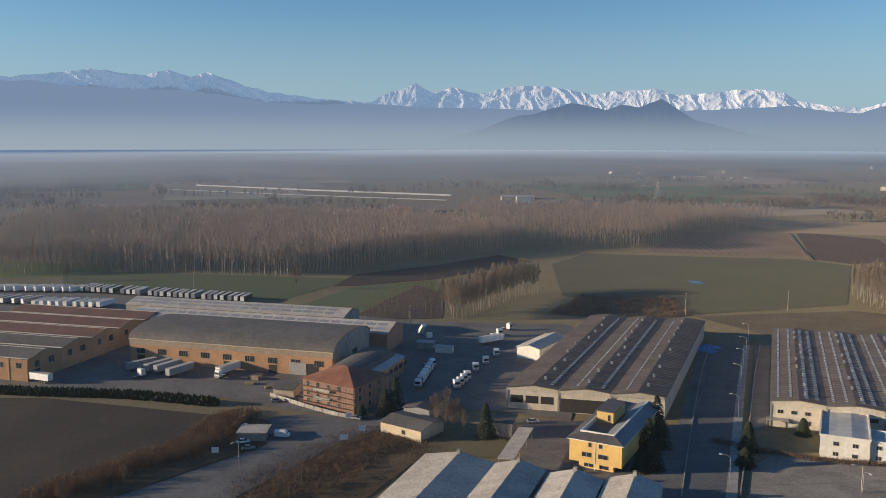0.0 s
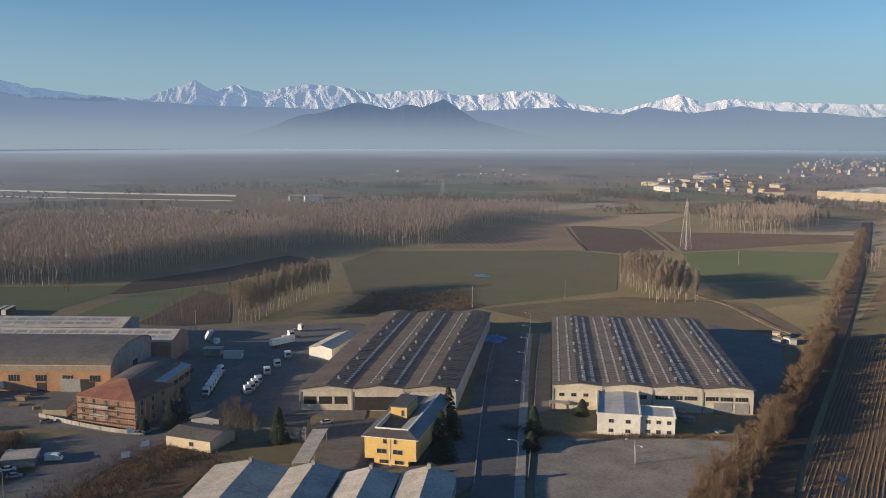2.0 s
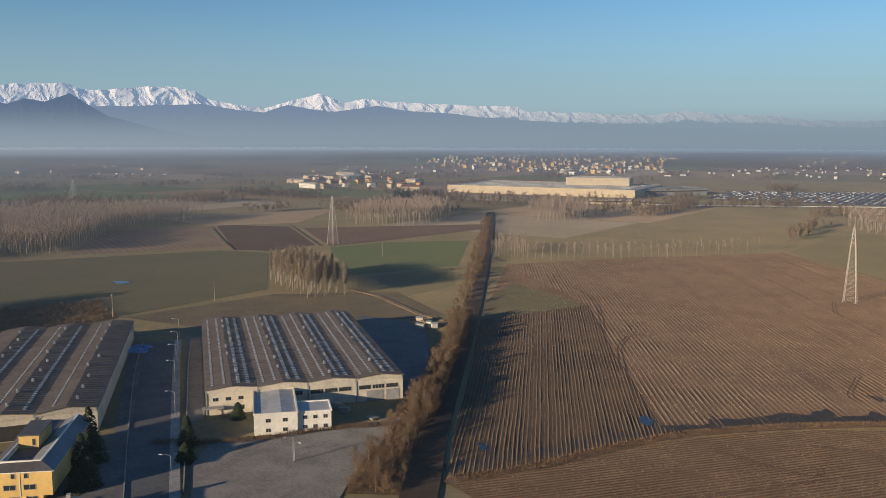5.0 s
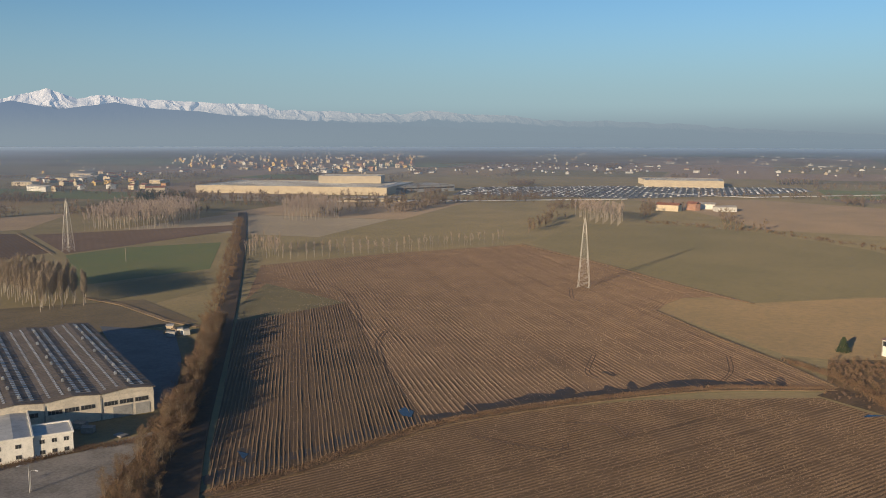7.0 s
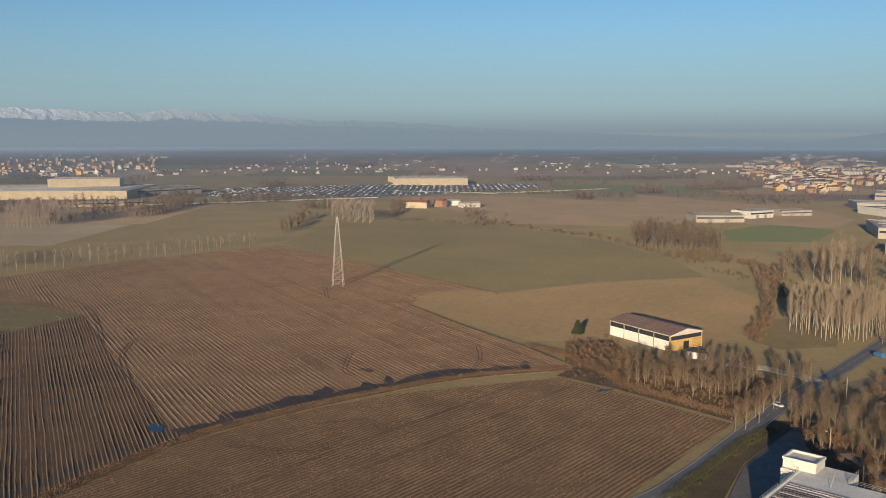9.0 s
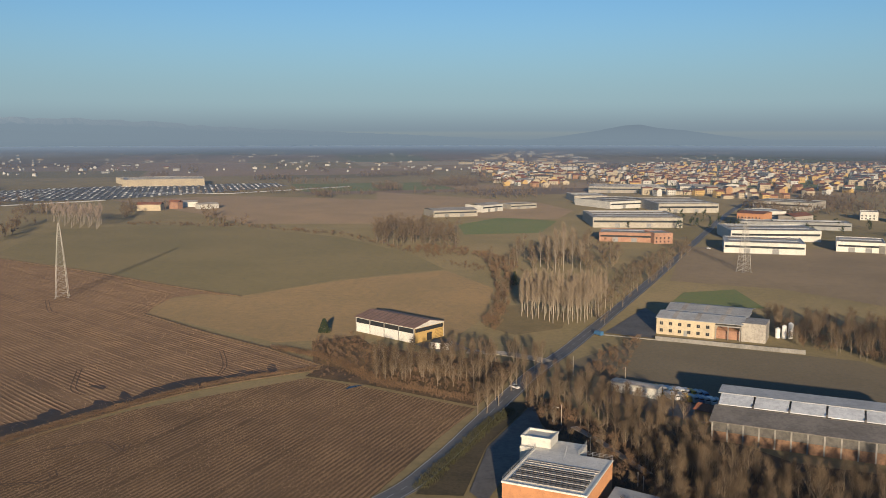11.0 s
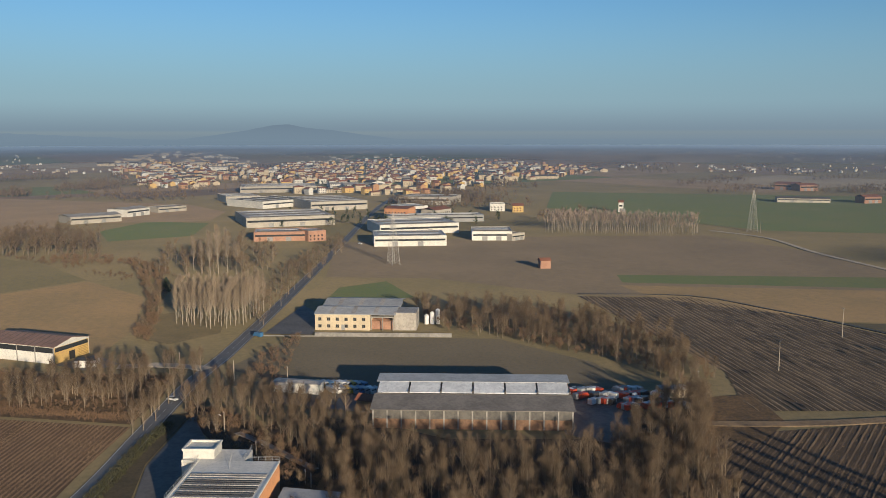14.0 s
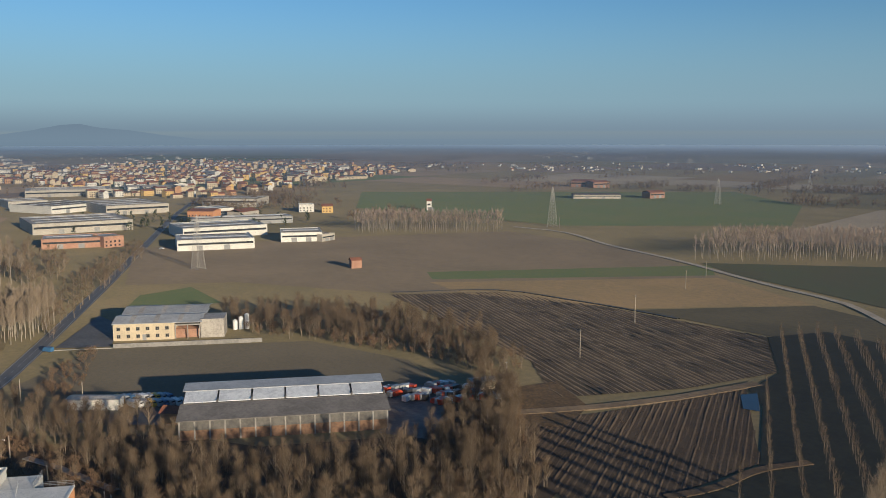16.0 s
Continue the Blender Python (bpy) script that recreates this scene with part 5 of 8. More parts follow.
wood("young_poplars", rows_in([(-53.5, 467), (-17.5, 579.8), (1.2, 552), (-0.7, 472.9)], 62, 4.0, 6.0), YOUNG, "young pale saplings in straight rows", seed=6)
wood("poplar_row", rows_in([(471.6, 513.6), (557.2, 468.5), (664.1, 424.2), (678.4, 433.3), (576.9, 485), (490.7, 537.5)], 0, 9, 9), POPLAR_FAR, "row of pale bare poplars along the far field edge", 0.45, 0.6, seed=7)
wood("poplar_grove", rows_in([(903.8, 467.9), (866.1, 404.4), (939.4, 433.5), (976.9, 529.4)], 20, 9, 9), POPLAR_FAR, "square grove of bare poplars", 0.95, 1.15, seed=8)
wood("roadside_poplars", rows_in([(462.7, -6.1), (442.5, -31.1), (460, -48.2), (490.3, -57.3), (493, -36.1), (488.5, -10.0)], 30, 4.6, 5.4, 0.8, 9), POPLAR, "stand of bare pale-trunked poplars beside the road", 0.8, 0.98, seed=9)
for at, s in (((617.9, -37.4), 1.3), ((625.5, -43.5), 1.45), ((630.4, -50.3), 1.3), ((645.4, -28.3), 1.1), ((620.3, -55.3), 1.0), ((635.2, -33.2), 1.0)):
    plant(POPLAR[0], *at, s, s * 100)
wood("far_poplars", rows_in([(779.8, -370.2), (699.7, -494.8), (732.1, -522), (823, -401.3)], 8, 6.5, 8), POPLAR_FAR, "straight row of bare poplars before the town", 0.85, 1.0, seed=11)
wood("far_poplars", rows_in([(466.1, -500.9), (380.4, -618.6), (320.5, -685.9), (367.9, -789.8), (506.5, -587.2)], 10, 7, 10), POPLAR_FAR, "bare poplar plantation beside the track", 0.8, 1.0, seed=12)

wood("wet_poplars", rows_in([(215, -264), (230, -293), (273, -342), (262, -372), (208, -354), (113.4, -231.8), (132.6, -166.4), (159.7, -168.3), (168, -204)], 128.3, 3.0, 8.0, 0.4, 13), YOUNG, "young bare poplars standing in wet ground", 0.65, 0.95, seed=15)

# unseen row of tall poplars, added to throw shadow over the stubble field
for i in range(9):
    plant(POPLAR[i % 3], 98 + i * 3.0, -135 - i * 6.5, 0.95, i * 77)

# woods near the scrap hall
WOODS = [(244.3, -37.6), (287.9, -30.0), (293.6, -47.7), (280.5, -60.9), (260.7, -61.1), (246.9, -77.5), (233.9, -114.9), (242.3, -136), (272.9, -164.3), (273.4, -189.9), (235.9, -164.5), (210.1, -149.3), (185.4, -136.8), (164.2, -101.7), (194.4, -31.3)]
for x, y in spots_in(WOODS, 210, 3, 3.0):
    k = (THIN + THIN + BROAD[:2])[int(abs(x * 91 + y * 17)) % 10]
    plant(k, x, y, 0.62 + 0.42 * ((x * 3.7) % 1), x * 53 % 360)
wood("woodland", spots_in(WOODS, 480, 6, 2.0), THIN, "dense leafless young wood of brown twigs", 0.42, 0.8, 3)
wood("woodland", spots_in(WOODS, 500, 5, 1.6), BUSH_MANY, "dense leafless undergrowth of brown twigs", 0.6, 1.2, 4)
CORNERSCRUB = [(326, -7), (307, -21), (283, -30), (249, -39), (205, -34), (216, -24), (240, -22), (262, -16), (284, -11), (308, -5)]
# same dark litter, for scrub and the shadow lying on it
area("scrub_ground", CORNERSCRUB, mat("shaded_litter", (0.075, 0.055, 0.038)), label="scrub litter beside the orange building with shade painted in", category="scrub")
wood("thicket", spots_in(CORNERSCRUB, 190, 68, 1.2), BUSH_MANY, "tangled brown scrub beside the orange building", 0.4, 1.1, 68, "scrub")
wood("woodland", spots_in(CORNERSCRUB, 22, 69, 3.0), THIN, "slim bare trees beside the orange building", 0.5, 0.8, 69)
STRIP = [(314.3, -3.8), (339, -11.0), (341.9, -27.5), (313.1, -37.6), (290.2, -64.4), (291.6, -49.2), (286.8, -29.9)]
for x, y in spots_in(STRIP, 46, 7, 3.5):
    plant(BROAD[int(abs(x * 31)) % 4], x, y, 0.65 + 0.3 * ((x * 3.7) % 1), x * 53 % 360)
BEHIND = [(445.7, -130.2), (398.6, -132.4), (379.1, -153.9), (322, -181.8), (284, -184.4), (287.7, -206), (342.3, -224.7), (402.1, -212.8), (445.1, -169.2), (466.4, -140.1)]
wood("woodland", spots_in(BEHIND, 230, 9, 3.0), THIN + BROAD, "belt of leafless trees behind the warehouse", 0.55, 1.0, 41)
wood("woodland", spots_in(BEHIND, 260, 19, 2.0), BUSH_MANY, "brown undergrowth behind the warehouse", 0.8, 1.5, 42)
FIELDSIDE = [(340.2, 55.8), (326.2, 13.0), (356.5, 6.4), (372.6, -5.8), (377.9, 27.9), (365.2, 61.4)]
for x, y in spots_in(FIELDSIDE, 70, 11, 3.0):
    plant((THIN + BROAD)[int(abs(x * 91 + y * 17)) % 8], x, y, 0.6 + 0.35 * ((x * 3.7) % 1), x * 53 % 360)
for x, y in spots_in([(297.1, 14.6), (331.9, 2.4), (362.7, -10.1), (371.1, -15.4), (331.2, -1.9), (298.1, 8.9)], 16, 12, 4):
    plant(BROAD[int(abs(x * 31)) % 4], x, y, 0.85, x * 53 % 360)
wood("far_wood", spots_in([(774.2, 113.2), (729, 35.9), (866.4, 37.9), (925.4, 133)], 110, 13, 4), FAR_TREE, "bare wood in the fields", 0.9, 1.4, 13)
wood("far_wood", spots_in([(643.4, -2.4), (594.7, -56.8), (657, -100.7), (772.9, -77.5), (760.4, -18.0)], 90, 14, 4), FAR_TREE, "bare wood beside the road", 0.7, 1.2, 14)
wood("roadside_trees", spots_in([(450.2, -51.1), (538.4, -83.7), (735.8, -162.1), (778.5, -161.8), (587.2, -74.0), (428.4, -40.1)], 90, 15, 3), FAR_TREE, "line of bare roadside trees", 0.5, 0.85, 15)
# hedge of scrub along the track
HEDGE = [(120.7, 207.6), (144.5, 227.1), (171.6, 247.2), (223.6, 303.9), (288.4, 375.3), (414.6, 517.1), (655.9, 789.6), (685.6, 812.2), (442.6, 533.7), (294.5, 370.1), (216.2, 286), (161.2, 226.1), (129.3, 195.2)]
for x, y in spots_in(HEDGE, 120, 17, 2.0):
    plant(BUSH[int(abs(x * 31)) % 3], x, y, 0.8 + 1.0 * ((x * 3.7) % 1), x * 53 % 360)
wood("hedgerow", spots_in(HEDGE, 300, 18, 1.2), BUSH_MANY, "tall dense russet hedgerow along the track", 0.5, 1.8, 18, "hedge")
wood("hedgerow", spots_in(HEDGE, 110, 19, 2.5), THIN, "slim bare trees in the hedgerow", 0.4, 0.7, 19, "hedge")
NEARHEDGE = [(165, 240), (200, 276), (236, 314), (282, 366), (290, 362), (250, 318), (213, 280), (178, 242)]
wood("hedgerow", spots_in(NEARHEDGE, 230, 20, 1.2), BUSH_MANY, "tall tangled brown hedge beside the track", 0.9, 2.0, 20, "hedge")
wood("hedgerow", spots_in(NEARHEDGE, 46, 21, 2.5), BROAD, "leafless trees in the hedge", 0.5, 0.72, 21, "hedge")
for at, s in (((173.5, 247.2), 0.75), ((129.5, 216), 0.6), ((132.2, 208.2), 0.5)):
    plant(BROAD[1], *at, s, 40)

# thickets round the barn and along the ditch
BARNSIDE = [(403.8, 92.6), (417.2, 73.3), (395.3, 62.0), (381.5, 34.0), (374.7, 13.6), (365.8, -2.9), (337.9, 1.9), (312.2, 11.8), (330.8, 41.1), (354.3, 68.7), (363, 83.7)]
area("scrub_ground", BARNSIDE, SCRUB, label="rough reddish brown scrub ground beside the barn", category="scrub")
FIELDEND = [(361, 79), (344, 83), (333, 56), (308.5, 13), (313, 11.5), (331, 41), (354.5, 68.5), (363.5, 83)]
area("scrub_ground", FIELDEND, mat("muddy_scrub", (0.120, 0.080, 0.048), (0.060, 0.043, 0.029), 1.0, coarse=7, bump=0.2), label="muddy brown rough ground beside the field", category="scrub")
wood("thicket", spots_in(FIELDEND, 60, 57, 1.2), BUSH_MANY, "low brown scrub at the field end", 0.2, 0.5, 57, "scrub")
wood("thicket", spots_in(BARNSIDE, 520, 51, 1.0), BUSH_MANY, "low russet scrub round the barn", 0.25, 0.75, 51, "scrub")
DITCH = [(715.6, 17.1), (685.2, 2.2), (589.7, -9.6), (489.6, -1.6), (425.3, 5.9), (439.6, 12.6), (516.3, 4.6), (607.5, 7.6)]
wood("thicket", spots_in(DITCH, 120, 52, 2.0), BUSH_MANY, "brown scrub along the ditch", 0.7, 1.6, 52, "scrub")
wood("thicket", spots_in(DITCH, 22, 53, 3.0), THIN, "slim bare trees along the ditch", 0.5, 0.9, 53)
POPGROUND = [(439.2, 11.3), (421.9, -3.5), (437.6, -27.9), (477.7, -34.5), (495.8, -6.2), (493.3, 8.4)]
area("scrub_ground", POPGROUND, mat("rough_turf", (0.150, 0.118, 0.066), (0.11, 0.09, 0.05), 1.6, coarse=14, bump=0.1), label="rough turf under the poplars", category="scrub")
wood("thicket", spots_in([(710.3, 70.7), (689.9, 14.9), (597.2, -20.6), (651.3, -11.9), (742.8, 27.9), (760.1, 74.8)], 130, 54, 2.0), BUSH_MANY, "brown hedge along the field path", 0.6, 1.3, 54, "hedge")
wood("thicket", spots_in([(919.9, 404.3), (899, 262.6), (819.8, 150.9), (710.5, 72.6), (600.7, 11.5), (616.8, 6.3), (736.1, 70.6), (852.8, 156.9), (934.2, 272.7), (951.9, 418.2)], 260, 55, 2.5), BUSH_MANY, "low brown hedge round the wide field", 0.5, 1.0, 55, "hedge")
wood("thicket", spots_in([(383.6, -39.3), (417.6, -64.9), (337.5, -41.5), (343.4, -27.6)], 40, 56, 2.5), BUSH_MANY, "brown scrub beside the road", 0.6, 1.2, 56, "scrub")

# tall bushes at the lower end of the hedge, rough ground behind the shed
LOWHEDGE = [(118.4, 203.6), (139.3, 225.3), (167.1, 251.1), (194.7, 272.4), (184.5, 253), (153.9, 219.1), (130, 193.5)]
for x, y in spots_in(LOWHEDGE, 16, 61, 4.5):
    plant(BROAD[int(abs(x * 31)) % 4], x, y, 0.42 + 0.28 * ((x * 3.7) % 1), x * 53 % 360)
area("scrub_ground", LOWHEDGE, SCRUB, label="rough brown ground under the hedge", category="scrub")
wood("thicket", spots_in(LOWHEDGE, 80, 62, 1.5), BUSH_MANY, "dense russet bushes beside the concrete yard", 0.6, 1.4, 62, "bushes")
FIELDEDGE = [(-113, 231), (-96, 252), (-80, 273), (-77, 297), (-68, 301), (-68, 288), (-72, 268), (-88, 246), (-104, 226)]
wood("thicket", spots_in(FIELDEDGE, 190, 64, 1.4), BUSH_MANY, "dense russet bushes along the dark field", 0.5, 1.3, 64, "bushes")
for x, y in spots_in(FIELDEDGE, 9, 65, 6.0):
    plant(BROAD[int(abs(x * 31)) % 4], x, y, 0.28 + 0.18 * ((x * 3.7) % 1), x * 53 % 360)
BANKSIDE = [(-55, 228), (-42, 250), (-30, 268), (-20, 279), (-14, 268), (-26, 240), (-36, 227)]
wood("thicket", spots_in(BANKSIDE, 150, 66, 1.6), BUSH_MANY, "low dry scrub on the bank", 0.25, 0.7, 66, "scrub")
wood("saplings", spots_in([(-52, 228), (-44, 243), (-36, 240), (-42, 227)], 26, 67, 1.2), YOUNG, "slim bare shoots on the bank", 0.5, 0.9, 67)
SHEDBACK = [(59.0, 483.7), (87.6, 541.7), (145.7, 536.7), (140.7, 480.7), (100.7, 467.6)]
area("scrub_ground", SHEDBACK, SCRUB, label="dark reddish scrub ground behind the shed", category="scrub")
wood("thicket", spots_in(SHEDBACK, 420, 63, 1.5), BUSH_MANY, "low russet scrub behind the shed", 0.3, 0.7, 63, "scrub")
for at, s_ in (((1.1, 285.5), 1.1), ((-2.8, 291.2), 0.85), ((5.0, 287.6), 0.8)):
    plant(BROAD[int(s_ * 10) % 4], *at, s_, s_ * 500)

# ---- roads, yards and small buildings near the sheds ----


def paint_line(name, line, offset, width, z, dash=0.0, gap=0.0):
    """Road paint along a line: one solid stripe, or dashes."""
    pts = [Vector((*p, 0)) for p in smooth_line(line, 3.0)]
    bm, run = bmesh.new(), 0.0
    for a, b in zip(pts, pts[1:]):
        d = (b - a)
        s = Vector((-d.y, d.x, 0)).normalized()
        run += d.length
        if dash and run % (dash + gap) > dash:
            continue
        q = [a + s * (offset - width / 2), b + s * (offset - width / 2), b + s * (offset + width / 2), a + s * (offset + width / 2)]
        bm.faces.new([bm.verts.new((p.x, p.y, z)) for p in q])
    return tagged(part(name, bm, LINE), "worn white road paint", "road marking", "", "structure")


for o in (-3.1, 3.1):
    paint_line("road_marking", MAINROAD, o, 0.22, 0.42)
paint_line("road_marking", MAINROAD, 0, 0.2, 0.42, 4.5, 4.5)
STREET = [(65.4, 214.2), (74.5, 232.7), (97.8, 297.7), (138.9, 413.2)]
ribbon("street", smooth_line([(57.5, 184.2), (73.0, 228), (94.7, 288.2), (120.8, 359.5), (140, 410.3)], 14), 15, mat("pale_street", (0.14, 0.135, 0.13), (0.10, 0.098, 0.095), 1.5, 0.8, coarse=16), 0.40, "grey concrete street between the sheds", "street")
ribbon("pavement", smooth_line([(63.5, 182.7), (79.2, 226.5), (101.2, 286.7), (127.6, 357.9), (147, 408.6)], 14), 3, CONCRETE, 0.5, "pale concrete pavement beside the street", "pavement")
for line in ([(66.4, 229.6), (86.6, 290.2), (111.4, 361.8), (131.1, 412.4)], [(82.8, 229.8), (104.8, 285.8), (132.3, 356.7), (152.9, 407.2)]):
    lw = smooth_line(line, 8)
    ribbon("kerb", lw, 0.35, CONCRETE, 0.75, "low concrete wall along the street", "kerb")
area("yard_sheds", [(28.4, 297.9), (82.3, 291.3), (122.6, 404.2), (131.9, 414.9), (69.7, 233), (53.6, 217), (22.7, 240.3)], YARD, label="worn dark yard round the yellow house", category="yard")
area("yard_side", [(103.3, 281.6), (113.3, 290.5), (158.6, 408.5), (151.5, 410.2)], YARD, label="shaded yard strip beside the shed", category="yard")
area("yard_cracked", [(83.2, 225.5), (93.3, 250.8), (105.2, 264.2), (142.6, 250.6), (168.8, 248.7), (154.3, 235.9), (131.8, 217.9), (107.6, 193.3), (75.2, 201.2)], mat("cracked_concrete", (0.225, 0.205, 0.182), (0.14, 0.128, 0.114), 0.9, 0.9, coarse=12), label="pale cracked concrete yard with weeds", category="yard")
area("yard_east", [(181.4, 269.2), (248.3, 409.6), (263.9, 367.9), (233.7, 321.9), (190.3, 266.3)], mat("bluish_yard", (0.17, 0.17, 0.172), (0.125, 0.125, 0.128), 2, 0.8, coarse=18), label="grey yard beside the shed", category="yard")
area("road_access", [(-93.5, 226.1), (-67.3, 257.7), (-57.6, 270.2), (-61.4, 298.8), (-49.8, 302.1), (-18.9, 297.8), (-16.5, 289.9), (-34.1, 272.9), (-45.1, 250.9), (-59.5, 226.2)], mat("pale_asphalt", (0.16, 0.155, 0.15), (0.115, 0.112, 0.108), 1.5, 0.8, coarse=14), label="wide pale asphalt junction before the depot", category="road")
area("verge_scrub", [(-57.9, 226.2), (-43.2, 250), (-32.0, 271.4), (-18.2, 285.8), (-4.3, 265.3), (-22.3, 226.4)], SCRUB, label="rough dry brown scrub bank", category="scrub")
area("verge_scrub", [(-116.7, 226), (-81.7, 265), (-80.4, 301.9), (-60.8, 295.7), (-57.6, 270.2), (-69.1, 257.7), (-93.5, 226.1)], SCRUB, label="dry brown scrub beside the dark field", category="scrub")
area("lawn", [(1.2, 273.1), (8.8, 281.3), (22.7, 275.9), (17.0, 259.5), (5.6, 261.4)], OLIVE, label="small rough lawn", category="lawn")
TRACK = smooth_line([(108.9, 162.8), (134.5, 190.6), (170.5, 232.5), (218, 284.5), (285.8, 358.3), (386.1, 470.3), (546.8, 652.7), (737.9, 874.1)], 14)
# broader than the track itself, so its dark soil also paints the hedge shadow
ribbon("track", TRACK, 10.5, DARKSOIL, 0.45, "dark muddy farm track with the hedge shadow painted in", "track")
ribbon("path", smooth_line([(145.2, 193), (171.6, 185.7), (207.1, 181.5), (235, 174.9), (276.1, 153.7), (325.5, 119), (356, 78.8)], 14), 2.6, mat("dry_bank", (0.16, 0.112, 0.068), (0.09, 0.064, 0.042), 1.2, coarse=9), 0.45, "dry grass bank between two fields", "bank")
ribbon("path", smooth_line([(676, 417), (606, 298.5), (555.5, 225), (515, 159)], 20), 1.6, mat("dry_bank", (0.26, 0.175, 0.095)), 0.45, "pale grass edge between fields", "bank")
ribbon("path", smooth_line([(461, 196.7), (417, 146.3), (388, 109), (361, 79.5)], 20), 1.6, mat("dry_bank", (0.26, 0.175, 0.095)), 0.45, "pale grass edge between fields", "bank")
ribbon("path", [(288.1, 486.5), (288.5, 450.4), (277.6, 392.7), (278.5, 367.6)], 3.5, PATH, 0.45, "rutted dirt track to the shed yard", "track")
ribbon("path", [(366.4, 909.8), (325.1, 777.8), (305.8, 709.7)], 3.5, PATH, 0.45, "pale dirt track between fields", "track")
ribbon("path", [(440.4, 861.7), (381.5, 693.1)], 3, PATH, 0.45, "pale dirt track between fields", "track")
ribbon("path", smooth_line([(388.2, 18.5), (385.8, 3.7), (377.6, -10.9), (370.9, -16.6)], 12), 6, mat("pale_gravel", (0.36, 0.32, 0.26), (0.26, 0.23, 0.19), 1.0, coarse=9), 0.45, "pale gravel drive to the barn", "track")
area("yard_barn", [(399.9, 43.7), (412.5, 28.0), (392.5, 17.8), (383.3, 29.0)], YARD, label="concrete apron before the barn", category="yard")
ribbon("path", smooth_line([(736.2, -536), (666.5, -546.4), (567.2, -513.8), (470.8, -493.6), (392.7, -468.8), (343.3, -455.1), (297.8, -443.1), (241, -401.3)], 20), 5, mat("pale_gravel", (0.36, 0.32, 0.26)), 0.45, "pale farm road beside a ditch", "track")
ribbon("path", smooth_line([(256.2, -145.9), (245.2, -166.7), (234.2, -195.7), (226.2, -229.5), (222.5, -269)], 14), 5, PATH, 0.45, "rutted brown track beside the stubble field", "track")
ribbon("path", smooth_line([(166, -160), (163.4, -176), (165.2, -196), (161, -214)], 5), 3.2, mat("dry_bank", (0.20, 0.138, 0.082)), 0.5, "dry grass bank beside the wet ground", "bank")
ribbon("ditch", smooth_line([(471.2, -243.3), (442.3, -303.3), (396.7, -319.4), (355.2, -329), (322.5, -333.6)], 14), 2.2, mat("wet_ditch", (0.05, 0.05, 0.045), (0.085, 0.068, 0.045), 2.0, 0.55, coarse=10), 0.4, "wet ditch round the ploughed field", "ditch")
ribbon("path", smooth_line([(288.0, -19.8), (274.6, -26.9), (260.0, -32.6), (248.2, -37.6)], 8), 2.4, CONCRETE, 0.45, "pale concrete path through the wood", "path")
area("yard_warehouse", [(428.7, -48.0), (493, -78.8), (466.2, -82.9), (427.2, -72.7), (418.4, -69.1)], mat("pale_asphalt", (0.235, 0.23, 0.225), (0.18, 0.177, 0.172), 1.5, 0.8, coarse=14), label="grey asphalt forecourt beside the warehouse", category="yard")
area("yard_scrap", [(331.8, -36.5), (321.2, -79.2), (291.2, -72.7), (295.8, -61.9), (316.6, -34.2)], YARD, label="scrapyard ground with parked vehicles", category="yard")
area("yard_scrap", [(296.5, -139.7), (285.9, -169), (254.7, -149.3), (235.6, -131.2), (250.7, -119.4)], YARD, label="scrapyard ground with piled vehicles", category="yard")
area("yard_corner", [(233, 13.5), (266.8, 8.9), (312.7, -7.4), (284.8, -9.6), (247.8, 2.6), (225.9, 9.1)], YARD, label="asphalt car park beside the orange building", category="yard")
area("verge_road", [(230.6, 28.1), (287.6, 8.9), (313.9, 0.7), (314.7, -7.5), (269.3, 8.9), (230.3, 15.0)], mat("olive_scrub", (0.080, 0.064, 0.038), (0.048, 0.041, 0.025), 1.0, coarse=8, bump=0.2), label="rough olive scrub beside the road", category="scrub")
for o in ([(234.2, 198.3), (238.7, 198.8), (236.6, 193), (231.2, 189.7), (230.3, 193)], [(173.1, 212.4), (173.6, 207.7), (169.5, 205.5)], [(216.3, -251.5), (213.9, -258), (199.5, -241.2), (204.8, -238.8)], [(172.3, 603.8), (180.9, 599), (181.3, 587.1), (172.2, 589.4)], [(333.1, 56.9), (330.4, 62.6), (325.8, 63.9)]):
    area("puddle", o, WATER, label="still puddle in a field", category="puddle", kind="structure")


def hedge_wall(name, line, width, height, material, label, cat="hedge", density=9, tuft=0.5, seed=1, slim=0.22):
    density = int(density * (1 if slim > 0.5 else 2.2))
    """A clipped or wild hedge: many small upright tufts along a line."""
    rng = random.Random(seed)
    pts = smooth_line(line, 1.0)
    verts, faces = [], []
    for x, y in pts:
        for _ in range(density):
            a, h = rng.uniform(0, math.tau), height * rng.uniform(0.55, 1.1)
            cx, cy = x + rng.uniform(-1, 1) * width / 2, y + rng.uniform(-1, 1) * width / 2
            for k in range(3):
                b = a + k * 1.05
                dx, dy = math.cos(b) * tuft * slim, math.sin(b) * tuft * slim
                i = len(verts)
                verts += [(cx - dx, cy - dy, 0.3 * h * k), (cx + dx, cy + dy, 0.3 * h * k), (cx + rng.uniform(-0.3, 0.3), cy + rng.uniform(-0.3, 0.3), h * (0.55 + 0.22 * k))]
                faces.append((i, i + 1, i + 2))
    me = bpy.data.meshes.new(name)
    me.from_pydata(verts, [], faces)
    me.materials.append(material)
    return tagged(new(name, me), label, cat, "", "stuff")


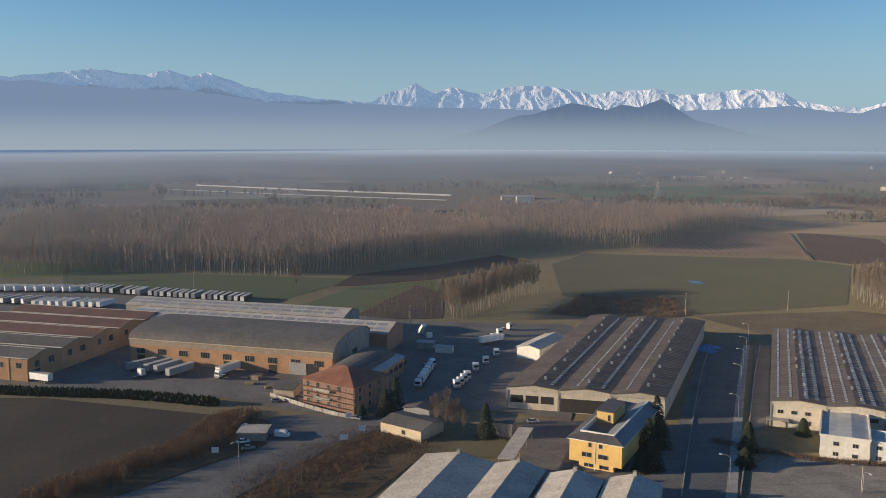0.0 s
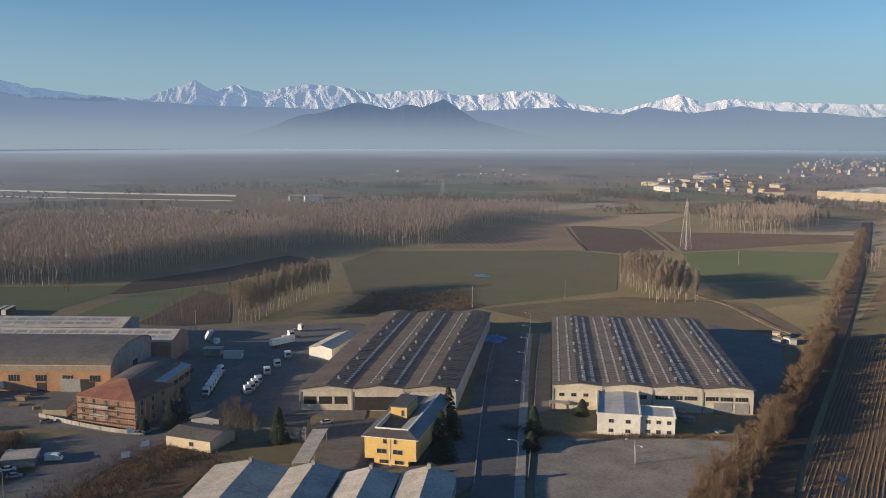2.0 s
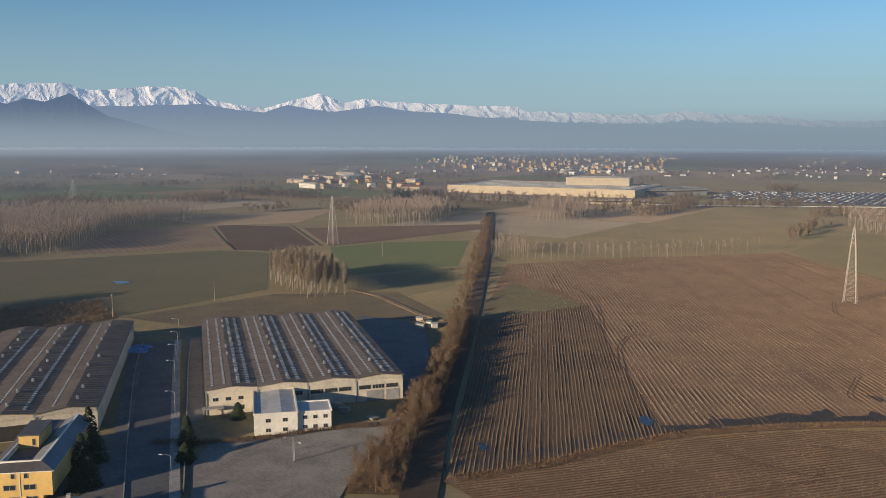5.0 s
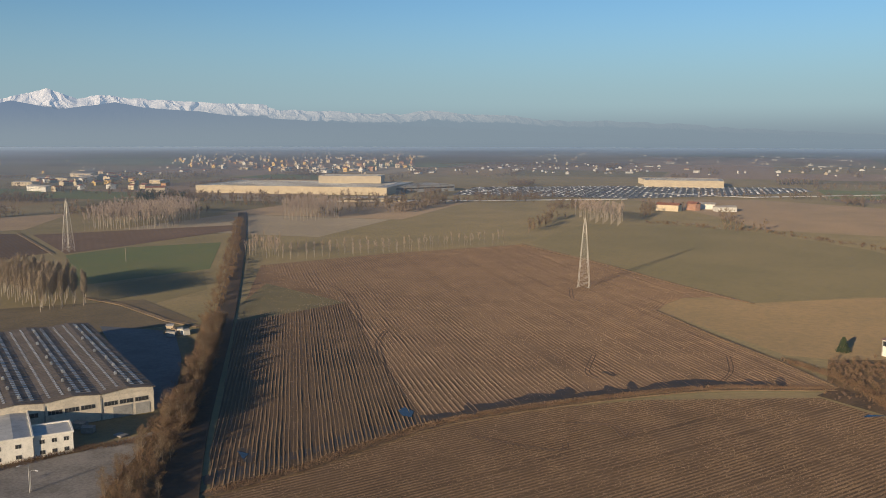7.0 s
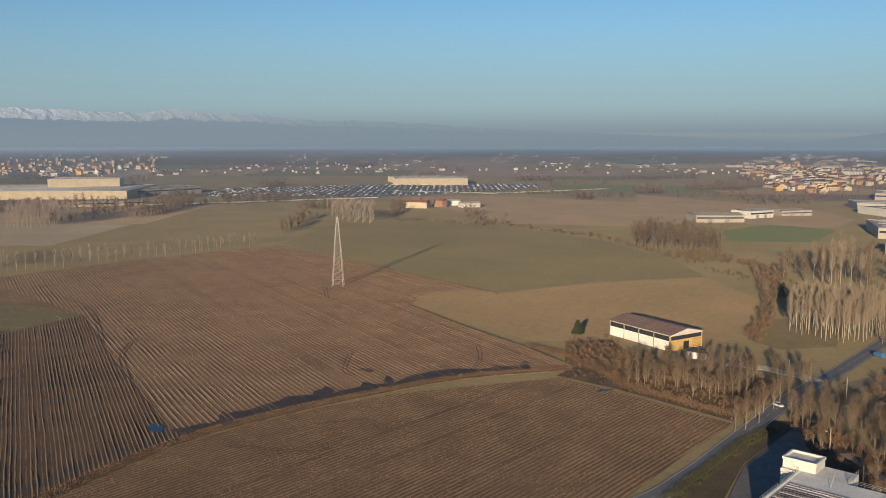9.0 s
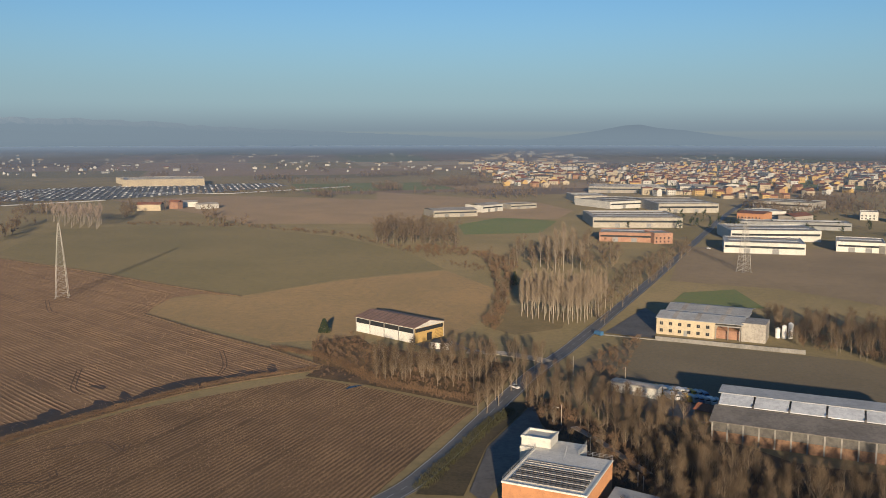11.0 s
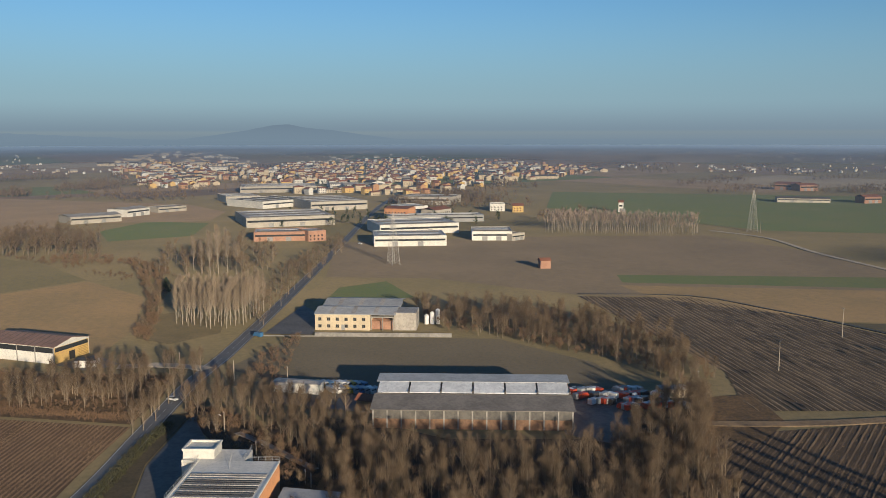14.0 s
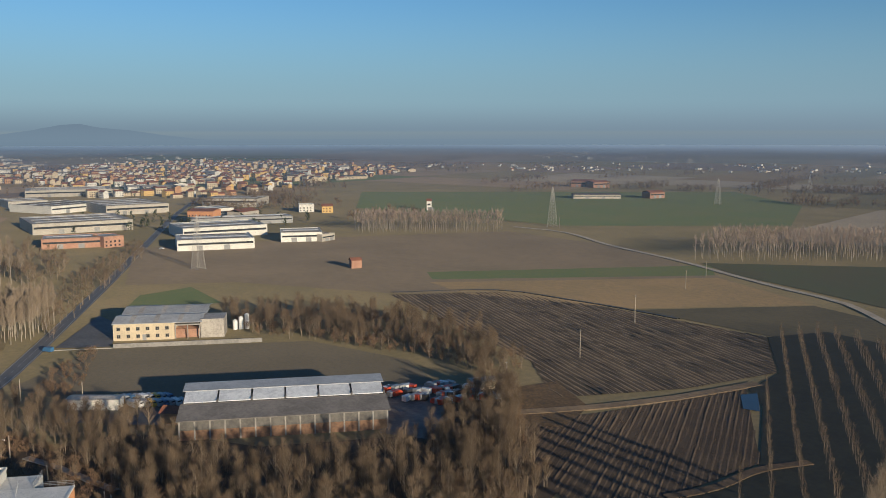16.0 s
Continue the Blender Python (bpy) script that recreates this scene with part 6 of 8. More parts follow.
hedge_wall("hedge", [(-197.5, 331.6), (-154.6, 325.8), (-120.4, 322.3), (-85.4, 313.2)], 3.0, 3.6, NEEDLE, "dense dark green clipped hedge along the yard", density=22, tuft=0.6, slim=1.0)
hedge_wall("scrub", [(149, 193), (172.5, 186.6), (208.3, 182.5), (236.4, 175.9), (277.9, 154.7), (327, 119.6), (356.3, 80.9)], 4.5, 1.3, REED, "dry reddish grass bank between the fields", "scrub", 16, 0.4, 3)
hedge_wall("scrub", [(390.4, 107.4), (372.2, 78.3), (339.9, 53.7), (330.1, 38.1), (316.1, 14.9)], 6.0, 1.6, REED, "wild brown scrub beside the field", "scrub", 14, 0.4, 4)
hedge_wall("scrub", [(-113.8, 229.7), (-98.9, 248.4), (-83.2, 270.1), (-78.8, 295.6), (-70.2, 302)], 11.0, 2.0, REED, "wild russet scrub along the dark field", "scrub", 26, 0.5, 5)
hedge_wall("scrub", [(-52.5, 230), (-38.9, 255.5), (-19.6, 278.4), (-8.0, 270.4)], 24.0, 1.1, REED, "dry scrub on the bank", "scrub", 34, 0.5, 6)
hedge_wall("scrub", [(89.9, 274.4), (116.1, 258.3), (143.2, 252.4), (163.5, 242.4)], 4.0, 1.6, REED, "brown weeds before the office", "scrub", 12, 0.35, 7)
hedge_wall("scrub", [(235.8, 27.1), (267.9, 15.8), (287.6, 8.9), (304.2, 1.0)], 5.0, 1.5, mat("olive_bush", (0.09, 0.085, 0.04), (0.05, 0.05, 0.026), 0.6, coarse=5), "olive green scrub beside the road", "scrub", 16, 0.4, 8)


def conifer(at, h, r, seed):
    """A dark conifer: trunk and tiers of drooping needle sprays."""
    rng = random.Random(seed)
    m = thing("conifer", pose(*at, 0), "dark green conifer with ragged drooping branches", "tree", "conifers")
    part("trunk", rod(bmesh.new(), (0, 0, -0.2), (0, 0, h * 0.95), 0.25, 0.04, 6), BARK, m)
    verts, faces = [], []
    for _ in range(1500):
        f = rng.random() ** 1.3
        a = rng.uniform(0, math.tau)
        d = r * (1 - f) ** 0.8 * rng.uniform(0.25, 1.05) + 0.15
        c = Vector((math.cos(a) * d, math.sin(a) * d, h * (0.08 + 0.92 * f) - d * 0.2))
        out = Vector((math.cos(a), math.sin(a), -0.45)) * rng.uniform(0.5, 0.9)
        side = Vector((-math.sin(a), math.cos(a), rng.uniform(-0.4, 0.4))) * rng.uniform(0.18, 0.35)
        i = len(verts)
        verts += [tuple(c - side), tuple(c + side), tuple(c + out)]
        faces.append((i, i + 1, i + 2))
    me = bpy.data.meshes.new("crown")
    me.from_pydata(verts, [], faces)
    me.materials.append(NEEDLE)
    part("crown", me, NEEDLE, m)
    return m


for k, (at, h, r) in enumerate((((14.4, 278.6), 12, 3.4), ((-17.4, 306.9), 13, 4.2), ((-20.8, 302.3), 10, 3.5), ((72.0, 281.1), 14, 4.2), ((64.9, 263), 12, 4.0), ((70.4, 269.8), 11, 4.0), ((63.6, 250.6), 9, 3.6), ((59.7, 249.1), 7, 3.2), ((97.6, 266), 10, 3.2), ((121.8, 281.7), 6, 2.6), ((92.4, 253.6), 6, 3.5), ((566.5, -7.0), 9, 3), ((423.7, 90.6), 7, 3), ((-29.1, 299), 5, 2))):
    conifer(at, h, r, k)
for at, s in (((3.1, 284.2), 0.85), ((-1.7, 287), 0.8), ((6.9, 282.5), 0.7), ((-97.4, 566.2), 1.2), ((-262.7, 596.7), 0.9)):
    plant(BROAD[int(s * 100) % 4], *at, s, s * 700)

# sheds in front, seen from above
ALONG, ACROSS = Vector((0.345, 0.939)), Vector((0.939, -0.345))
for i, (rx, ry, w, mt, lbl) in enumerate(((*(5.2, 246.2), 22, PALEROOF, "low shed with stained pale sheet roof"), (*(22.3, 239.9), 15, PALEROOF, "low shed with pale patched gable roof"), (*(37.5, 232.7), 15, PALEROOF, "low shed with pale gable roof"), (*(53.4, 229.4), 15, PALEROOF, "low shed with pale gable roof"))):
    back = Vector((rx, ry))
    a = back - ALONG * 62 - ACROSS * w / 2
    b = back - ALONG * 62 + ACROSS * w / 2
    sh = plain_shed("front_shed", tuple(a), tuple(b), 62, 5.0, 2.1, lbl, CONCRETE, mt, "shed", "across", "stained pale corrugated sheets", "front sheds", 0.25)
    for k in range(12):
        y = 4 + k * 4.8
        for s in (-1,):
            x0 = w / 2 + s * 0.3
            x1 = w / 2 + s * (w / 2 - 0.1)
            zt, zb = 7.1 - 0.3 * 4.2 / w, 5.0 + 0.1 * 4.2 / w
            bm = bmesh.new()
            vs = box(bm, min(x0, x1), y, 0, max(x0, x1), y + 0.22, 0.04)
            for v_ in vs:
                v_.co.z += 5.0 + 0.16 + 2.1 * (1 - abs(v_.co.x - w / 2) / (w / 2))
            part("roof_lap", bm, mt, sh)
    part("flue", boxes((w / 2 - 0.5, 60.2, 6.5, w / 2 + 0.5, 61.4, 8.4)), CONCRETE, sh)
# long canopy roof beside the lane
can = thing("canopy", front((16.3, 249.1), (20.8, 247.7)), "long narrow pale canopy roof on posts", "canopy")
part("roof", sheet([(0, 4.0), (5.2, 4.4)], 0, 30, 0.15), PALEROOF, can)
for y in (0.5, 10, 20, 29):
    for x in (0.3, 4.8):
        part("post", rod(bmesh.new(), (x, y, -0.1), (x, y, 4.0), 0.1, n=6), METAL, can)
low1 = plain_shed("outbuilding", (-21.1, 284), (-7.2, 274.1), 13, 3.8, 1.2, "low cream outbuilding with dark sheet roof", CREAM, FIBRE2, "outbuilding")
window(low1, 9.0, 1.2, 1.6, 1.5)
plain_shed("outbuilding", (-13.9, 297.8), (-4.7, 294.2), 20, 4.4, 0.8, "open lean-to with dark sheet roof", GREYPANEL, FIBRE2, "outbuilding", "across")
plain_shed("outbuilding", (16.8, 280.3), (22.9, 278.6), 9, 5.0, 0.4, "grey two-storey service hut", CONCRETE, FIBRE2, "outbuilding")
g1 = plain_shed("rear_workshop", (33.8, 384.8), (43.4, 378.8), 30, 5.5, 1.4, "white workshop with pale patched roof", WHITE, PALEROOF, "workshop", "across")
plain_shed("site_office", (-3.7, 393.9), (4.2, 391.9), 4, 3.0, 0.1, "small white site cabin", WHITE, GREYROOF, "cabin")
plain_shed("site_office", (-12.4, 401.5), (-5.1, 399.4), 5, 3.4, 0.1, "small grey site cabin", CONCRETE, GREYROOF, "cabin")
plain_shed("gatehouse", (-65.4, 323.3), (-57.3, 321.9), 8, 3.6, 0.9, "small gatehouse with dark roof", CREAM, FIBRE2, "gatehouse")
plain_shed("hut", (-67.4, 274.4), (-58.4, 274.4), 8, 3.0, 0.2, "low grey hut with pale roof", CONCRETE, PALEROOF, "hut")
hut = plain_shed("brick_hut", (569.6, -265.4), (568.1, -272.8), 7, 6.0, 1.6, "small square brick hut with tiled roof in a field", REDBRICK, TILE, "hut")
plain_shed("scrap_office", (297.9, -61.8), (293.8, -66.6), 6, 4.2, 1.4, "small brick office with red tiled roof", BRICKW, TILE, "office")
plain_shed("yard_store", (329.7, -37.8), (320.1, -53.1), 5, 4.2, 0.3, "long low white store", WHITE, PALEROOF, "store")
plain_shed("yard_store", (273.7, -171.1), (270.3, -182.5), 5, 3.5, 0.3, "low pale field shelter", CREAM, PALEROOF, "store")
for a, b, dp, h, wm in (((262.3, 372.8), (265, 370.5), 5, 2.6, CREAM), ((254.5, 361.8), (256.8, 358.1), 3.5, 2.3, GREYPANEL), ((260.8, 361.6), (262.7, 359.9), 3.5, 2.8, WHITE), ((261.6, 357.4), (264.6, 356.5), 4, 2.4, WHITE)):
    plain_shed("farm_cabin", a, b, dp, h, 0.25, "small pale cabin among clutter", wm, PALEROOF, "cabin", over=0.2)
shed_ = plain_shed("barn_annex", (392.2, 35.4), (390.1, 27.1), 6, 3.2, 0.2, "low white store with dark flat roof", WHITE, FIBRE2, "store", over=0.2)
wl_ = thing("boundary_wall", front((426.2, -45.1), (398.4, -115.1)), "long low cream boundary wall", "wall")
part("wall", boxes((span((426.2, -45.1), (416.4, -70.6)), -1.0, 0, span((426.2, -45.1), (392.3, -132.2)), -0.6, 2.0)), CONCRETE, wl_)
part("kerb_wall", boxes((0, -1.0, 0, span((426.2, -45.1), (416.4, -70.6)), -0.6, 0.4)), CONCRETE, wl_)
for i in range(3):
    m = thing("silo", pose(*(Vector((423.2, -129.7)) + Vector((-0.4, -2.9)) * i), 0), "white upright storage silo", "silo", "silos")
    part("body", rod(bmesh.new(), (0, 0, 0), (0, 0, 4.6 + 1.3 * i), 1.15, n=14), PAINT["white"], m)
    part("cap", rod(bmesh.new(), (0, 0, 4.6 + 1.3 * i), (0, 0, 5.2 + 1.3 * i), 1.15, 0.3, 14), PAINT["white"], m)
fence_line = smooth_line([(-67.0, 324.8), (-51.2, 310.7), (-37.3, 300.2), (-28.8, 295.9)], 4)
fe = thing("boundary_wall", pose(0, 0, 0), "pale concrete panel wall round the brick house", "wall")
for a, b in zip(fence_line, fence_line[1:]):
    bm = boxes((0.1, -0.1, 0.0, span(a, b) - 0.1, 0.1, 1.7))
    o = part("panel", bm, CONCRETE, fe)
    o.matrix_local = front(a, b)
# signs beside the junction
for at, w in (((-33.7, 273.5), 2.6), ((-28.7, 282.3), 2.6), ((-72.7, 261.5), 2.2), ((-34.5, 296.5), 2.0)):
    m = thing("road_sign", pose(*at, 0, 0, 0, 10), "white rectangular board on two posts", "sign", "boards")
    part("board", boxes((0, -0.06, 1.0, w, 0.0, 2.8)), PAINT["white"], m)
    for x in (0.3, w - 0.4):
        part("post", boxes((x, 0.004, -0.1, x + 0.1, 0.1, 2.7)), METAL, m)

# blue tarpaulins heaped beside the shed
rng = random.Random(8)
for k, at in enumerate(((123.2, 400.3), (125.4, 396.1), (129.2, 402.6), (126.6, 405.8))):
    m = thing("tarpaulin_heap", pose(*at, 0.3, 0, 0, k * 50), "crumpled blue tarpaulin heaped on the ground", "tarpaulin", "blue heaps")
    bm = bmesh.new()
    bmesh.ops.create_grid(bm, x_segments=9, y_segments=9, size=3.0)
    for v_ in bm.verts:
        r_ = max(0.0, 1 - v_.co.xy.length / 3.6)
        v_.co.z = 0.05 + r_ * 2.2 * (0.55 + 0.9 * noise.noise((v_.co.x * 0.8 + k, v_.co.y * 0.8, k)))
        v_.co.x += rng.uniform(-0.25, 0.25)
    part("sheet", bm, mat("blue_tarpaulin", (0.10, 0.26, 0.55), (0.07, 0.18, 0.40), 0.6, 0.5, coarse=3), m)
# tipper lorry with its bed raised
m = thing("tipper_lorry", pose(*(-7.7, 422.7), 0.3, 0, 0, 35), "tipper lorry with its pale bed raised", "lorry")
part("bed", (lambda b: (bmesh.ops.rotate(b, verts=b.verts, cent=(0, 6.5, 1.2), matrix=Matrix.Rotation(radians(-48), 3, "X")), b)[1])(boxes((-1.25, 0.5, 1.2, 1.25, 6.5, 2.7))), PAINT["white"], m)
part("chassis", boxes((-0.5, -1.5, 0.6, 0.5, 6.6, 1.1)), PAINT["black"], m)
part("cab", boxes((-1.2, -2.6, 0.8, 1.2, -0.6, 3.2)), PAINT["white"], m)
# loose pallets and stacks in the depot yard
for k, (at, w, d, h) in enumerate((((-80.6, 348.5), 5, 2.5, 1.6), ((-80.6, 340.2), 4, 2, 1.2), ((-78.5, 352), 3, 2, 1.4), ((-70.6, 333.9), 2.4, 1.6, 1.0), ((263.9, 367.9), 3, 2, 1.5), ((262.1, 360.5), 4, 2.4, 2.2), ((259.7, 366.1), 2.4, 2.4, 1.8), ((161.1, 251.7), 4, 3, 0.6), ((157.7, 269.7), 5, 3, 2.2), ((157.4, 264.6), 4, 3, 2.0))):
    m = thing("crate_stack", pose(*at, 0.25, 0, 0, -25 + k * 17), "stack of pale wooden crates on the ground", "crates", "stacks")
    for j in range(max(1, int(h / 0.5))):
        part("crate", boxes((0.05 * (j % 2), 0, j * 0.5, w, d - 0.06 * (j % 3), j * 0.5 + 0.45)), mat("weathered_wood", (0.34, 0.25, 0.15), (0.24, 0.18, 0.12), 0.6, 0.9) if k < 7 else CONCRETE, m)

# ---- vehicles ----


def wheel(parent, x, y, r, w=0.3):
    o = part("wheel", rod(bmesh.new(), (x, y, r), (x + w, y, r), r, n=10), RUBBER, parent)
    part("rim", rod(bmesh.new(), (x - 0.01, y, r), (x + w + 0.01, y, r), r * 0.5, n=8), METAL, o)


def shell(outline, x0, x1, taper=0.0):
    """A vehicle body: a side outline of (y, z) drawn across its width."""
    bm = bmesh.new()
    a = [bm.verts.new((x0 + taper * max(0, z - 1.0), y, z)) for y, z in outline]
    b = [bm.verts.new((x1 - taper * max(0, z - 1.0), y, z)) for y, z in outline]
    n = len(outline)
    bm.faces.new(a)
    bm.faces.new(b[::-1])
    for i in range(n):
        bm.faces.new((a[(i + 1) % n], a[i], b[i], b[(i + 1) % n]))
    bmesh.ops.bevel(bm, geom=list(bm.edges), offset=0.05, segments=1, affect="EDGES")
    return bm


def tractor(paint="white"):
    m = thing("truck_tractor", Matrix(), "white lorry tractor unit with high cab", "truck", "parked lorry tractors")
    part("cab", shell([(0, 0.9), (0, 2.3), (0.25, 3.6), (1.0, 3.9), (2.2, 3.8), (2.25, 0.9)], -1.25, 1.25), PAINT[paint], m)
    part("windscreen", boxes((-1.1, -0.08, 2.0, 1.1, -0.01, 3.0)), GLASS, m)
    part("grille", boxes((-1.0, -0.06, 0.6, 1.0, -0.01, 1.6)), PAINT["grey"], m)
    part("chassis", boxes((-0.5, 0.5, 0.6, 0.5, 6.0, 1.0)), PAINT["black"], m)
    part("fifth_wheel", boxes((-0.6, 4.0, 1.0, 0.6, 5.2, 1.2)), METAL, m)
    for y in (1.2, 4.6):
        for x in (-1.25, 0.95):
            wheel(m, x, y, 0.52)
    return m


def trailer(paint="white", side_tone="white"):
    m = thing("semi_trailer", Matrix(), f"parked box semi-trailer with pale roof and {side_tone} sides", "trailer", "parked trailers")
    # grey or black body colour paints the shade on a trailer's sides
    part("body", boxes((-1.27, 0, 1.15, 1.27, 13.6, 3.9)), PAINT[side_tone], m)
    part("roof", boxes((-1.29, -0.02, 3.9, 1.29, 13.62, 4.0)), mat("dusty_roof", (0.50, 0.48, 0.44), (0.36, 0.35, 0.33), 1.2, 0.6, coarse=4), m, "dusty pale roof")
    part("door", boxes((-1.2, -0.05, 1.2, -0.02, -0.004, 3.85)), PAINT[paint], m)
    part("door", boxes((0.02, -0.05, 1.2, 1.2, -0.004, 3.85)), PAINT[paint], m)
    part("chassis", boxes((-0.5, 0.3, 0.8, 0.5, 13.0, 1.15)), PAINT["black"], m)
    for y in (2.0, 3.3, 4.6):
        for x in (-1.25, 0.95):
            wheel(m, x, y, 0.5)
    for x in (-0.6, 0.5):
        part("landing_leg", boxes((x, 10.5, 0, x + 0.12, 10.62, 0.8)), METAL, m)
    return m


def car(paint, name="car", label="", van=False):
    m = thing(name, Matrix(), label or f"{paint} car parked on asphalt", "van" if van else "car", "parked cars")
    if van:
        part("body", shell([(0, 0.4), (0, 1.2), (0.7, 1.9), (1.1, 2.3), (5.0, 2.35), (5.05, 0.4)], -0.98, 0.98), PAINT[paint], m)
        part("windscreen", boxes((-0.85, 0.35, 1.35, 0.85, 0.55, 1.95)), GLASS, m)
    else:
        part("body", shell([(0, 0.35), (0.05, 0.75), (1.1, 0.95), (3.9, 0.98), (4.35, 0.85), (4.4, 0.35)], -0.88, 0.88), PAINT[paint], m)
        part("cabin", shell([(1.0, 0.93), (1.7, 1.42), (3.2, 1.45), (4.0, 0.95)], -0.78, 0.78), GLASS, m)
        part("roof", boxes((-0.66, 1.75, 1.44, 0.66, 3.2, 1.49)), PAINT[paint], m)
    for y in (0.85, 3.5 if not van else 4.0):
        for x in (-0.9, 0.7):
            wheel(m, x, y, 0.32, 0.2)
    return m


def place_all(base, spots):
    """Sets the first of a kind and copies it to the other places: x, y, heading, scale of no account."""
    (x, y, a), *rest = spots
    for p in rest:
        copy_thing(base, pose(p[0], p[1], 0.3, 0, 0, p[2]))
    base.matrix_world = pose(x, y, 0.3, 0, 0, a)


place_all(tractor(), [(*(5.9, 333.6), 20), (*(7.5, 337.6), 20), (*(9.0, 342.4), 20), (*(10.5, 346.6), 20), (*(14.3, 359.6), 10), (*(19.2, 370.8), 15), (*(24.7, 384.7), 15),
                      (*(-10.1, 334.3), -15), (*(-9.1, 339.9), -15), (*(-8.3, 344.8), -15), (*(-7.5, 349.8), -15), (*(-6.7, 355), -15), (*(-5.8, 359.5), -15), (*(-3.7, 366.9), 60), (*(25.6, 415.7), 25), (*(29.1, 426.7), 25), (*(35.6, 441), 60)])


def line_up(a, b, count, heading, jitter, seed):
    """Places in a row from a to b, with small gaps now and then."""
    rng = random.Random(seed)
    return [(*Vector(a).lerp(Vector(b), (i + 0.25 * ((i // 5) % 2)) / count), heading + rng.uniform(-jitter, jitter)) for i in range(count)]


row = line_up((-233.4, 550), (-118.7, 514.3), 28, -8, 3, 1)
# dark sides here stand in for shade between the parked trailers
place_all(trailer("white", "black"), [r for i, r in enumerate(row) if i % 3 != 1 and i not in (6, 11, 20)])
place_all(trailer("grey", "grey"), [r for i, r in enumerate(row) if i % 3 == 1])
place_all(trailer(), line_up((-241.4, 500.9), (-197.9, 496.1), 9, -15, 4, 2))
place_all(trailer("white", "grey"), line_up((-287.9, 512.8), (-246.5, 506), 7, -24, 4, 3))
place_all(trailer(), line_up((-301.8, 551.4), (-234.4, 547.9), 11, -40, 8, 4))
place_all(trailer("grey", "grey"), [(*(-114.3, 349.2), -30), (*(-121, 354.3), -30), (*(-125.8, 356), -30), (*(-134.5, 358.7), -40)])
place_all(trailer(), [(*(-94.1, 351.9), -28), (*(-159.4, 341.4), 68), (*(18.0, 408.6), -55)])
place_all(tractor(), [(*(-93.5, 347.6), -28), (*(-125.1, 351.7), 150)])
place_all(car("white"), [(*(-63.1, 272.8), 100), (*(-58.1, 333.2), 80), (*(-14.1, 303.6), 60), (*(33.9, 293.5), 95), (*(329.9, -2.7), -50), (*(749.6, -177.9), -60)])
place_all(car("grey"), [(*(-60.1, 266.6), 95), (*(-28.8, 295.9), 70), (*(-60.8, 317.6), 100)])
place_all(car("blue"), [(*(-57.7, 279.9), 80), (*(-27.0, 297.8), 80), (*(-59.7, 323.4), 75)])
place_all(car("white", "camper_van", "white parked camper van", True), [(*(-51.2, 277.7), 80), (*(-63.8, 282.1), 60)])
place_all(car("blue", "lorry", "small blue lorry on the road", True), [(*(424.7, -42.8), 125)])

# scrapyard vehicles
rng = random.Random(5)
cols = ["red", "white", "grey", "grey", "white", "red", "black", "red", "grey", "black"]
for c in sorted(set(cols)):
    spots = []
    for i in range(52):
        if cols[i % 10] != c:
            continue
        f, r_ = (i * 0.618) % 1, i % 4
        a, b = Vector((291.5, -140.7)), Vector((285, -167.2))
        p = a.lerp(b, f) + Vector((-1.0, -0.35)) * (r_ * 7.5)
        spots.append((p.x, p.y, rng.choice((20, 110, 20)) + rng.uniform(-9, 9)))
    if spots:
        place_all(car(c, "scrap_van", f"{c} scrapped van in a crowded yard", True), spots)
for c in ("yellow", "grey", "white", "blue"):
    spots = []
    for i in range(18):
        if ("yellow", "grey", "blue", "grey", "white", "grey")[i % 6] == c:
            p = Vector((328.1, -55.8)).lerp(Vector((320.5, -73.5)), (i % 9) / 9 + 0.02) + Vector((-1.0, -0.3)) * (9 * (i // 9))
            spots.append((p.x, p.y, -70 + rng.uniform(-6, 6)))
    if spots:
        place_all(car(c, "scrap_van", f"{c} scrapped van parked in a row", True), spots)


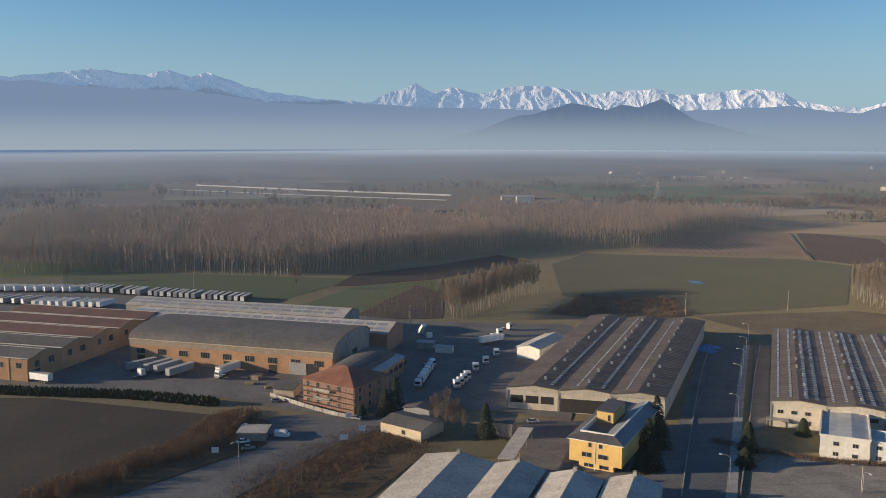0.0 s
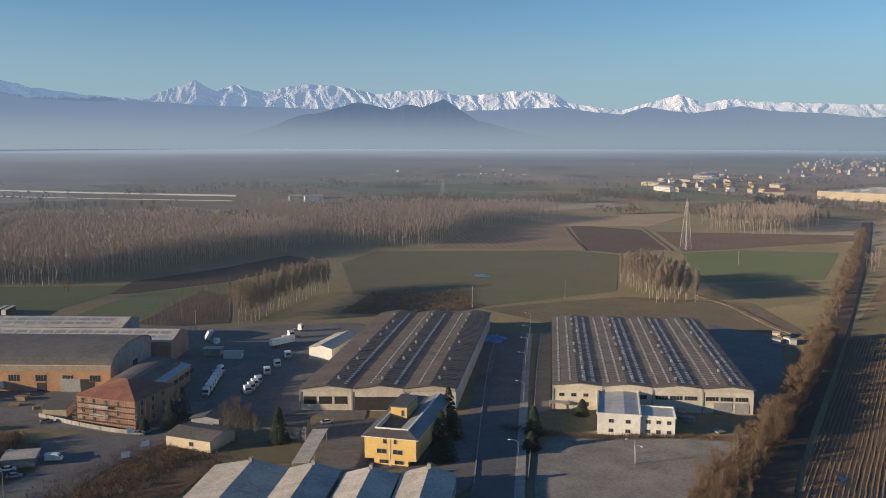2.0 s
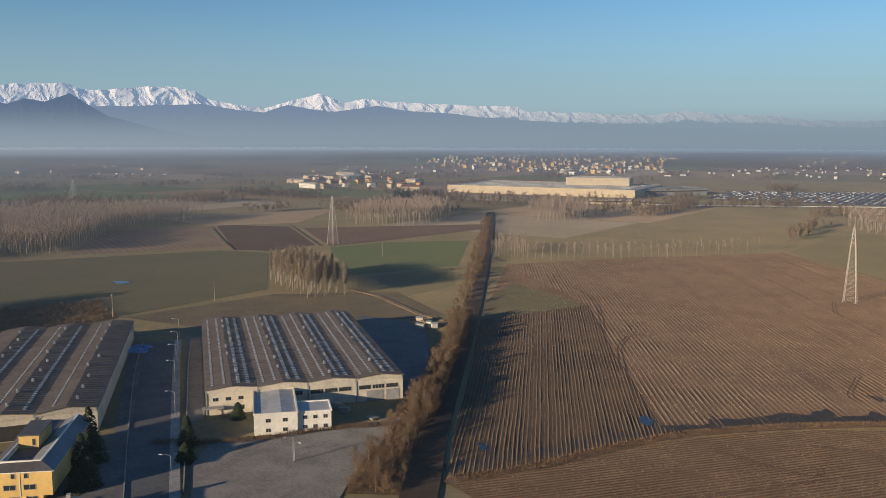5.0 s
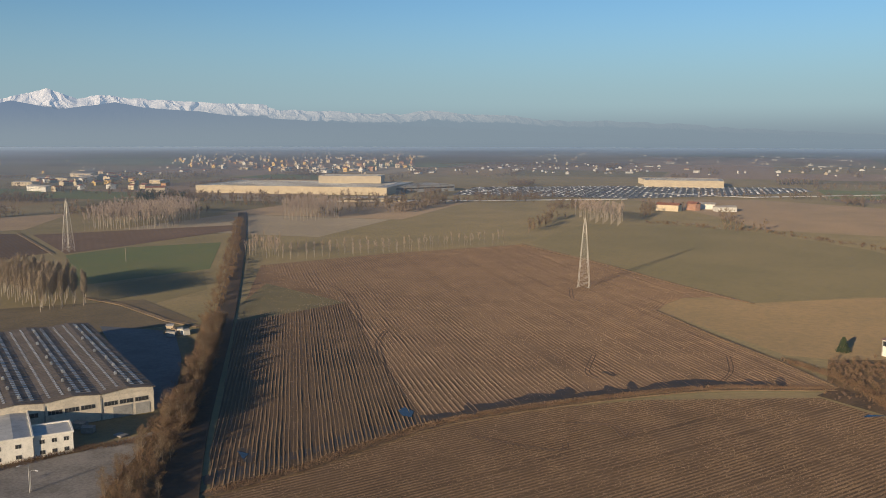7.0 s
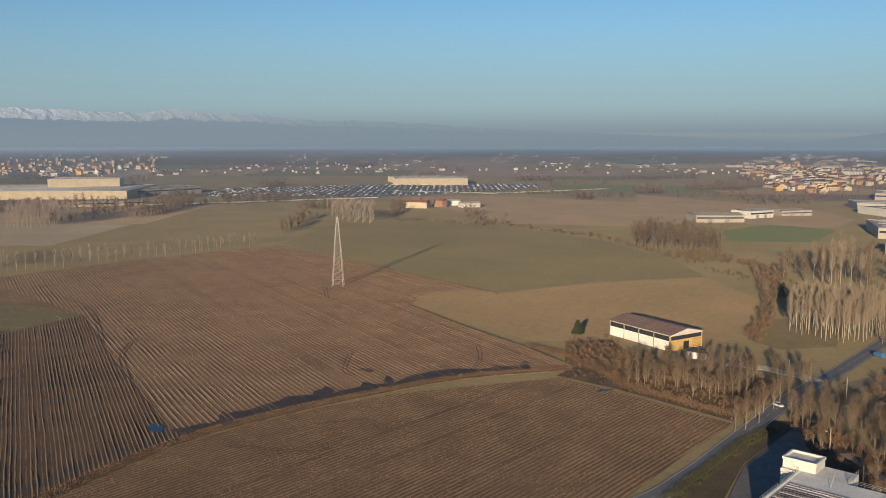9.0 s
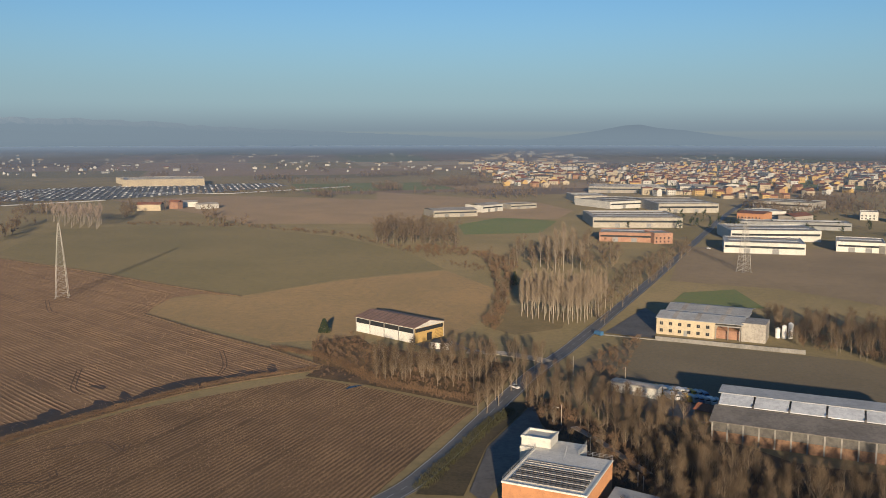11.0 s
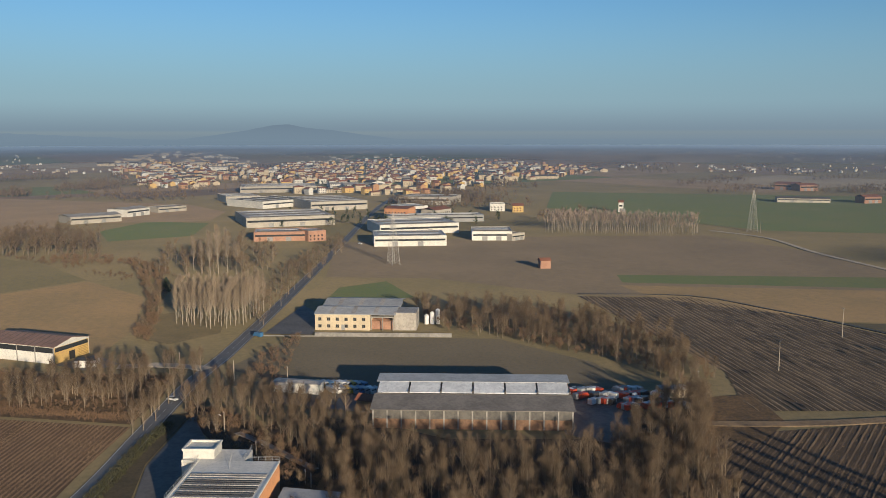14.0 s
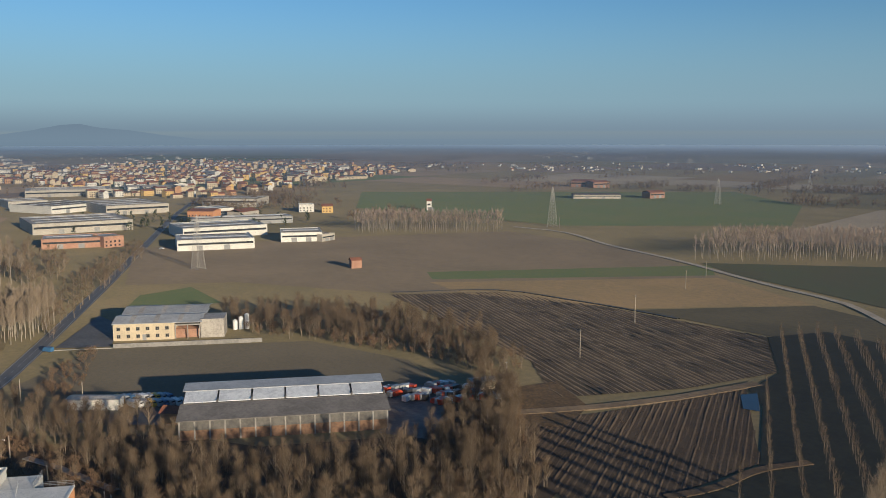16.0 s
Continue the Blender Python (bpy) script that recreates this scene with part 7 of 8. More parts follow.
# ---- distance: factories, workshops, town ----


def block(name, a, b, depth, h, wall, roof, label, cat, rise=0.0, bands=True, floors=0):
    """A far building: walls, roof with a parapet or gable, a window band or rows of windows."""
    w = span(a, b)
    m = thing(name, front(a, b), label, cat)
    part("wall", boxes((0, 0, -0.2, w, depth, h)), wall, m)
    if rise:
        bm = sheet([(-depth - 0.5, h + 0.1), (-depth / 2, h + rise), (0.5, h + 0.1)], -0.5, w + 0.5, 0.2)
        bmesh.ops.rotate(bm, verts=bm.verts, matrix=Matrix.Rotation(radians(-90), 3, "Z"))
        part("roof", bm, roof, m)
    else:
        part("roof", boxes((0.5, 0.5, h, w - 0.5, depth - 0.5, h + 0.25)), roof, m)
        part("parapet", boxes((0, 0, h, w, 0.5, h + 0.7), (0, depth - 0.5, h, w, depth, h + 0.7), (0, 0.5, h, 0.5, depth - 0.5, h + 0.7), (w - 0.5, 0.5, h, w, depth - 0.5, h + 0.7)), wall, m)
        for i in range(int(depth // 14)):
            part("skylight", boxes((w * 0.06, 6 + i * 14, h + 0.26, w * 0.94, 8.5 + i * 14, h + 0.8)), SKYLIGHT if i % 2 else FIBRE2, m)
    if floors:
        for k in range(floors):
            for i in range(max(2, int(w // 4))):
                part("window", boxes((1.2 + i * (w - 2) / max(2, int(w // 4)), -0.06, 1.2 + k * 3.2, 2.7 + i * (w - 2) / max(2, int(w // 4)), -0.004, 2.8 + k * 3.2)), GLASS, m)
    elif bands:
        part("window_band", boxes((1.0, -0.06, h * 0.55, w - 1.0, -0.004, h * 0.75)), GLASS, m)
        for x in (0.25, 0.6):
            part("gate", boxes((w * x, -0.07, 0, w * x + 5, -0.004, min(4.5, h * 0.5))), GREYPANEL, m)
    return m


block("factory", (955.3, 1252.7), (1102.6, 941.6), 190, 12.5, CREAM, GREYROOF, "huge pale factory with long cream front", "factory", bands=False)
block("factory", (1133.8, 1130.7), (1198.2, 1036.4), 60, 26, CREAM, GREYROOF, "tall cream factory block with flat roof", "factory", bands=False)
block("factory", (1155.5, 971.6), (1279.3, 930.2), 80, 11, GREYPANEL, PALEROOF, "open factory hall with pale roof", "factory")
block("factory", (954.7, 901.9), (1014.3, 838.7), 22, 6, CREAM, PALEROOF, "long low cream store with gabled roof", "factory", 1.5)
block("villa", (880.9, 1291.6), (906, 1271.4), 18, 10, CREAM, TILE, "large cream villa with red roof", "house", 3, floors=2)
block("factory", (1612.2, 709.3), (1665.4, 568), 110, 13, CREAM, GREYROOF, "long cream logistics hall with flat roof", "factory", bands=False)
block("factory", (1696.1, 747.4), (1761.9, 648.6), 60, 11, CREAM, PALEROOF, "long pale hall on the plain", "factory", bands=False)
for a, b, d, h, wm, rm, rs, lb in (
        ((1101.7, 468.7), (1103.3, 437.5), 14, 8, CREAM, TILE, 3, "cream farmhouse with tiled roof"),
        ((1133.9, 438.4), (1128.8, 423.9), 10, 9, REDBRICK, TILE, 3, "red brick farmhouse with tiled roof"),
        ((1157.4, 432.8), (1165.9, 410.2), 16, 7, WHITE, PALEROOF, 2, "pale farm barn beside fields"),
        ((1129.3, 395), (1147.3, 374.6), 14, 6, WHITE, PALEROOF, 2, "white farm shed beside fields"),
        ((-121.5, 1139.4), (-88.7, 1131.5), 12, 6, BRICKW, TILE, 3, "brick farm building with tiled roof"),
        ((-62.7, 1132), (-41.7, 1123.9), 12, 8, REDBRICK, TILE, 3, "brick farmhouse with tiled roof"),
        ((-145.7, 1130.4), (-123.5, 1130.8), 12, 5, WHITE, PALEROOF, 2, "pale farm shed beside the farmhouse"),
        ((-39.9, 1115.6), (4.0, 1108.2), 12, 6, GREYPANEL, FIBRE2, 2, "grey farm shed beside the farmhouse"),
        ((93.9, 1385), (115.7, 1385.6), 16, 8, CREAM, PALEROOF, 2, "cream building beside the raised road"),
        ((115.3, 1348.5), (142.7, 1349.1), 18, 10, WHITE, PALEROOF, 2, "white building beside the raised road"),
        ((146.3, 1349.2), (177.3, 1349.9), 18, 6, CREAM, FIBRE2, 2, "low shed beside the raised road")):
    block("farm_building", a, b, d, h, wm, rm, lb, "farm building", rs, False)
PANEL = mat("pale_panel", (0.46, 0.42, 0.35), (0.36, 0.33, 0.275), 1.2, 0.85, coarse=9)
for a, b, d, h, wm, rm, rs, fl, lb in (
        ((732, -184.6), (717.5, -246.2), 46, 8.5, WHITE, GREYROOF, 0, 0, "white workshop with flat grey roof"),
        ((812.7, -211.8), (808.9, -292.1), 60, 9.5, WHITE, GREYROOF, 0, 0, "long white workshop with grey roof"),
        ((744, -280.5), (731.3, -315.1), 40, 8, WHITE, PALEROOF, 0, 0, "white workshop with pale roof"),
        ((727.4, -313.3), (735.2, -329.4), 30, 6, PANEL, PALEROOF, 0, 0, "pale lean-to against the white workshop"),
        ((805.1, -90.8), (796.7, -138), 34, 8, REDBRICK, GREYROOF, 0, 0, "brick workshop with grey roof"),
        ((787.7, -137.8), (790.6, -154.6), 26, 9, REDBRICK, GREYROOF, 0, 2, "red brick office with flat roof"),
        ((925.6, -98.6), (927.3, -192.7), 90, 10, PANEL, PALEROOF, 0, 0, "large workshop complex with pale roofs"),
        ((1103.7, -200.7), (1111.3, -277), 110, 11, PANEL, PALEROOF, 0, 0, "large pale hall with flat roof"),
        ((963.2, -258.6), (947.3, -282.1), 30, 13, mat("salmon_render", (0.55, 0.27, 0.13)), TILE, 2, 3, "salmon coloured apartment house with tiled roof"),
        ((995.2, -292), (999.2, -323.3), 40, 11, WHITE, GREYROOF, 0, 0, "white hall with flat grey roof"),
        ((925.1, -250.5), (905.2, -358), 30, 7, GREYPANEL, GREYROOF, 0, 0, "long grey shed with flat roof"),
        ((1178.4, -338.7), (1133.9, -400.6), 60, 10, PANEL, FIBRE2, 0, 0, "long hall with brown roof"),
        ((1023.3, -414.7), (1016.7, -432.2), 22, 9, WHITE, GREYROOF, 0, 2, "white office block with flat roof"),
        ((998.4, -435), (993.7, -447.6), 14, 8, YELLOW, TILE, 3, 2, "yellow house with tiled roof"),
        ((1275.1, -111.7), (1279.2, -160.1), 70, 9, PANEL, PALEROOF, 0, 0, "low pale hall with flat roof"),
        ((1159.9, -147.8), (1201.6, -221.1), 80, 9, WHITE, FIBRE2, 0, 0, "long white hall with brown roof"),
        ((1491.4, -155.8), (1474.2, -281.7), 90, 10, PANEL, PALEROOF, 0, 0, "pale industrial hall before the town"),
        ((1147, -16.4), (1168.6, -51.6), 26, 6, PANEL, PALEROOF, 0, 0, "low farm hall with pale roof"),
        ((1027.8, 77.2), (1048.2, 25.5), 40, 8, PANEL, PALEROOF, 2, 0, "farmstead hall with pale roof"),
        ((1096.6, 19.9), (1126, -6.0), 30, 9, WHITE, PALEROOF, 2, 0, "white farm hall with pale roof"),
        ((962.1, -319.9), (982.4, -347), 20, 9, PANEL, TILE, 3, 2, "cream house with tiled roof"),
        ((1248.4, -1049.5), (1215.1, -1068.4), 30, 11, REDBRICK, TILE, 3, 0, "brick farmstead with tiled roofs"),
        ((1199.3, -1061.1), (1196.3, -1096.9), 24, 10, REDBRICK, TILE, 3, 0, "red farmhouse with tiled roof"),
        ((1013.7, -855), (975.1, -914.3), 26, 6, PANEL, FIBRE2, 2, 0, "long farm barn with brown roof"),
        ((950.9, -951.4), (947.3, -978.7), 20, 9, REDBRICK, TILE, 3, 0, "red farmhouse among trees"),
        ((956.6, -561.3), (953.4, -566.2), 10, 12, WHITE, TILE, 3, 0, "small white chapel in the fields")):
    block("workshop", a, b, d, h, wm, rm, lb, "building", rs, True, fl)


def town(name, spots, seed, label, lo=5.0, hi=11.0, big=0.12, pale=False):
    """Many far houses in one object: rendered walls in several colours under tiled or pale roofs."""
    rng = random.Random(seed)
    mats = [CREAM, WHITE, BRICKW, TILE, PALEROOF, YELLOW, FIBRE2, GLASS]
    verts, faces, slots = [], [], []
    for x, y in spots:
        w, d, h = rng.uniform(9, 18), rng.uniform(8, 13), rng.uniform(lo, hi)
        hall_ = rng.random() < big
        if hall_:
            w, d, h = rng.uniform(25, 60), rng.uniform(15, 30), rng.uniform(6, 10)
        a = radians(rng.choice((8, 98)) + rng.uniform(-14, 14))
        c, s = math.cos(a), math.sin(a)
        rise = rng.uniform(1.5, 3.0)
        wall_, roof_ = (rng.choice((0, 0, 1)), rng.choice((4, 4, 6))) if hall_ else (rng.choice((0, 0, 1, 2, 5, 0)), 3 if rng.random() < 0.86 else 6)
        if pale:
            wall_, roof_, w, d, h = rng.choice((0, 1, 1)), rng.choice((3, 4, 4, 6)), w * 0.45, d * 0.5, h * 0.5
        k = len(verts)
        loc = [(-w / 2, -d / 2, -0.2), (w / 2, -d / 2, -0.2), (w / 2, d / 2, -0.2), (-w / 2, d / 2, -0.2), (-w / 2, -d / 2, h), (w / 2, -d / 2, h), (w / 2, d / 2, h), (-w / 2, d / 2, h), (-w / 2, 0, h + rise), (w / 2, 0, h + rise)]
        over = [(-w / 2 - 0.6, -d / 2 - 0.6, h - 0.15), (w / 2 + 0.6, -d / 2 - 0.6, h - 0.15), (w / 2 + 0.6, 0, h + rise + 0.15), (-w / 2 - 0.6, 0, h + rise + 0.15), (w / 2 + 0.6, d / 2 + 0.6, h - 0.15), (-w / 2 - 0.6, d / 2 + 0.6, h - 0.15)]
        up, small = lie(x, y)
        c, s = c * small, s * small
        for p in loc + over:
            verts.append((x + p[0] * c - p[1] * s, y + p[0] * s + p[1] * c, up + p[2] * small))
        for f, m_ in (((0, 1, 5, 4), wall_), ((1, 2, 6, 9, 5), wall_), ((2, 3, 7, 6), wall_), ((3, 0, 4, 8, 7), wall_), ((10, 11, 12, 13), roof_), ((13, 12, 14, 15), roof_)):
            faces.append([k + i for i in f])
            slots.append(m_)
        # window rows on both long sides
        for side in (-1, 1):
            for z in np.arange(1.0, h - 1.6, 3.0):
                for xx in np.arange(-w / 2 + 1.2, w / 2 - 1.8, 3.4):
                    yy = side * (d / 2 + 0.04)
                    k = len(verts)
                    for px, pz in ((xx, z), (xx + 1.1, z), (xx + 1.1, z + 1.4), (xx, z + 1.4)):
                        verts.append((x + px * c - yy * s, y + px * s + yy * c, up + pz * small))
                    faces.append([k, k + 1, k + 2, k + 3] if side < 0 else [k + 3, k + 2, k + 1, k])
                    slots.append(7)
    me = bpy.data.meshes.new(name)
    me.from_pydata(verts, [], faces)
    for m_ in mats:
        me.materials.append(m_)
    me.polygons.foreach_set("material_index", slots)
    return tagged(new(name, me), label, "houses", "", "stuff")


TOWN = [(2226.9, -259.3), (2649.5, -446.1), (2725.1, -790.6), (2366.4, -1144.7), (1979.6, -1149.9), (1638.7, -750.5), (1391.3, -498.2), (1255.5, -411.8), (1365, -333.5), (1417.5, -233.2), (1778.6, -215.9)]
town("town_houses", spots_in(TOWN, 760, 21, 12), 1, "crowded town of cream houses with red roofs", 5, 12, 0.05)
town("town_houses", spots_in([(1860, 20), (1850, -215), (2250, -265), (2790, -330), (2820, 40), (2300, 60)], 190, 27, 14), 7, "outskirts of cream houses and pale halls", 5, 10, 0.16)
town("town_houses", spots_in([(1934.3, 9.2), (2058.9, -63.2), (1803.5, -151.8), (1621.3, -115.4), (1679.6, -9.9)], 40, 22, 12), 2, "scattered cream houses with red roofs", 5, 9)
town("town_houses", spots_in([(2681.3, 99.9), (3724, -123.9), (2922.8, -307.5), (2476.6, -197.6)], 60, 23, 20), 3, "far pale industrial halls", 6, 10, 0.8)
town("town_houses", spots_in([(1809.3, 2501), (2395, 2819.8), (3100.8, 2815.2), (2761.4, 2147.6), (1933.7, 1543.5), (1626.8, 1596.6), (1583.2, 2130.5)], 320, 24, 14), 4, "far town of cream and red houses", 6, 13, 0.1)
town("town_houses", spots_in([(891.3, 1735.6), (1182.6, 2167.9), (1281.2, 2092.4), (1081.5, 1496.4), (930.5, 1360.4), (790.4, 1472.6)], 40, 25, 20), 5, "scattered pale houses and sheds", 5, 9, 0.3)
AZ = radians(90)
rng = random.Random(77)
far_spots = []
for i in range(3800):
    az, r_ = radians(rng.uniform(-35, 155)), 2250 + 2100 * rng.random() ** 0.8
    if noise.noise((az * 6, r_ * 0.0015, 1.0)) > -0.05:
        far_spots.append((r_ * math.sin(az), r_ * math.cos(az)))
town("far_houses", far_spots, 6, "scattered farmsteads and halls over the far plain", 5, 10, 0.2, True)
# car park beyond the fields
CARPARK = [(1188, 869.6), (1286.4, 594.9), (1495.4, 463.4), (1660.9, 403.4), (1758.2, 447.7), (1607.6, 755.1), (1389.5, 962)]
area("car_park", CARPARK, ASPHALT, label="vast grey car park", category="car park")
verts, faces, slots = [], [], []
for x, y in rows_in(CARPARK, 20, 8, 11, 0.5, 3):
    k = len(verts)
    verts += [(x + px, y + py, pz) for pz, q in ((0.3, 1), (1.5, 0.8)) for px, py in ((-0.9 * q, -2.1 * q), (0.9 * q, -2.1 * q), (0.9 * q, 2.1 * q), (-0.9 * q, 2.1 * q))]
    faces += [(k, k + 1, k + 5, k + 4), (k + 1, k + 2, k + 6, k + 5), (k + 2, k + 3, k + 7, k + 6), (k + 3, k, k + 4, k + 7), (k + 4, k + 5, k + 6, k + 7)]
    slots += [rng.choice((0, 1, 1, 2, 2, 2, 2, 3, 3))] * 5
me = bpy.data.meshes.new("parked_cars")
me.from_pydata(verts, [], faces)
for c in ("white", "grey", "black", "black"):
    me.materials.append(PAINT[c])
me.polygons.foreach_set("material_index", slots)
tagged(new("parked_cars", me), "rows of parked cars far away", "cars", "", "stuff")
ribbon("motorway", [(-523, 1841.4), (-244.7, 1666.5), (15.4, 1522.5)], 9, mat("pale_road", (0.55, 0.53, 0.50), (0.45, 0.44, 0.42), 3, 0.7), 2.5, "pale raised road across the plain", "road")
ribbon("motorway", [(-537.2, 1695.5), (-222.8, 1516.2), (5.1, 1408.7)], 5, mat("pale_road", (0.55, 0.53, 0.50)), 1.0, "pale road across the plain", "road")
ribbon("motorway", [(1436.4, 631.8), (1438.8, 445.9), (1641.3, 281.5)], 7, mat("pale_road", (0.55, 0.53, 0.50)), 1.0, "pale road beside the car park", "road")
ribbon("motorway", [(935, 938.6), (1099.1, 751.2), (1274.7, 589.4)], 6, mat("pale_road", (0.55, 0.53, 0.50)), 1.0, "pale road before the factory", "road")

# patchwork and tree lines of the far plain
rng = random.Random(99)
far_mats = [GREEN, OLIVE, BARE, TAN, mat("pale_fallow", (0.30, 0.25, 0.18), (0.24, 0.20, 0.145), 6, coarse=120), mat("turned_clay", (0.17, 0.125, 0.095), (0.13, 0.10, 0.08), 6, coarse=90), GRASS, GREEN, striped("far_drills", (0.25, 0.18, 0.13), (0.17, 0.13, 0.10), 30, 12)]
parcels = []


def parcel(u0, v0, u1, v1, depth):
    """Splits the plain into parcels of uneven size."""
    w, d = u1 - u0, v1 - v0
    mid = math.hypot((u0 + u1) / 2, (v0 + v1) / 2)
    if max(w, d) > (130 + 0.09 * mid) * rng.uniform(0.8, 2.2) and depth < 12:
        f = rng.uniform(0.35, 0.65)
        if w > d * rng.uniform(0.5, 1.3):
            parcel(u0, v0, u0 + f * w, v1, depth + 1)
            parcel(u0 + f * w, v0, u1, v1, depth + 1)
        else:
            parcel(u0, v0, u1, v0 + f * d, depth + 1)
            parcel(u0, v0 + f * d, u1, v1, depth + 1)
    else:
        parcels.append((u0, v0, u1, v1))


parcel(-4500, -4500, 4500, 4500, 0)
near = list(PLACED)
fields = {}
for u0, v0, u1, v1 in parcels:
    g_ = rng.uniform(1.5, 4)
    c, s = math.cos(radians(18)), math.sin(radians(18))
    quad = [(u * c - v * s + rng.uniform(-9, 9), u * s + v * c + rng.uniform(-9, 9)) for u, v in ((u0 + g_, v0 + g_), (u1 - g_, v0 + g_), (u1 - g_, v1 - g_), (u0 + g_, v1 - g_))]
    cx, cy = sum(p[0] for p in quad) / 4, sum(p[1] for p in quad) / 4
    az = math.degrees(math.atan2(cx, cy))
    if not (-36 < az < 156 and 900 < math.hypot(cx, cy) < 4420) or rng.random() < 0.12:
        continue
    if any(inside(*p, o) for o in near for p in quad + [(cx, cy)]):
        continue
    fields.setdefault(rng.randrange(9), []).append(quad)
for k, quads in fields.items():
    for q in quads:
        me = bpy.data.meshes.new("field_far")
        n_ = 1 + int(max(math.dist(q[0], q[1]), math.dist(q[1], q[2])) / 90)
        grid = []
        for i in range(n_ + 1):
            for j in range(n_ + 1):
                u, v = i / n_, j / n_
                x, y = [(q[0][k_] * (1 - u) + q[1][k_] * u) * (1 - v) + (q[3][k_] * (1 - u) + q[2][k_] * u) * v for k_ in (0, 1)]
                grid.append((x, y, lie(x, y)[0] + 0.012 + 0.5 * min(1.0, max(0.0, (math.hypot(x, y) - 1400) / 800))))
        me.from_pydata(grid, [], [(i * (n_ + 1) + j, (i + 1) * (n_ + 1) + j, (i + 1) * (n_ + 1) + j + 1, i * (n_ + 1) + j + 1) for i in range(n_) for j in range(n_)])
        me.materials.append(far_mats[k])
        tagged(new("field_far", me), "flat far winter field on the plain", "field", "", "structure")
FAINT = [tree_kind("bare_tree", 70 + i, "bare tree", TWIG, TWIG, h=11, spread=4.5, limbs=3, twigs=22, rise=1.0, lowest=0.15, r=0.3, twig_len=4.2, twig_w=0.45, clump=3.0, sides=3) for i in range(3)]
lines = []
for i in range(380):
    az, r_ = radians(rng.uniform(-38, 158)), rng.uniform(950, 4350)
    cx, cy = r_ * math.sin(az), r_ * math.cos(az)
    a, ln = radians(rng.choice((14, 20, 104, 110))), rng.uniform(60, 260)
    lines += [(cx + math.cos(a) * ln * (t_ - 0.5) + rng.gauss(0, 2 + r_ / 600), cy + math.sin(a) * ln * (t_ - 0.5) + rng.gauss(0, 2 + r_ / 600)) for t_ in np.linspace(0, 1, int(ln / 7))]
for i in range(95):
    az, r_ = radians(rng.uniform(-38, 158)), 1150 + 2600 * rng.random() ** 1.3
    cx, cy = r_ * math.sin(az), r_ * math.cos(az)
    a, wide, deep = radians(18 + rng.choice((0, 90))), rng.uniform(60, 190), rng.uniform(18, 50)
    for u in np.arange(-wide / 2, wide / 2, 8.5):
        for v in np.arange(-deep / 2, deep / 2, 9.0):
            du, dv = u + rng.uniform(-2, 2), v + rng.uniform(-2, 2)
            lines.append((cx + math.cos(a) * du - math.sin(a) * dv, cy + math.sin(a) * du + math.cos(a) * dv))
lines = [p for p in lines if not inside(*p, TOWN) and not any(inside(*p, o) for o in near)]
wood("tree_lines", lines, FAINT, "brown lines of bare trees over the far plain", 0.6, 1.3, 31)
wood("town_trees", spots_in(TOWN, 160, 33, 10), FAINT, "trees among the town houses", 0.5, 1.0, 32)
wood("factory_trees", spots_in([(757.3, 1171), (796.1, 1016.9), (888.4, 872.6), (1114.2, 648.7), (1191.7, 693.8), (951.4, 934.4), (851.1, 1315.6)], 260, 35, 4), FAINT, "belt of bare trees before the factory", 0.8, 1.3, 34)
wood("poplar_grove", rows_in([(485.2, 830.3), (563.3, 781.1), (649.8, 841.8), (686.4, 951.1), (570.1, 907.8)], 20, 9, 9, 1.5), POPLAR_FAR, "bare grove beyond the pylon", 0.9, 1.2, 36)
wood("poplar_grove", rows_in([(676, 737.3), (762, 720.2), (839.8, 824.9), (774.1, 833)], 20, 10, 10, 1.5), POPLAR_FAR, "bare grove beside the track", 0.9, 1.2, 37)
wood("poplar_grove", spots_in([(458.9, 546), (471.3, 518.1), (516.8, 564.1), (500.9, 587.9)], 26, 38, 3), POPLAR_FAR, "small grove of pale poplars at the field corner", 0.6, 0.75, 38)

EVER = [tree_kind("evergreen", 90 + i, "evergreen", BARK, NEEDLE, h=9, spread=3.0, limbs=6, twigs=70, rise=0.8, lowest=0.1, r=0.2, twig_len=2.0, twig_w=0.45, clump=2.5) for i in range(2)]
wood("evergreens", spots_in(TOWN, 130, 71, 10), EVER, "dark evergreen trees among the town houses", 0.7, 1.3, 71)
wood("evergreens", spots_in([(902.8, -98.2), (905.6, -217.4), (850.8, -364.5), (943.1, -390.7), (1097.1, -265.8), (1045.9, -115.6)], 46, 72, 6), EVER, "dark evergreen trees among the workshops", 0.6, 1.1, 72)
wood("evergreens", spots_in([(747.2, 1116), (783.6, 1056.2), (849.6, 1129.5), (831.7, 1233.2)], 34, 73, 5), EVER, "dark evergreen trees beside the villa", 0.9, 1.6, 73)
wood("evergreens", spots_in([(1687.1, 9.5), (2058.9, -63.2), (1803.5, -151.8), (1587.9, -112.8)], 22, 74, 8), EVER, "dark evergreen trees among scattered houses", 0.8, 1.4, 74)

# ---- distance: mountains, hill, imitated haze ----


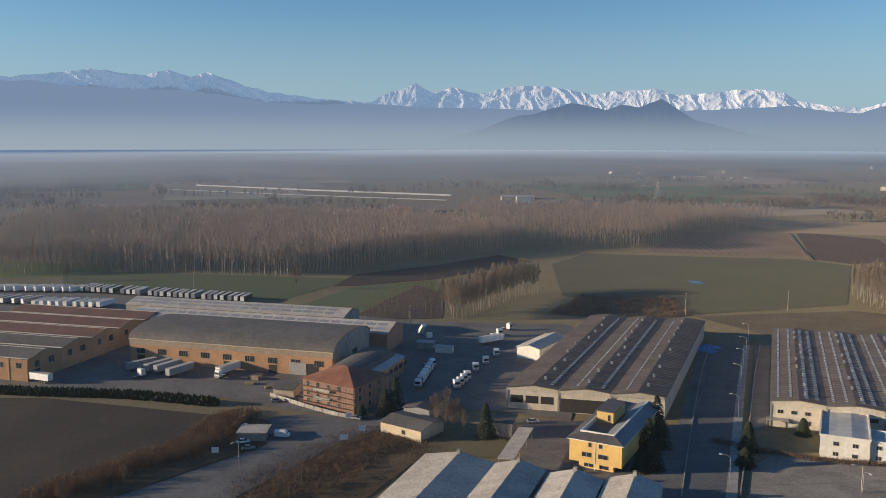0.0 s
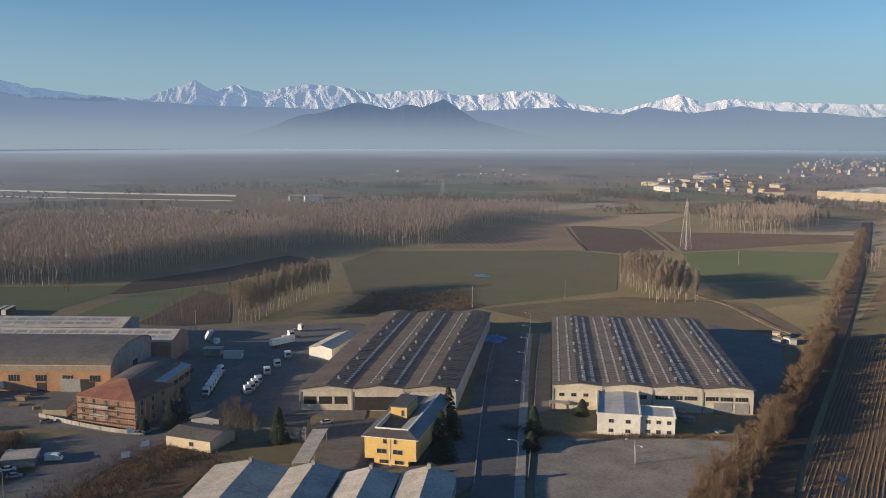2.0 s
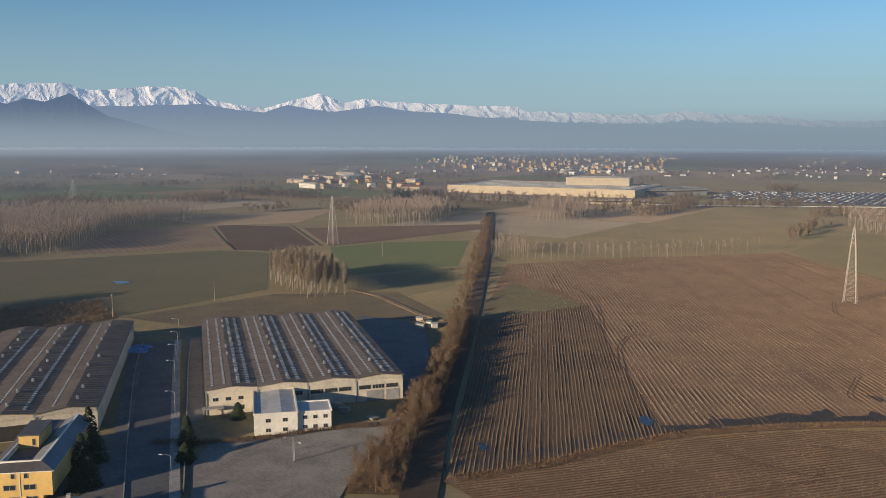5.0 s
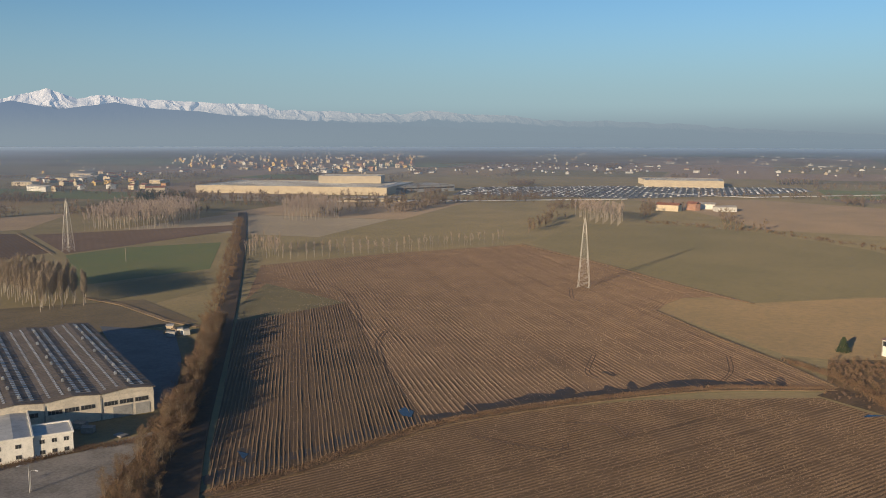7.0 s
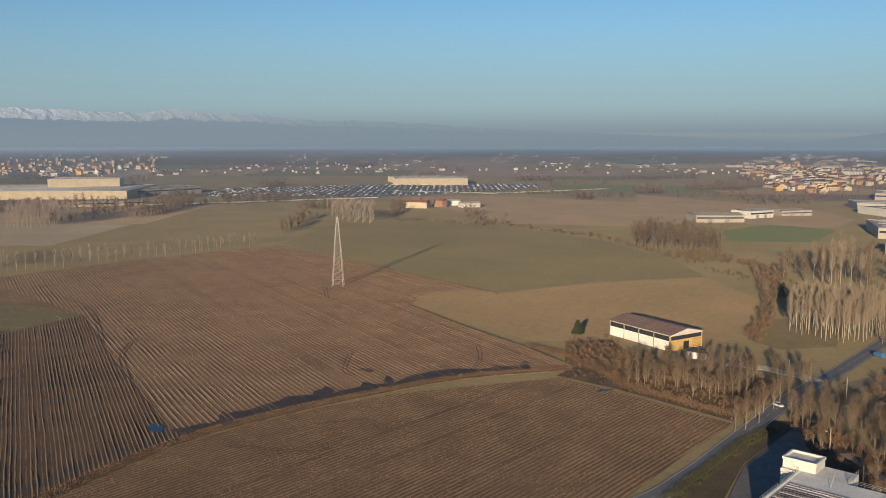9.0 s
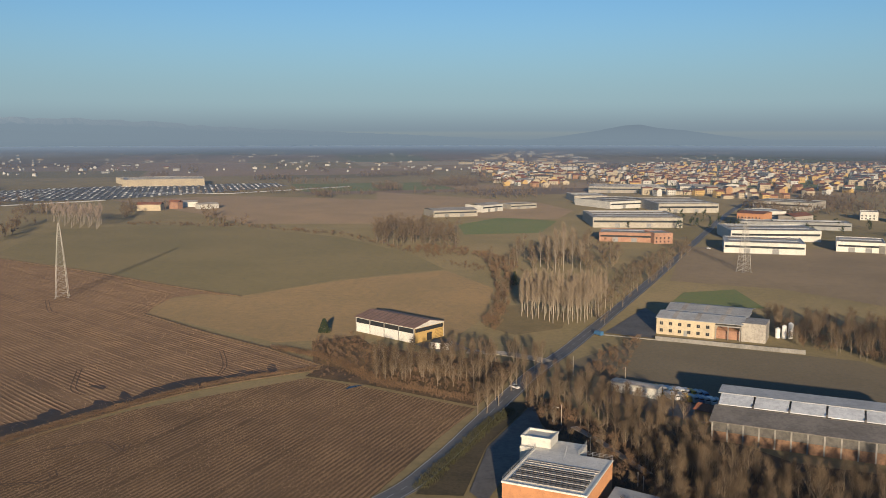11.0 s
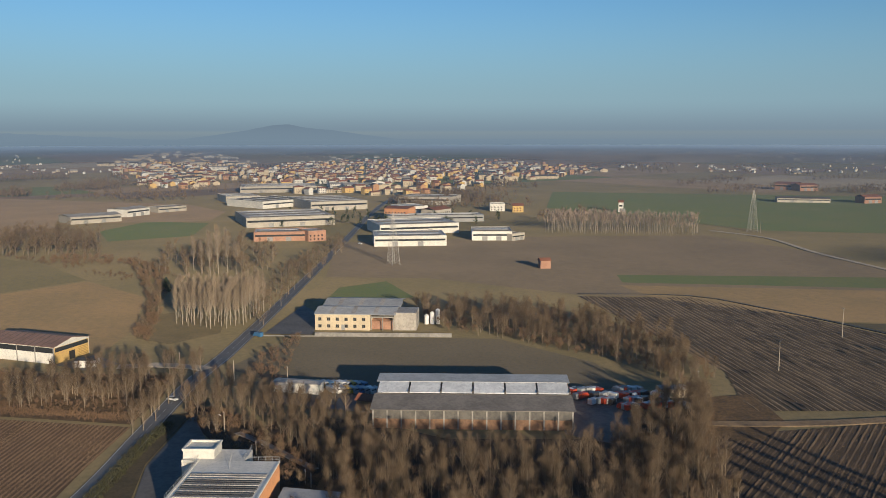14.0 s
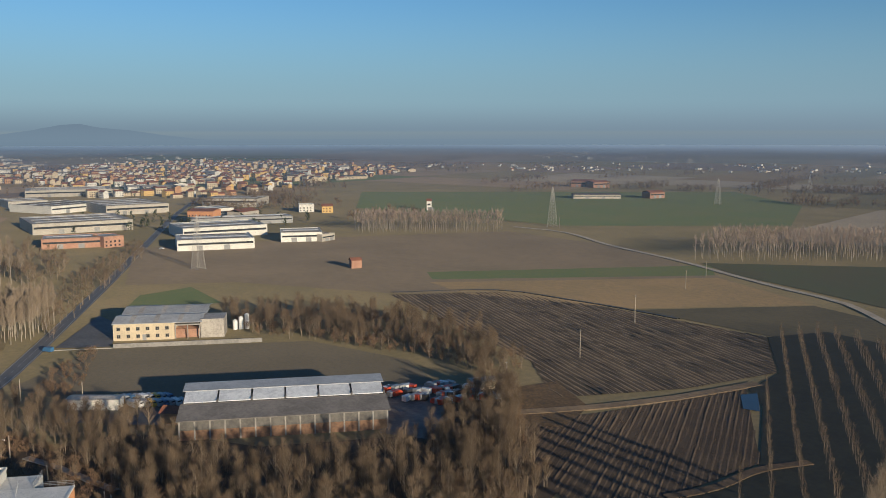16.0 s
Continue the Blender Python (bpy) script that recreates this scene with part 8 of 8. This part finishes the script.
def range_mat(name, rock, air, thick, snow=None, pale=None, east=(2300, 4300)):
    """Far slopes with haze painted into the material: rock and snow, mixed with an emission in the colour of blue air,
    which thickens eastwards.
    """
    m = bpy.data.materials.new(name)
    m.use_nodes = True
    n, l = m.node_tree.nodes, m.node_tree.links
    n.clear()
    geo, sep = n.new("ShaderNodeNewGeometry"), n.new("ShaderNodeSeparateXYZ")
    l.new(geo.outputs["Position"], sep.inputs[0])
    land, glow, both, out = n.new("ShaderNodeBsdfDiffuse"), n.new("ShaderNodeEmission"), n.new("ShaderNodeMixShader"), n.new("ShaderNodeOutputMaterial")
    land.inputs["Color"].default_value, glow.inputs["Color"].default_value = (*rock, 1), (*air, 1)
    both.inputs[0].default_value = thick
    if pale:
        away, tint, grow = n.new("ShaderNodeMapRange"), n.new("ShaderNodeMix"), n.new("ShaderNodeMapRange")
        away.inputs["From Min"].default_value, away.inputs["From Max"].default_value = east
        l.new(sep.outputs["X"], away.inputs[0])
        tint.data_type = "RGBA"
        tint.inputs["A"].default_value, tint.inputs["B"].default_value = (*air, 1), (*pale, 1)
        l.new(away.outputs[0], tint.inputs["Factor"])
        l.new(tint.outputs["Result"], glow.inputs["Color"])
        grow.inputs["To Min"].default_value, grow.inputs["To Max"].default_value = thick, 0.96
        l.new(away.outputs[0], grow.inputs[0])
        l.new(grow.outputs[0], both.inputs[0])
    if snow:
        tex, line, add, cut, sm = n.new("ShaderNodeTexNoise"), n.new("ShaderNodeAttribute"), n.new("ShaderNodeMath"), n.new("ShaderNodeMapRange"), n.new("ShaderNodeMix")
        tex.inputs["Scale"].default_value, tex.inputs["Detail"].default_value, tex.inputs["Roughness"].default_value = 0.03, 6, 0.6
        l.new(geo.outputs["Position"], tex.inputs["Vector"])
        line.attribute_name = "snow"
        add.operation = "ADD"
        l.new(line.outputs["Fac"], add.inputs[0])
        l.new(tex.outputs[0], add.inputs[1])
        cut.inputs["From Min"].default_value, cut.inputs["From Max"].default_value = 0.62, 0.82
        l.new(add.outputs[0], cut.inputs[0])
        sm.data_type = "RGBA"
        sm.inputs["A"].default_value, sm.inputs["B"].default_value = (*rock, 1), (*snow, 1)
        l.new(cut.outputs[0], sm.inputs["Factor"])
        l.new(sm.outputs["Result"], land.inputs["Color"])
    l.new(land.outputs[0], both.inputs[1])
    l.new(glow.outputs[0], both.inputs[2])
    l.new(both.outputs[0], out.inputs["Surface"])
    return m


def spur(a, f, seed):
    """Spurs and gullies of a slope, from about -0.5 to 1: a runs along the range in degrees, f up the slope."""
    u, v = a * 1.1, f * 5.5
    u, v = u + 0.7 * noise.noise((u * 0.8, v * 0.8, seed)), v + 0.7 * noise.noise((u * 0.8, v * 0.8, seed + 9))
    total, size, fine = 0.0, 0.55, 0.62
    for k in range(4):
        total += size * (1 - 2.4 * abs(noise.noise((u * fine + 0.45 * v * fine, v * fine * 0.75, seed + k * 3.7))))
        size, fine = size * 0.5, fine * 2.05
    return total


def mountain_range(name, foot, radius, az0, az1, crest, material, seed, label, rough=14.0, relief=60.0, step=0.06, snow=None, rows=24):
    """A range along part of the horizon: crest gives its height at an azimuth (degrees right of +y), snow where its snow begins."""
    verts, faces, lying = [], [], []
    k = int((az1 - az0) / step)
    for i in range(k + 1):
        a = az0 + (az1 - az0) * i / k
        top = 97 + (crest(a) - 97) * radius / 4750
        top += rough * min(1.0, top / 150) * noise.fractal((a * 0.9, seed, 0), 1.0, 2.1, 6)
        for j in range(rows + 1):
            f = j / rows
            d = foot + (radius - foot) * f - relief * (3.0 if a < -8 else 1.0) * spur(a, f, seed) * (1.1 - 0.5 * f)
            z = 20 + (top - 20) * f
            verts.append((d * math.sin(radians(a)), d * math.cos(radians(a)), z))
            if snow:
                part_ = (z - 20) / (top - 20)
                lying.append(max(-0.5, min(0.8, (part_ - snow(a)) / 0.16)))
    for i in range(k):
        for j in range(rows):
            p = i * (rows + 1) + j
            faces.append((p, p + rows + 1, p + rows + 2, p + 1))
    me = bpy.data.meshes.new(name)
    me.from_pydata(verts, [], faces)
    me.materials.append(material)
    if snow:
        me.attributes.new("snow", "FLOAT", "POINT").data.foreach_set("value", lying)
    return tagged(new(name, me), label, "mountains", "", "structure")


def through_points(pts):
    xs, zs = [p[0] for p in pts], [p[1] for p in pts]
    return lambda a: float(np.interp(a, xs, zs))


# emission in these materials paints the haze before the slopes
SNOWY = range_mat("hazed_snow_range", (0.07, 0.075, 0.085), (0.150, 0.215, 0.315), 0.60, (0.88, 0.86, 0.84), (0.172, 0.225, 0.268))
BLUE_RANGE = range_mat("hazed_blue_range", (0.06, 0.065, 0.07), (0.125, 0.172, 0.250), 0.90, None, (0.165, 0.212, 0.252))
HILLS = range_mat("hazed_hill", (0.05, 0.055, 0.05), (0.080, 0.118, 0.185), 0.86)
HILLS_FAR = range_mat("hazed_low_hill", (0.05, 0.055, 0.05), (0.115, 0.150, 0.190), 0.93)
SNOW_CREST = through_points([(-43.7, 306), (-34.9, 360), (-28.0, 381), (-26.8, 395), (-25.0, 408), (-23.5, 426), (-21.7, 444), (-20.5, 428), (-18.7, 423), (-17.3, 449), (-16.0, 414), (-15.1, 439), (-14.3, 420), (-12.9, 384), (-11.1, 341), (-9.0, 322), (-6.1, 300), (-4.6, 301), (-3.1, 362), (-1.8, 392), (-0.7, 347), (0.6, 378), (2.4, 342), (4.4, 377), (6.1, 386), (7.9, 367), (9.7, 336), (11.1, 353), (13.6, 363), (15.0, 327), (15.8, 332), (17.7, 347), (19.7, 356), (21.3, 333), (22.1, 290), (23.9, 266), (25.5, 248), (27.2, 290), (29.0, 328), (30.6, 283), (32.1, 303), (33.8, 287), (36.3, 280), (39.0, 269), (40.7, 270), (43.0, 243), (42.0, 247), (43.8, 233), (46.4, 233), (48.3, 218), (50.9, 222), (52.7, 240), (54.9, 218), (58.1, 212), (59.8, 185), (63.9, 181), (67.9, 171), (72.4, 142), (79, 118), (86, 96), (92, 70)])
SNOW_LINE = through_points([(-40, 0.80), (-24, 0.76), (-12, 0.78), (-7, 0.96), (-4.5, 0.78), (-3.5, 0.58), (20, 0.64), (30, 0.70), (45, 0.72), (60, 0.78)])
mountain_range("mountains_snow", 4700, 4850, -45, 92, SNOW_CREST, SNOWY, 3.0, "distant snow-capped mountain range with blue haze painted in", 9, 48, snow=SNOW_LINE, rows=44)
mountain_range("mountains_front", 4570, 4690, -45, 71, through_points([(-43.7, 299), (-28.0, 375), (-25.0, 383), (-23.5, 362), (-20.6, 352), (-16.3, 350), (-13.9, 322), (-11.1, 291), (-8.3, 281), (-5.7, 291), (-3.5, 283), (-1.7, 272), (4.3, 261), (11.5, 236), (21.7, 268), (23.9, 239), (25.5, 228), (27.0, 269), (29.6, 228), (32.8, 267), (34.6, 241), (38.0, 225), (39.4, 207), (46.1, 173), (57.0, 136), (70.4, 88)]), BLUE_RANGE, 9.0, "dim foothill range with blue haze painted in", 3, 30, 0.12, rows=12)
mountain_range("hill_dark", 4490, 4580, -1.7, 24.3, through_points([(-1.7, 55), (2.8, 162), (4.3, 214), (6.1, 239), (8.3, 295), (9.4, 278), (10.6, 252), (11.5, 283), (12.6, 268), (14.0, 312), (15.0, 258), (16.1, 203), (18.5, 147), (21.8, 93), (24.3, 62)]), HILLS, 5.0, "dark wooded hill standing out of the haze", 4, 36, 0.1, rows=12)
mountain_range("hill_far", 4490, 4580, 88.0, 111.8, through_points([(88.0, 34), (93.8, 87), (96.8, 123), (98.3, 149), (99.4, 155), (100.5, 134), (102.0, 125), (104.9, 90), (111.8, 30)]), HILLS_FAR, 7.0, "low far hill with grey haze painted in", 3, 16, 0.12, rows=8)


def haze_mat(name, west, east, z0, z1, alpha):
    """Haze painted as a plain, faintly glowing backdrop: it thins out upwards from z0 to z1, and changes from the
    sunward side to the far side.
    """
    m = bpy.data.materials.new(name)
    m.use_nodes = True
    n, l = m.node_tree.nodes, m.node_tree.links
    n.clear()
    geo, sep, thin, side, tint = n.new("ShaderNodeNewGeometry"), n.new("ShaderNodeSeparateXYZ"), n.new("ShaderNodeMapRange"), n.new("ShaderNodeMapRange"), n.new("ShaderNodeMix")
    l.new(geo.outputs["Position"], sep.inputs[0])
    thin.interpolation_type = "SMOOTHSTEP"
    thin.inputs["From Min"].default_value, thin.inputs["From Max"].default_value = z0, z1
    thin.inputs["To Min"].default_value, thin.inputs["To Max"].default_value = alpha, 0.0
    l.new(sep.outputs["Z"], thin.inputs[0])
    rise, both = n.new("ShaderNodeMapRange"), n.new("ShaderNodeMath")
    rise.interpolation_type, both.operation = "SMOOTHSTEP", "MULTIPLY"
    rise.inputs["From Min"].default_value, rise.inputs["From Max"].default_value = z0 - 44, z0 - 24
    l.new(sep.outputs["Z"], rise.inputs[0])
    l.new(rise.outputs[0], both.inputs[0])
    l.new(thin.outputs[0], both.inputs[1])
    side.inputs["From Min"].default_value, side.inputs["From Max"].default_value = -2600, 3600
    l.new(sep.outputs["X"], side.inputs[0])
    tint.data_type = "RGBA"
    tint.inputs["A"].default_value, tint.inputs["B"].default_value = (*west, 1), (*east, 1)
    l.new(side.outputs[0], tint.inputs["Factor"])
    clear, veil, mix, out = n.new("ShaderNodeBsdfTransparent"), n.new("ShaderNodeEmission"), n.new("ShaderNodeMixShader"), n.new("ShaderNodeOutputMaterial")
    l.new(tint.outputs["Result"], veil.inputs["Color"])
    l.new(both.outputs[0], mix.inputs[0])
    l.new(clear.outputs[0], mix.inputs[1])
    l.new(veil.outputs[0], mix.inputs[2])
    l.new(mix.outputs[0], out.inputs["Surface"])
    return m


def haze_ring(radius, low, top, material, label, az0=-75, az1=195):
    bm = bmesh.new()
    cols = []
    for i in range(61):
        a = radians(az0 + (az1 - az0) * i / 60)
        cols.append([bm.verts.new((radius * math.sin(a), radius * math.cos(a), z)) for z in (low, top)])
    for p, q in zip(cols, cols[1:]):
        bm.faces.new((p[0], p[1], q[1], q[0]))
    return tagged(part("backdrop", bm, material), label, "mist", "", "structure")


# two glowing rings added to paint the horizon haze and the low sky
haze_ring(3500, 36, 262, haze_mat("horizon_haze", (0.205, 0.240, 0.272), (0.148, 0.190, 0.228), 80, 235, 0.96), "glowing backdrop ring painted as grey blue horizon haze", -45, 180)
haze_ring(4900, -1, 1150, haze_mat("low_sky_haze", (0.190, 0.262, 0.330), (0.182, 0.262, 0.325), 150, 900, 0.80), "glowing backdrop ring painted as pale low sky haze", -45, 180)

# translucent sheet that imitates haze, thin near by and dense towards the mountains
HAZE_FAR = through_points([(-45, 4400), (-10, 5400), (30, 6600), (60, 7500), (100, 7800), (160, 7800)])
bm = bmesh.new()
haze_sheet_rows = [60, 150, 250, 350, 430, 500, 600, 700, 800, 900, 1000, 1150, 1300, 1500, 1700, 1900] + list(range(2100, 4451, 150))
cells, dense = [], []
for r in haze_sheet_rows:
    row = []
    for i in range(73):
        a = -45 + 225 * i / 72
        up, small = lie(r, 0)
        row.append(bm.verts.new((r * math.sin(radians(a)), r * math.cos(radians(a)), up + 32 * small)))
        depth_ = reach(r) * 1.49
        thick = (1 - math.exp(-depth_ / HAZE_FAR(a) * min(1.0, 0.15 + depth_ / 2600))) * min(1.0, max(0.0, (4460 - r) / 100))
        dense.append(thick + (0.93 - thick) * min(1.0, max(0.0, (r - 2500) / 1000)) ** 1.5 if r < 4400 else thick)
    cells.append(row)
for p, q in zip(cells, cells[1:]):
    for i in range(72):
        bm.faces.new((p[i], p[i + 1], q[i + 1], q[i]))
haze_sheet_m = bpy.data.materials.new("haze_sheet")
haze_sheet_m.use_nodes = True
n, l = haze_sheet_m.node_tree.nodes, haze_sheet_m.node_tree.links
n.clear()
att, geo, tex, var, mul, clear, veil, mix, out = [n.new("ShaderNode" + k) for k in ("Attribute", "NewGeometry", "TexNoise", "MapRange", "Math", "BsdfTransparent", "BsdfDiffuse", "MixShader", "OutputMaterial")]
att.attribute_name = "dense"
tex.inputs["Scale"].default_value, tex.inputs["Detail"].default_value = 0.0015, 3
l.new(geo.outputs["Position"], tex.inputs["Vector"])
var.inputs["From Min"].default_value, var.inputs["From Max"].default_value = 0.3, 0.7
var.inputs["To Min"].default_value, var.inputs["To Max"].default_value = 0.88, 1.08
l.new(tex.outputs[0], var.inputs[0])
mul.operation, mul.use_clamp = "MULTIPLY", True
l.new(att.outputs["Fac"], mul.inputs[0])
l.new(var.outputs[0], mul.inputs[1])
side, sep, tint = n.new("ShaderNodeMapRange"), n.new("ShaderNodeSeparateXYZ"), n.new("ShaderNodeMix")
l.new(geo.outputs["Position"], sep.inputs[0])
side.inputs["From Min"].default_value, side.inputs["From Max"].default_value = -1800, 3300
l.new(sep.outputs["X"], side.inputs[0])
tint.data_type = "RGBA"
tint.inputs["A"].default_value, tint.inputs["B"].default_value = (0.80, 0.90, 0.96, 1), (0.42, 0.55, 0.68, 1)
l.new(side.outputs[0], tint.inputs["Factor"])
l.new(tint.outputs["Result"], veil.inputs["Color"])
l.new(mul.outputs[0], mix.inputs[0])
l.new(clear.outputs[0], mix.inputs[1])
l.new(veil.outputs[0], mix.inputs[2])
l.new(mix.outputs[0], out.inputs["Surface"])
haze_sheet_ob = part("mist", bm, haze_sheet_m)
haze_sheet_ob.data.attributes.new("dense", "FLOAT", "POINT").data.foreach_set("value", dense)
tagged(haze_sheet_ob, "translucent sheet standing in for haze over the plain", "mist", "", "structure")
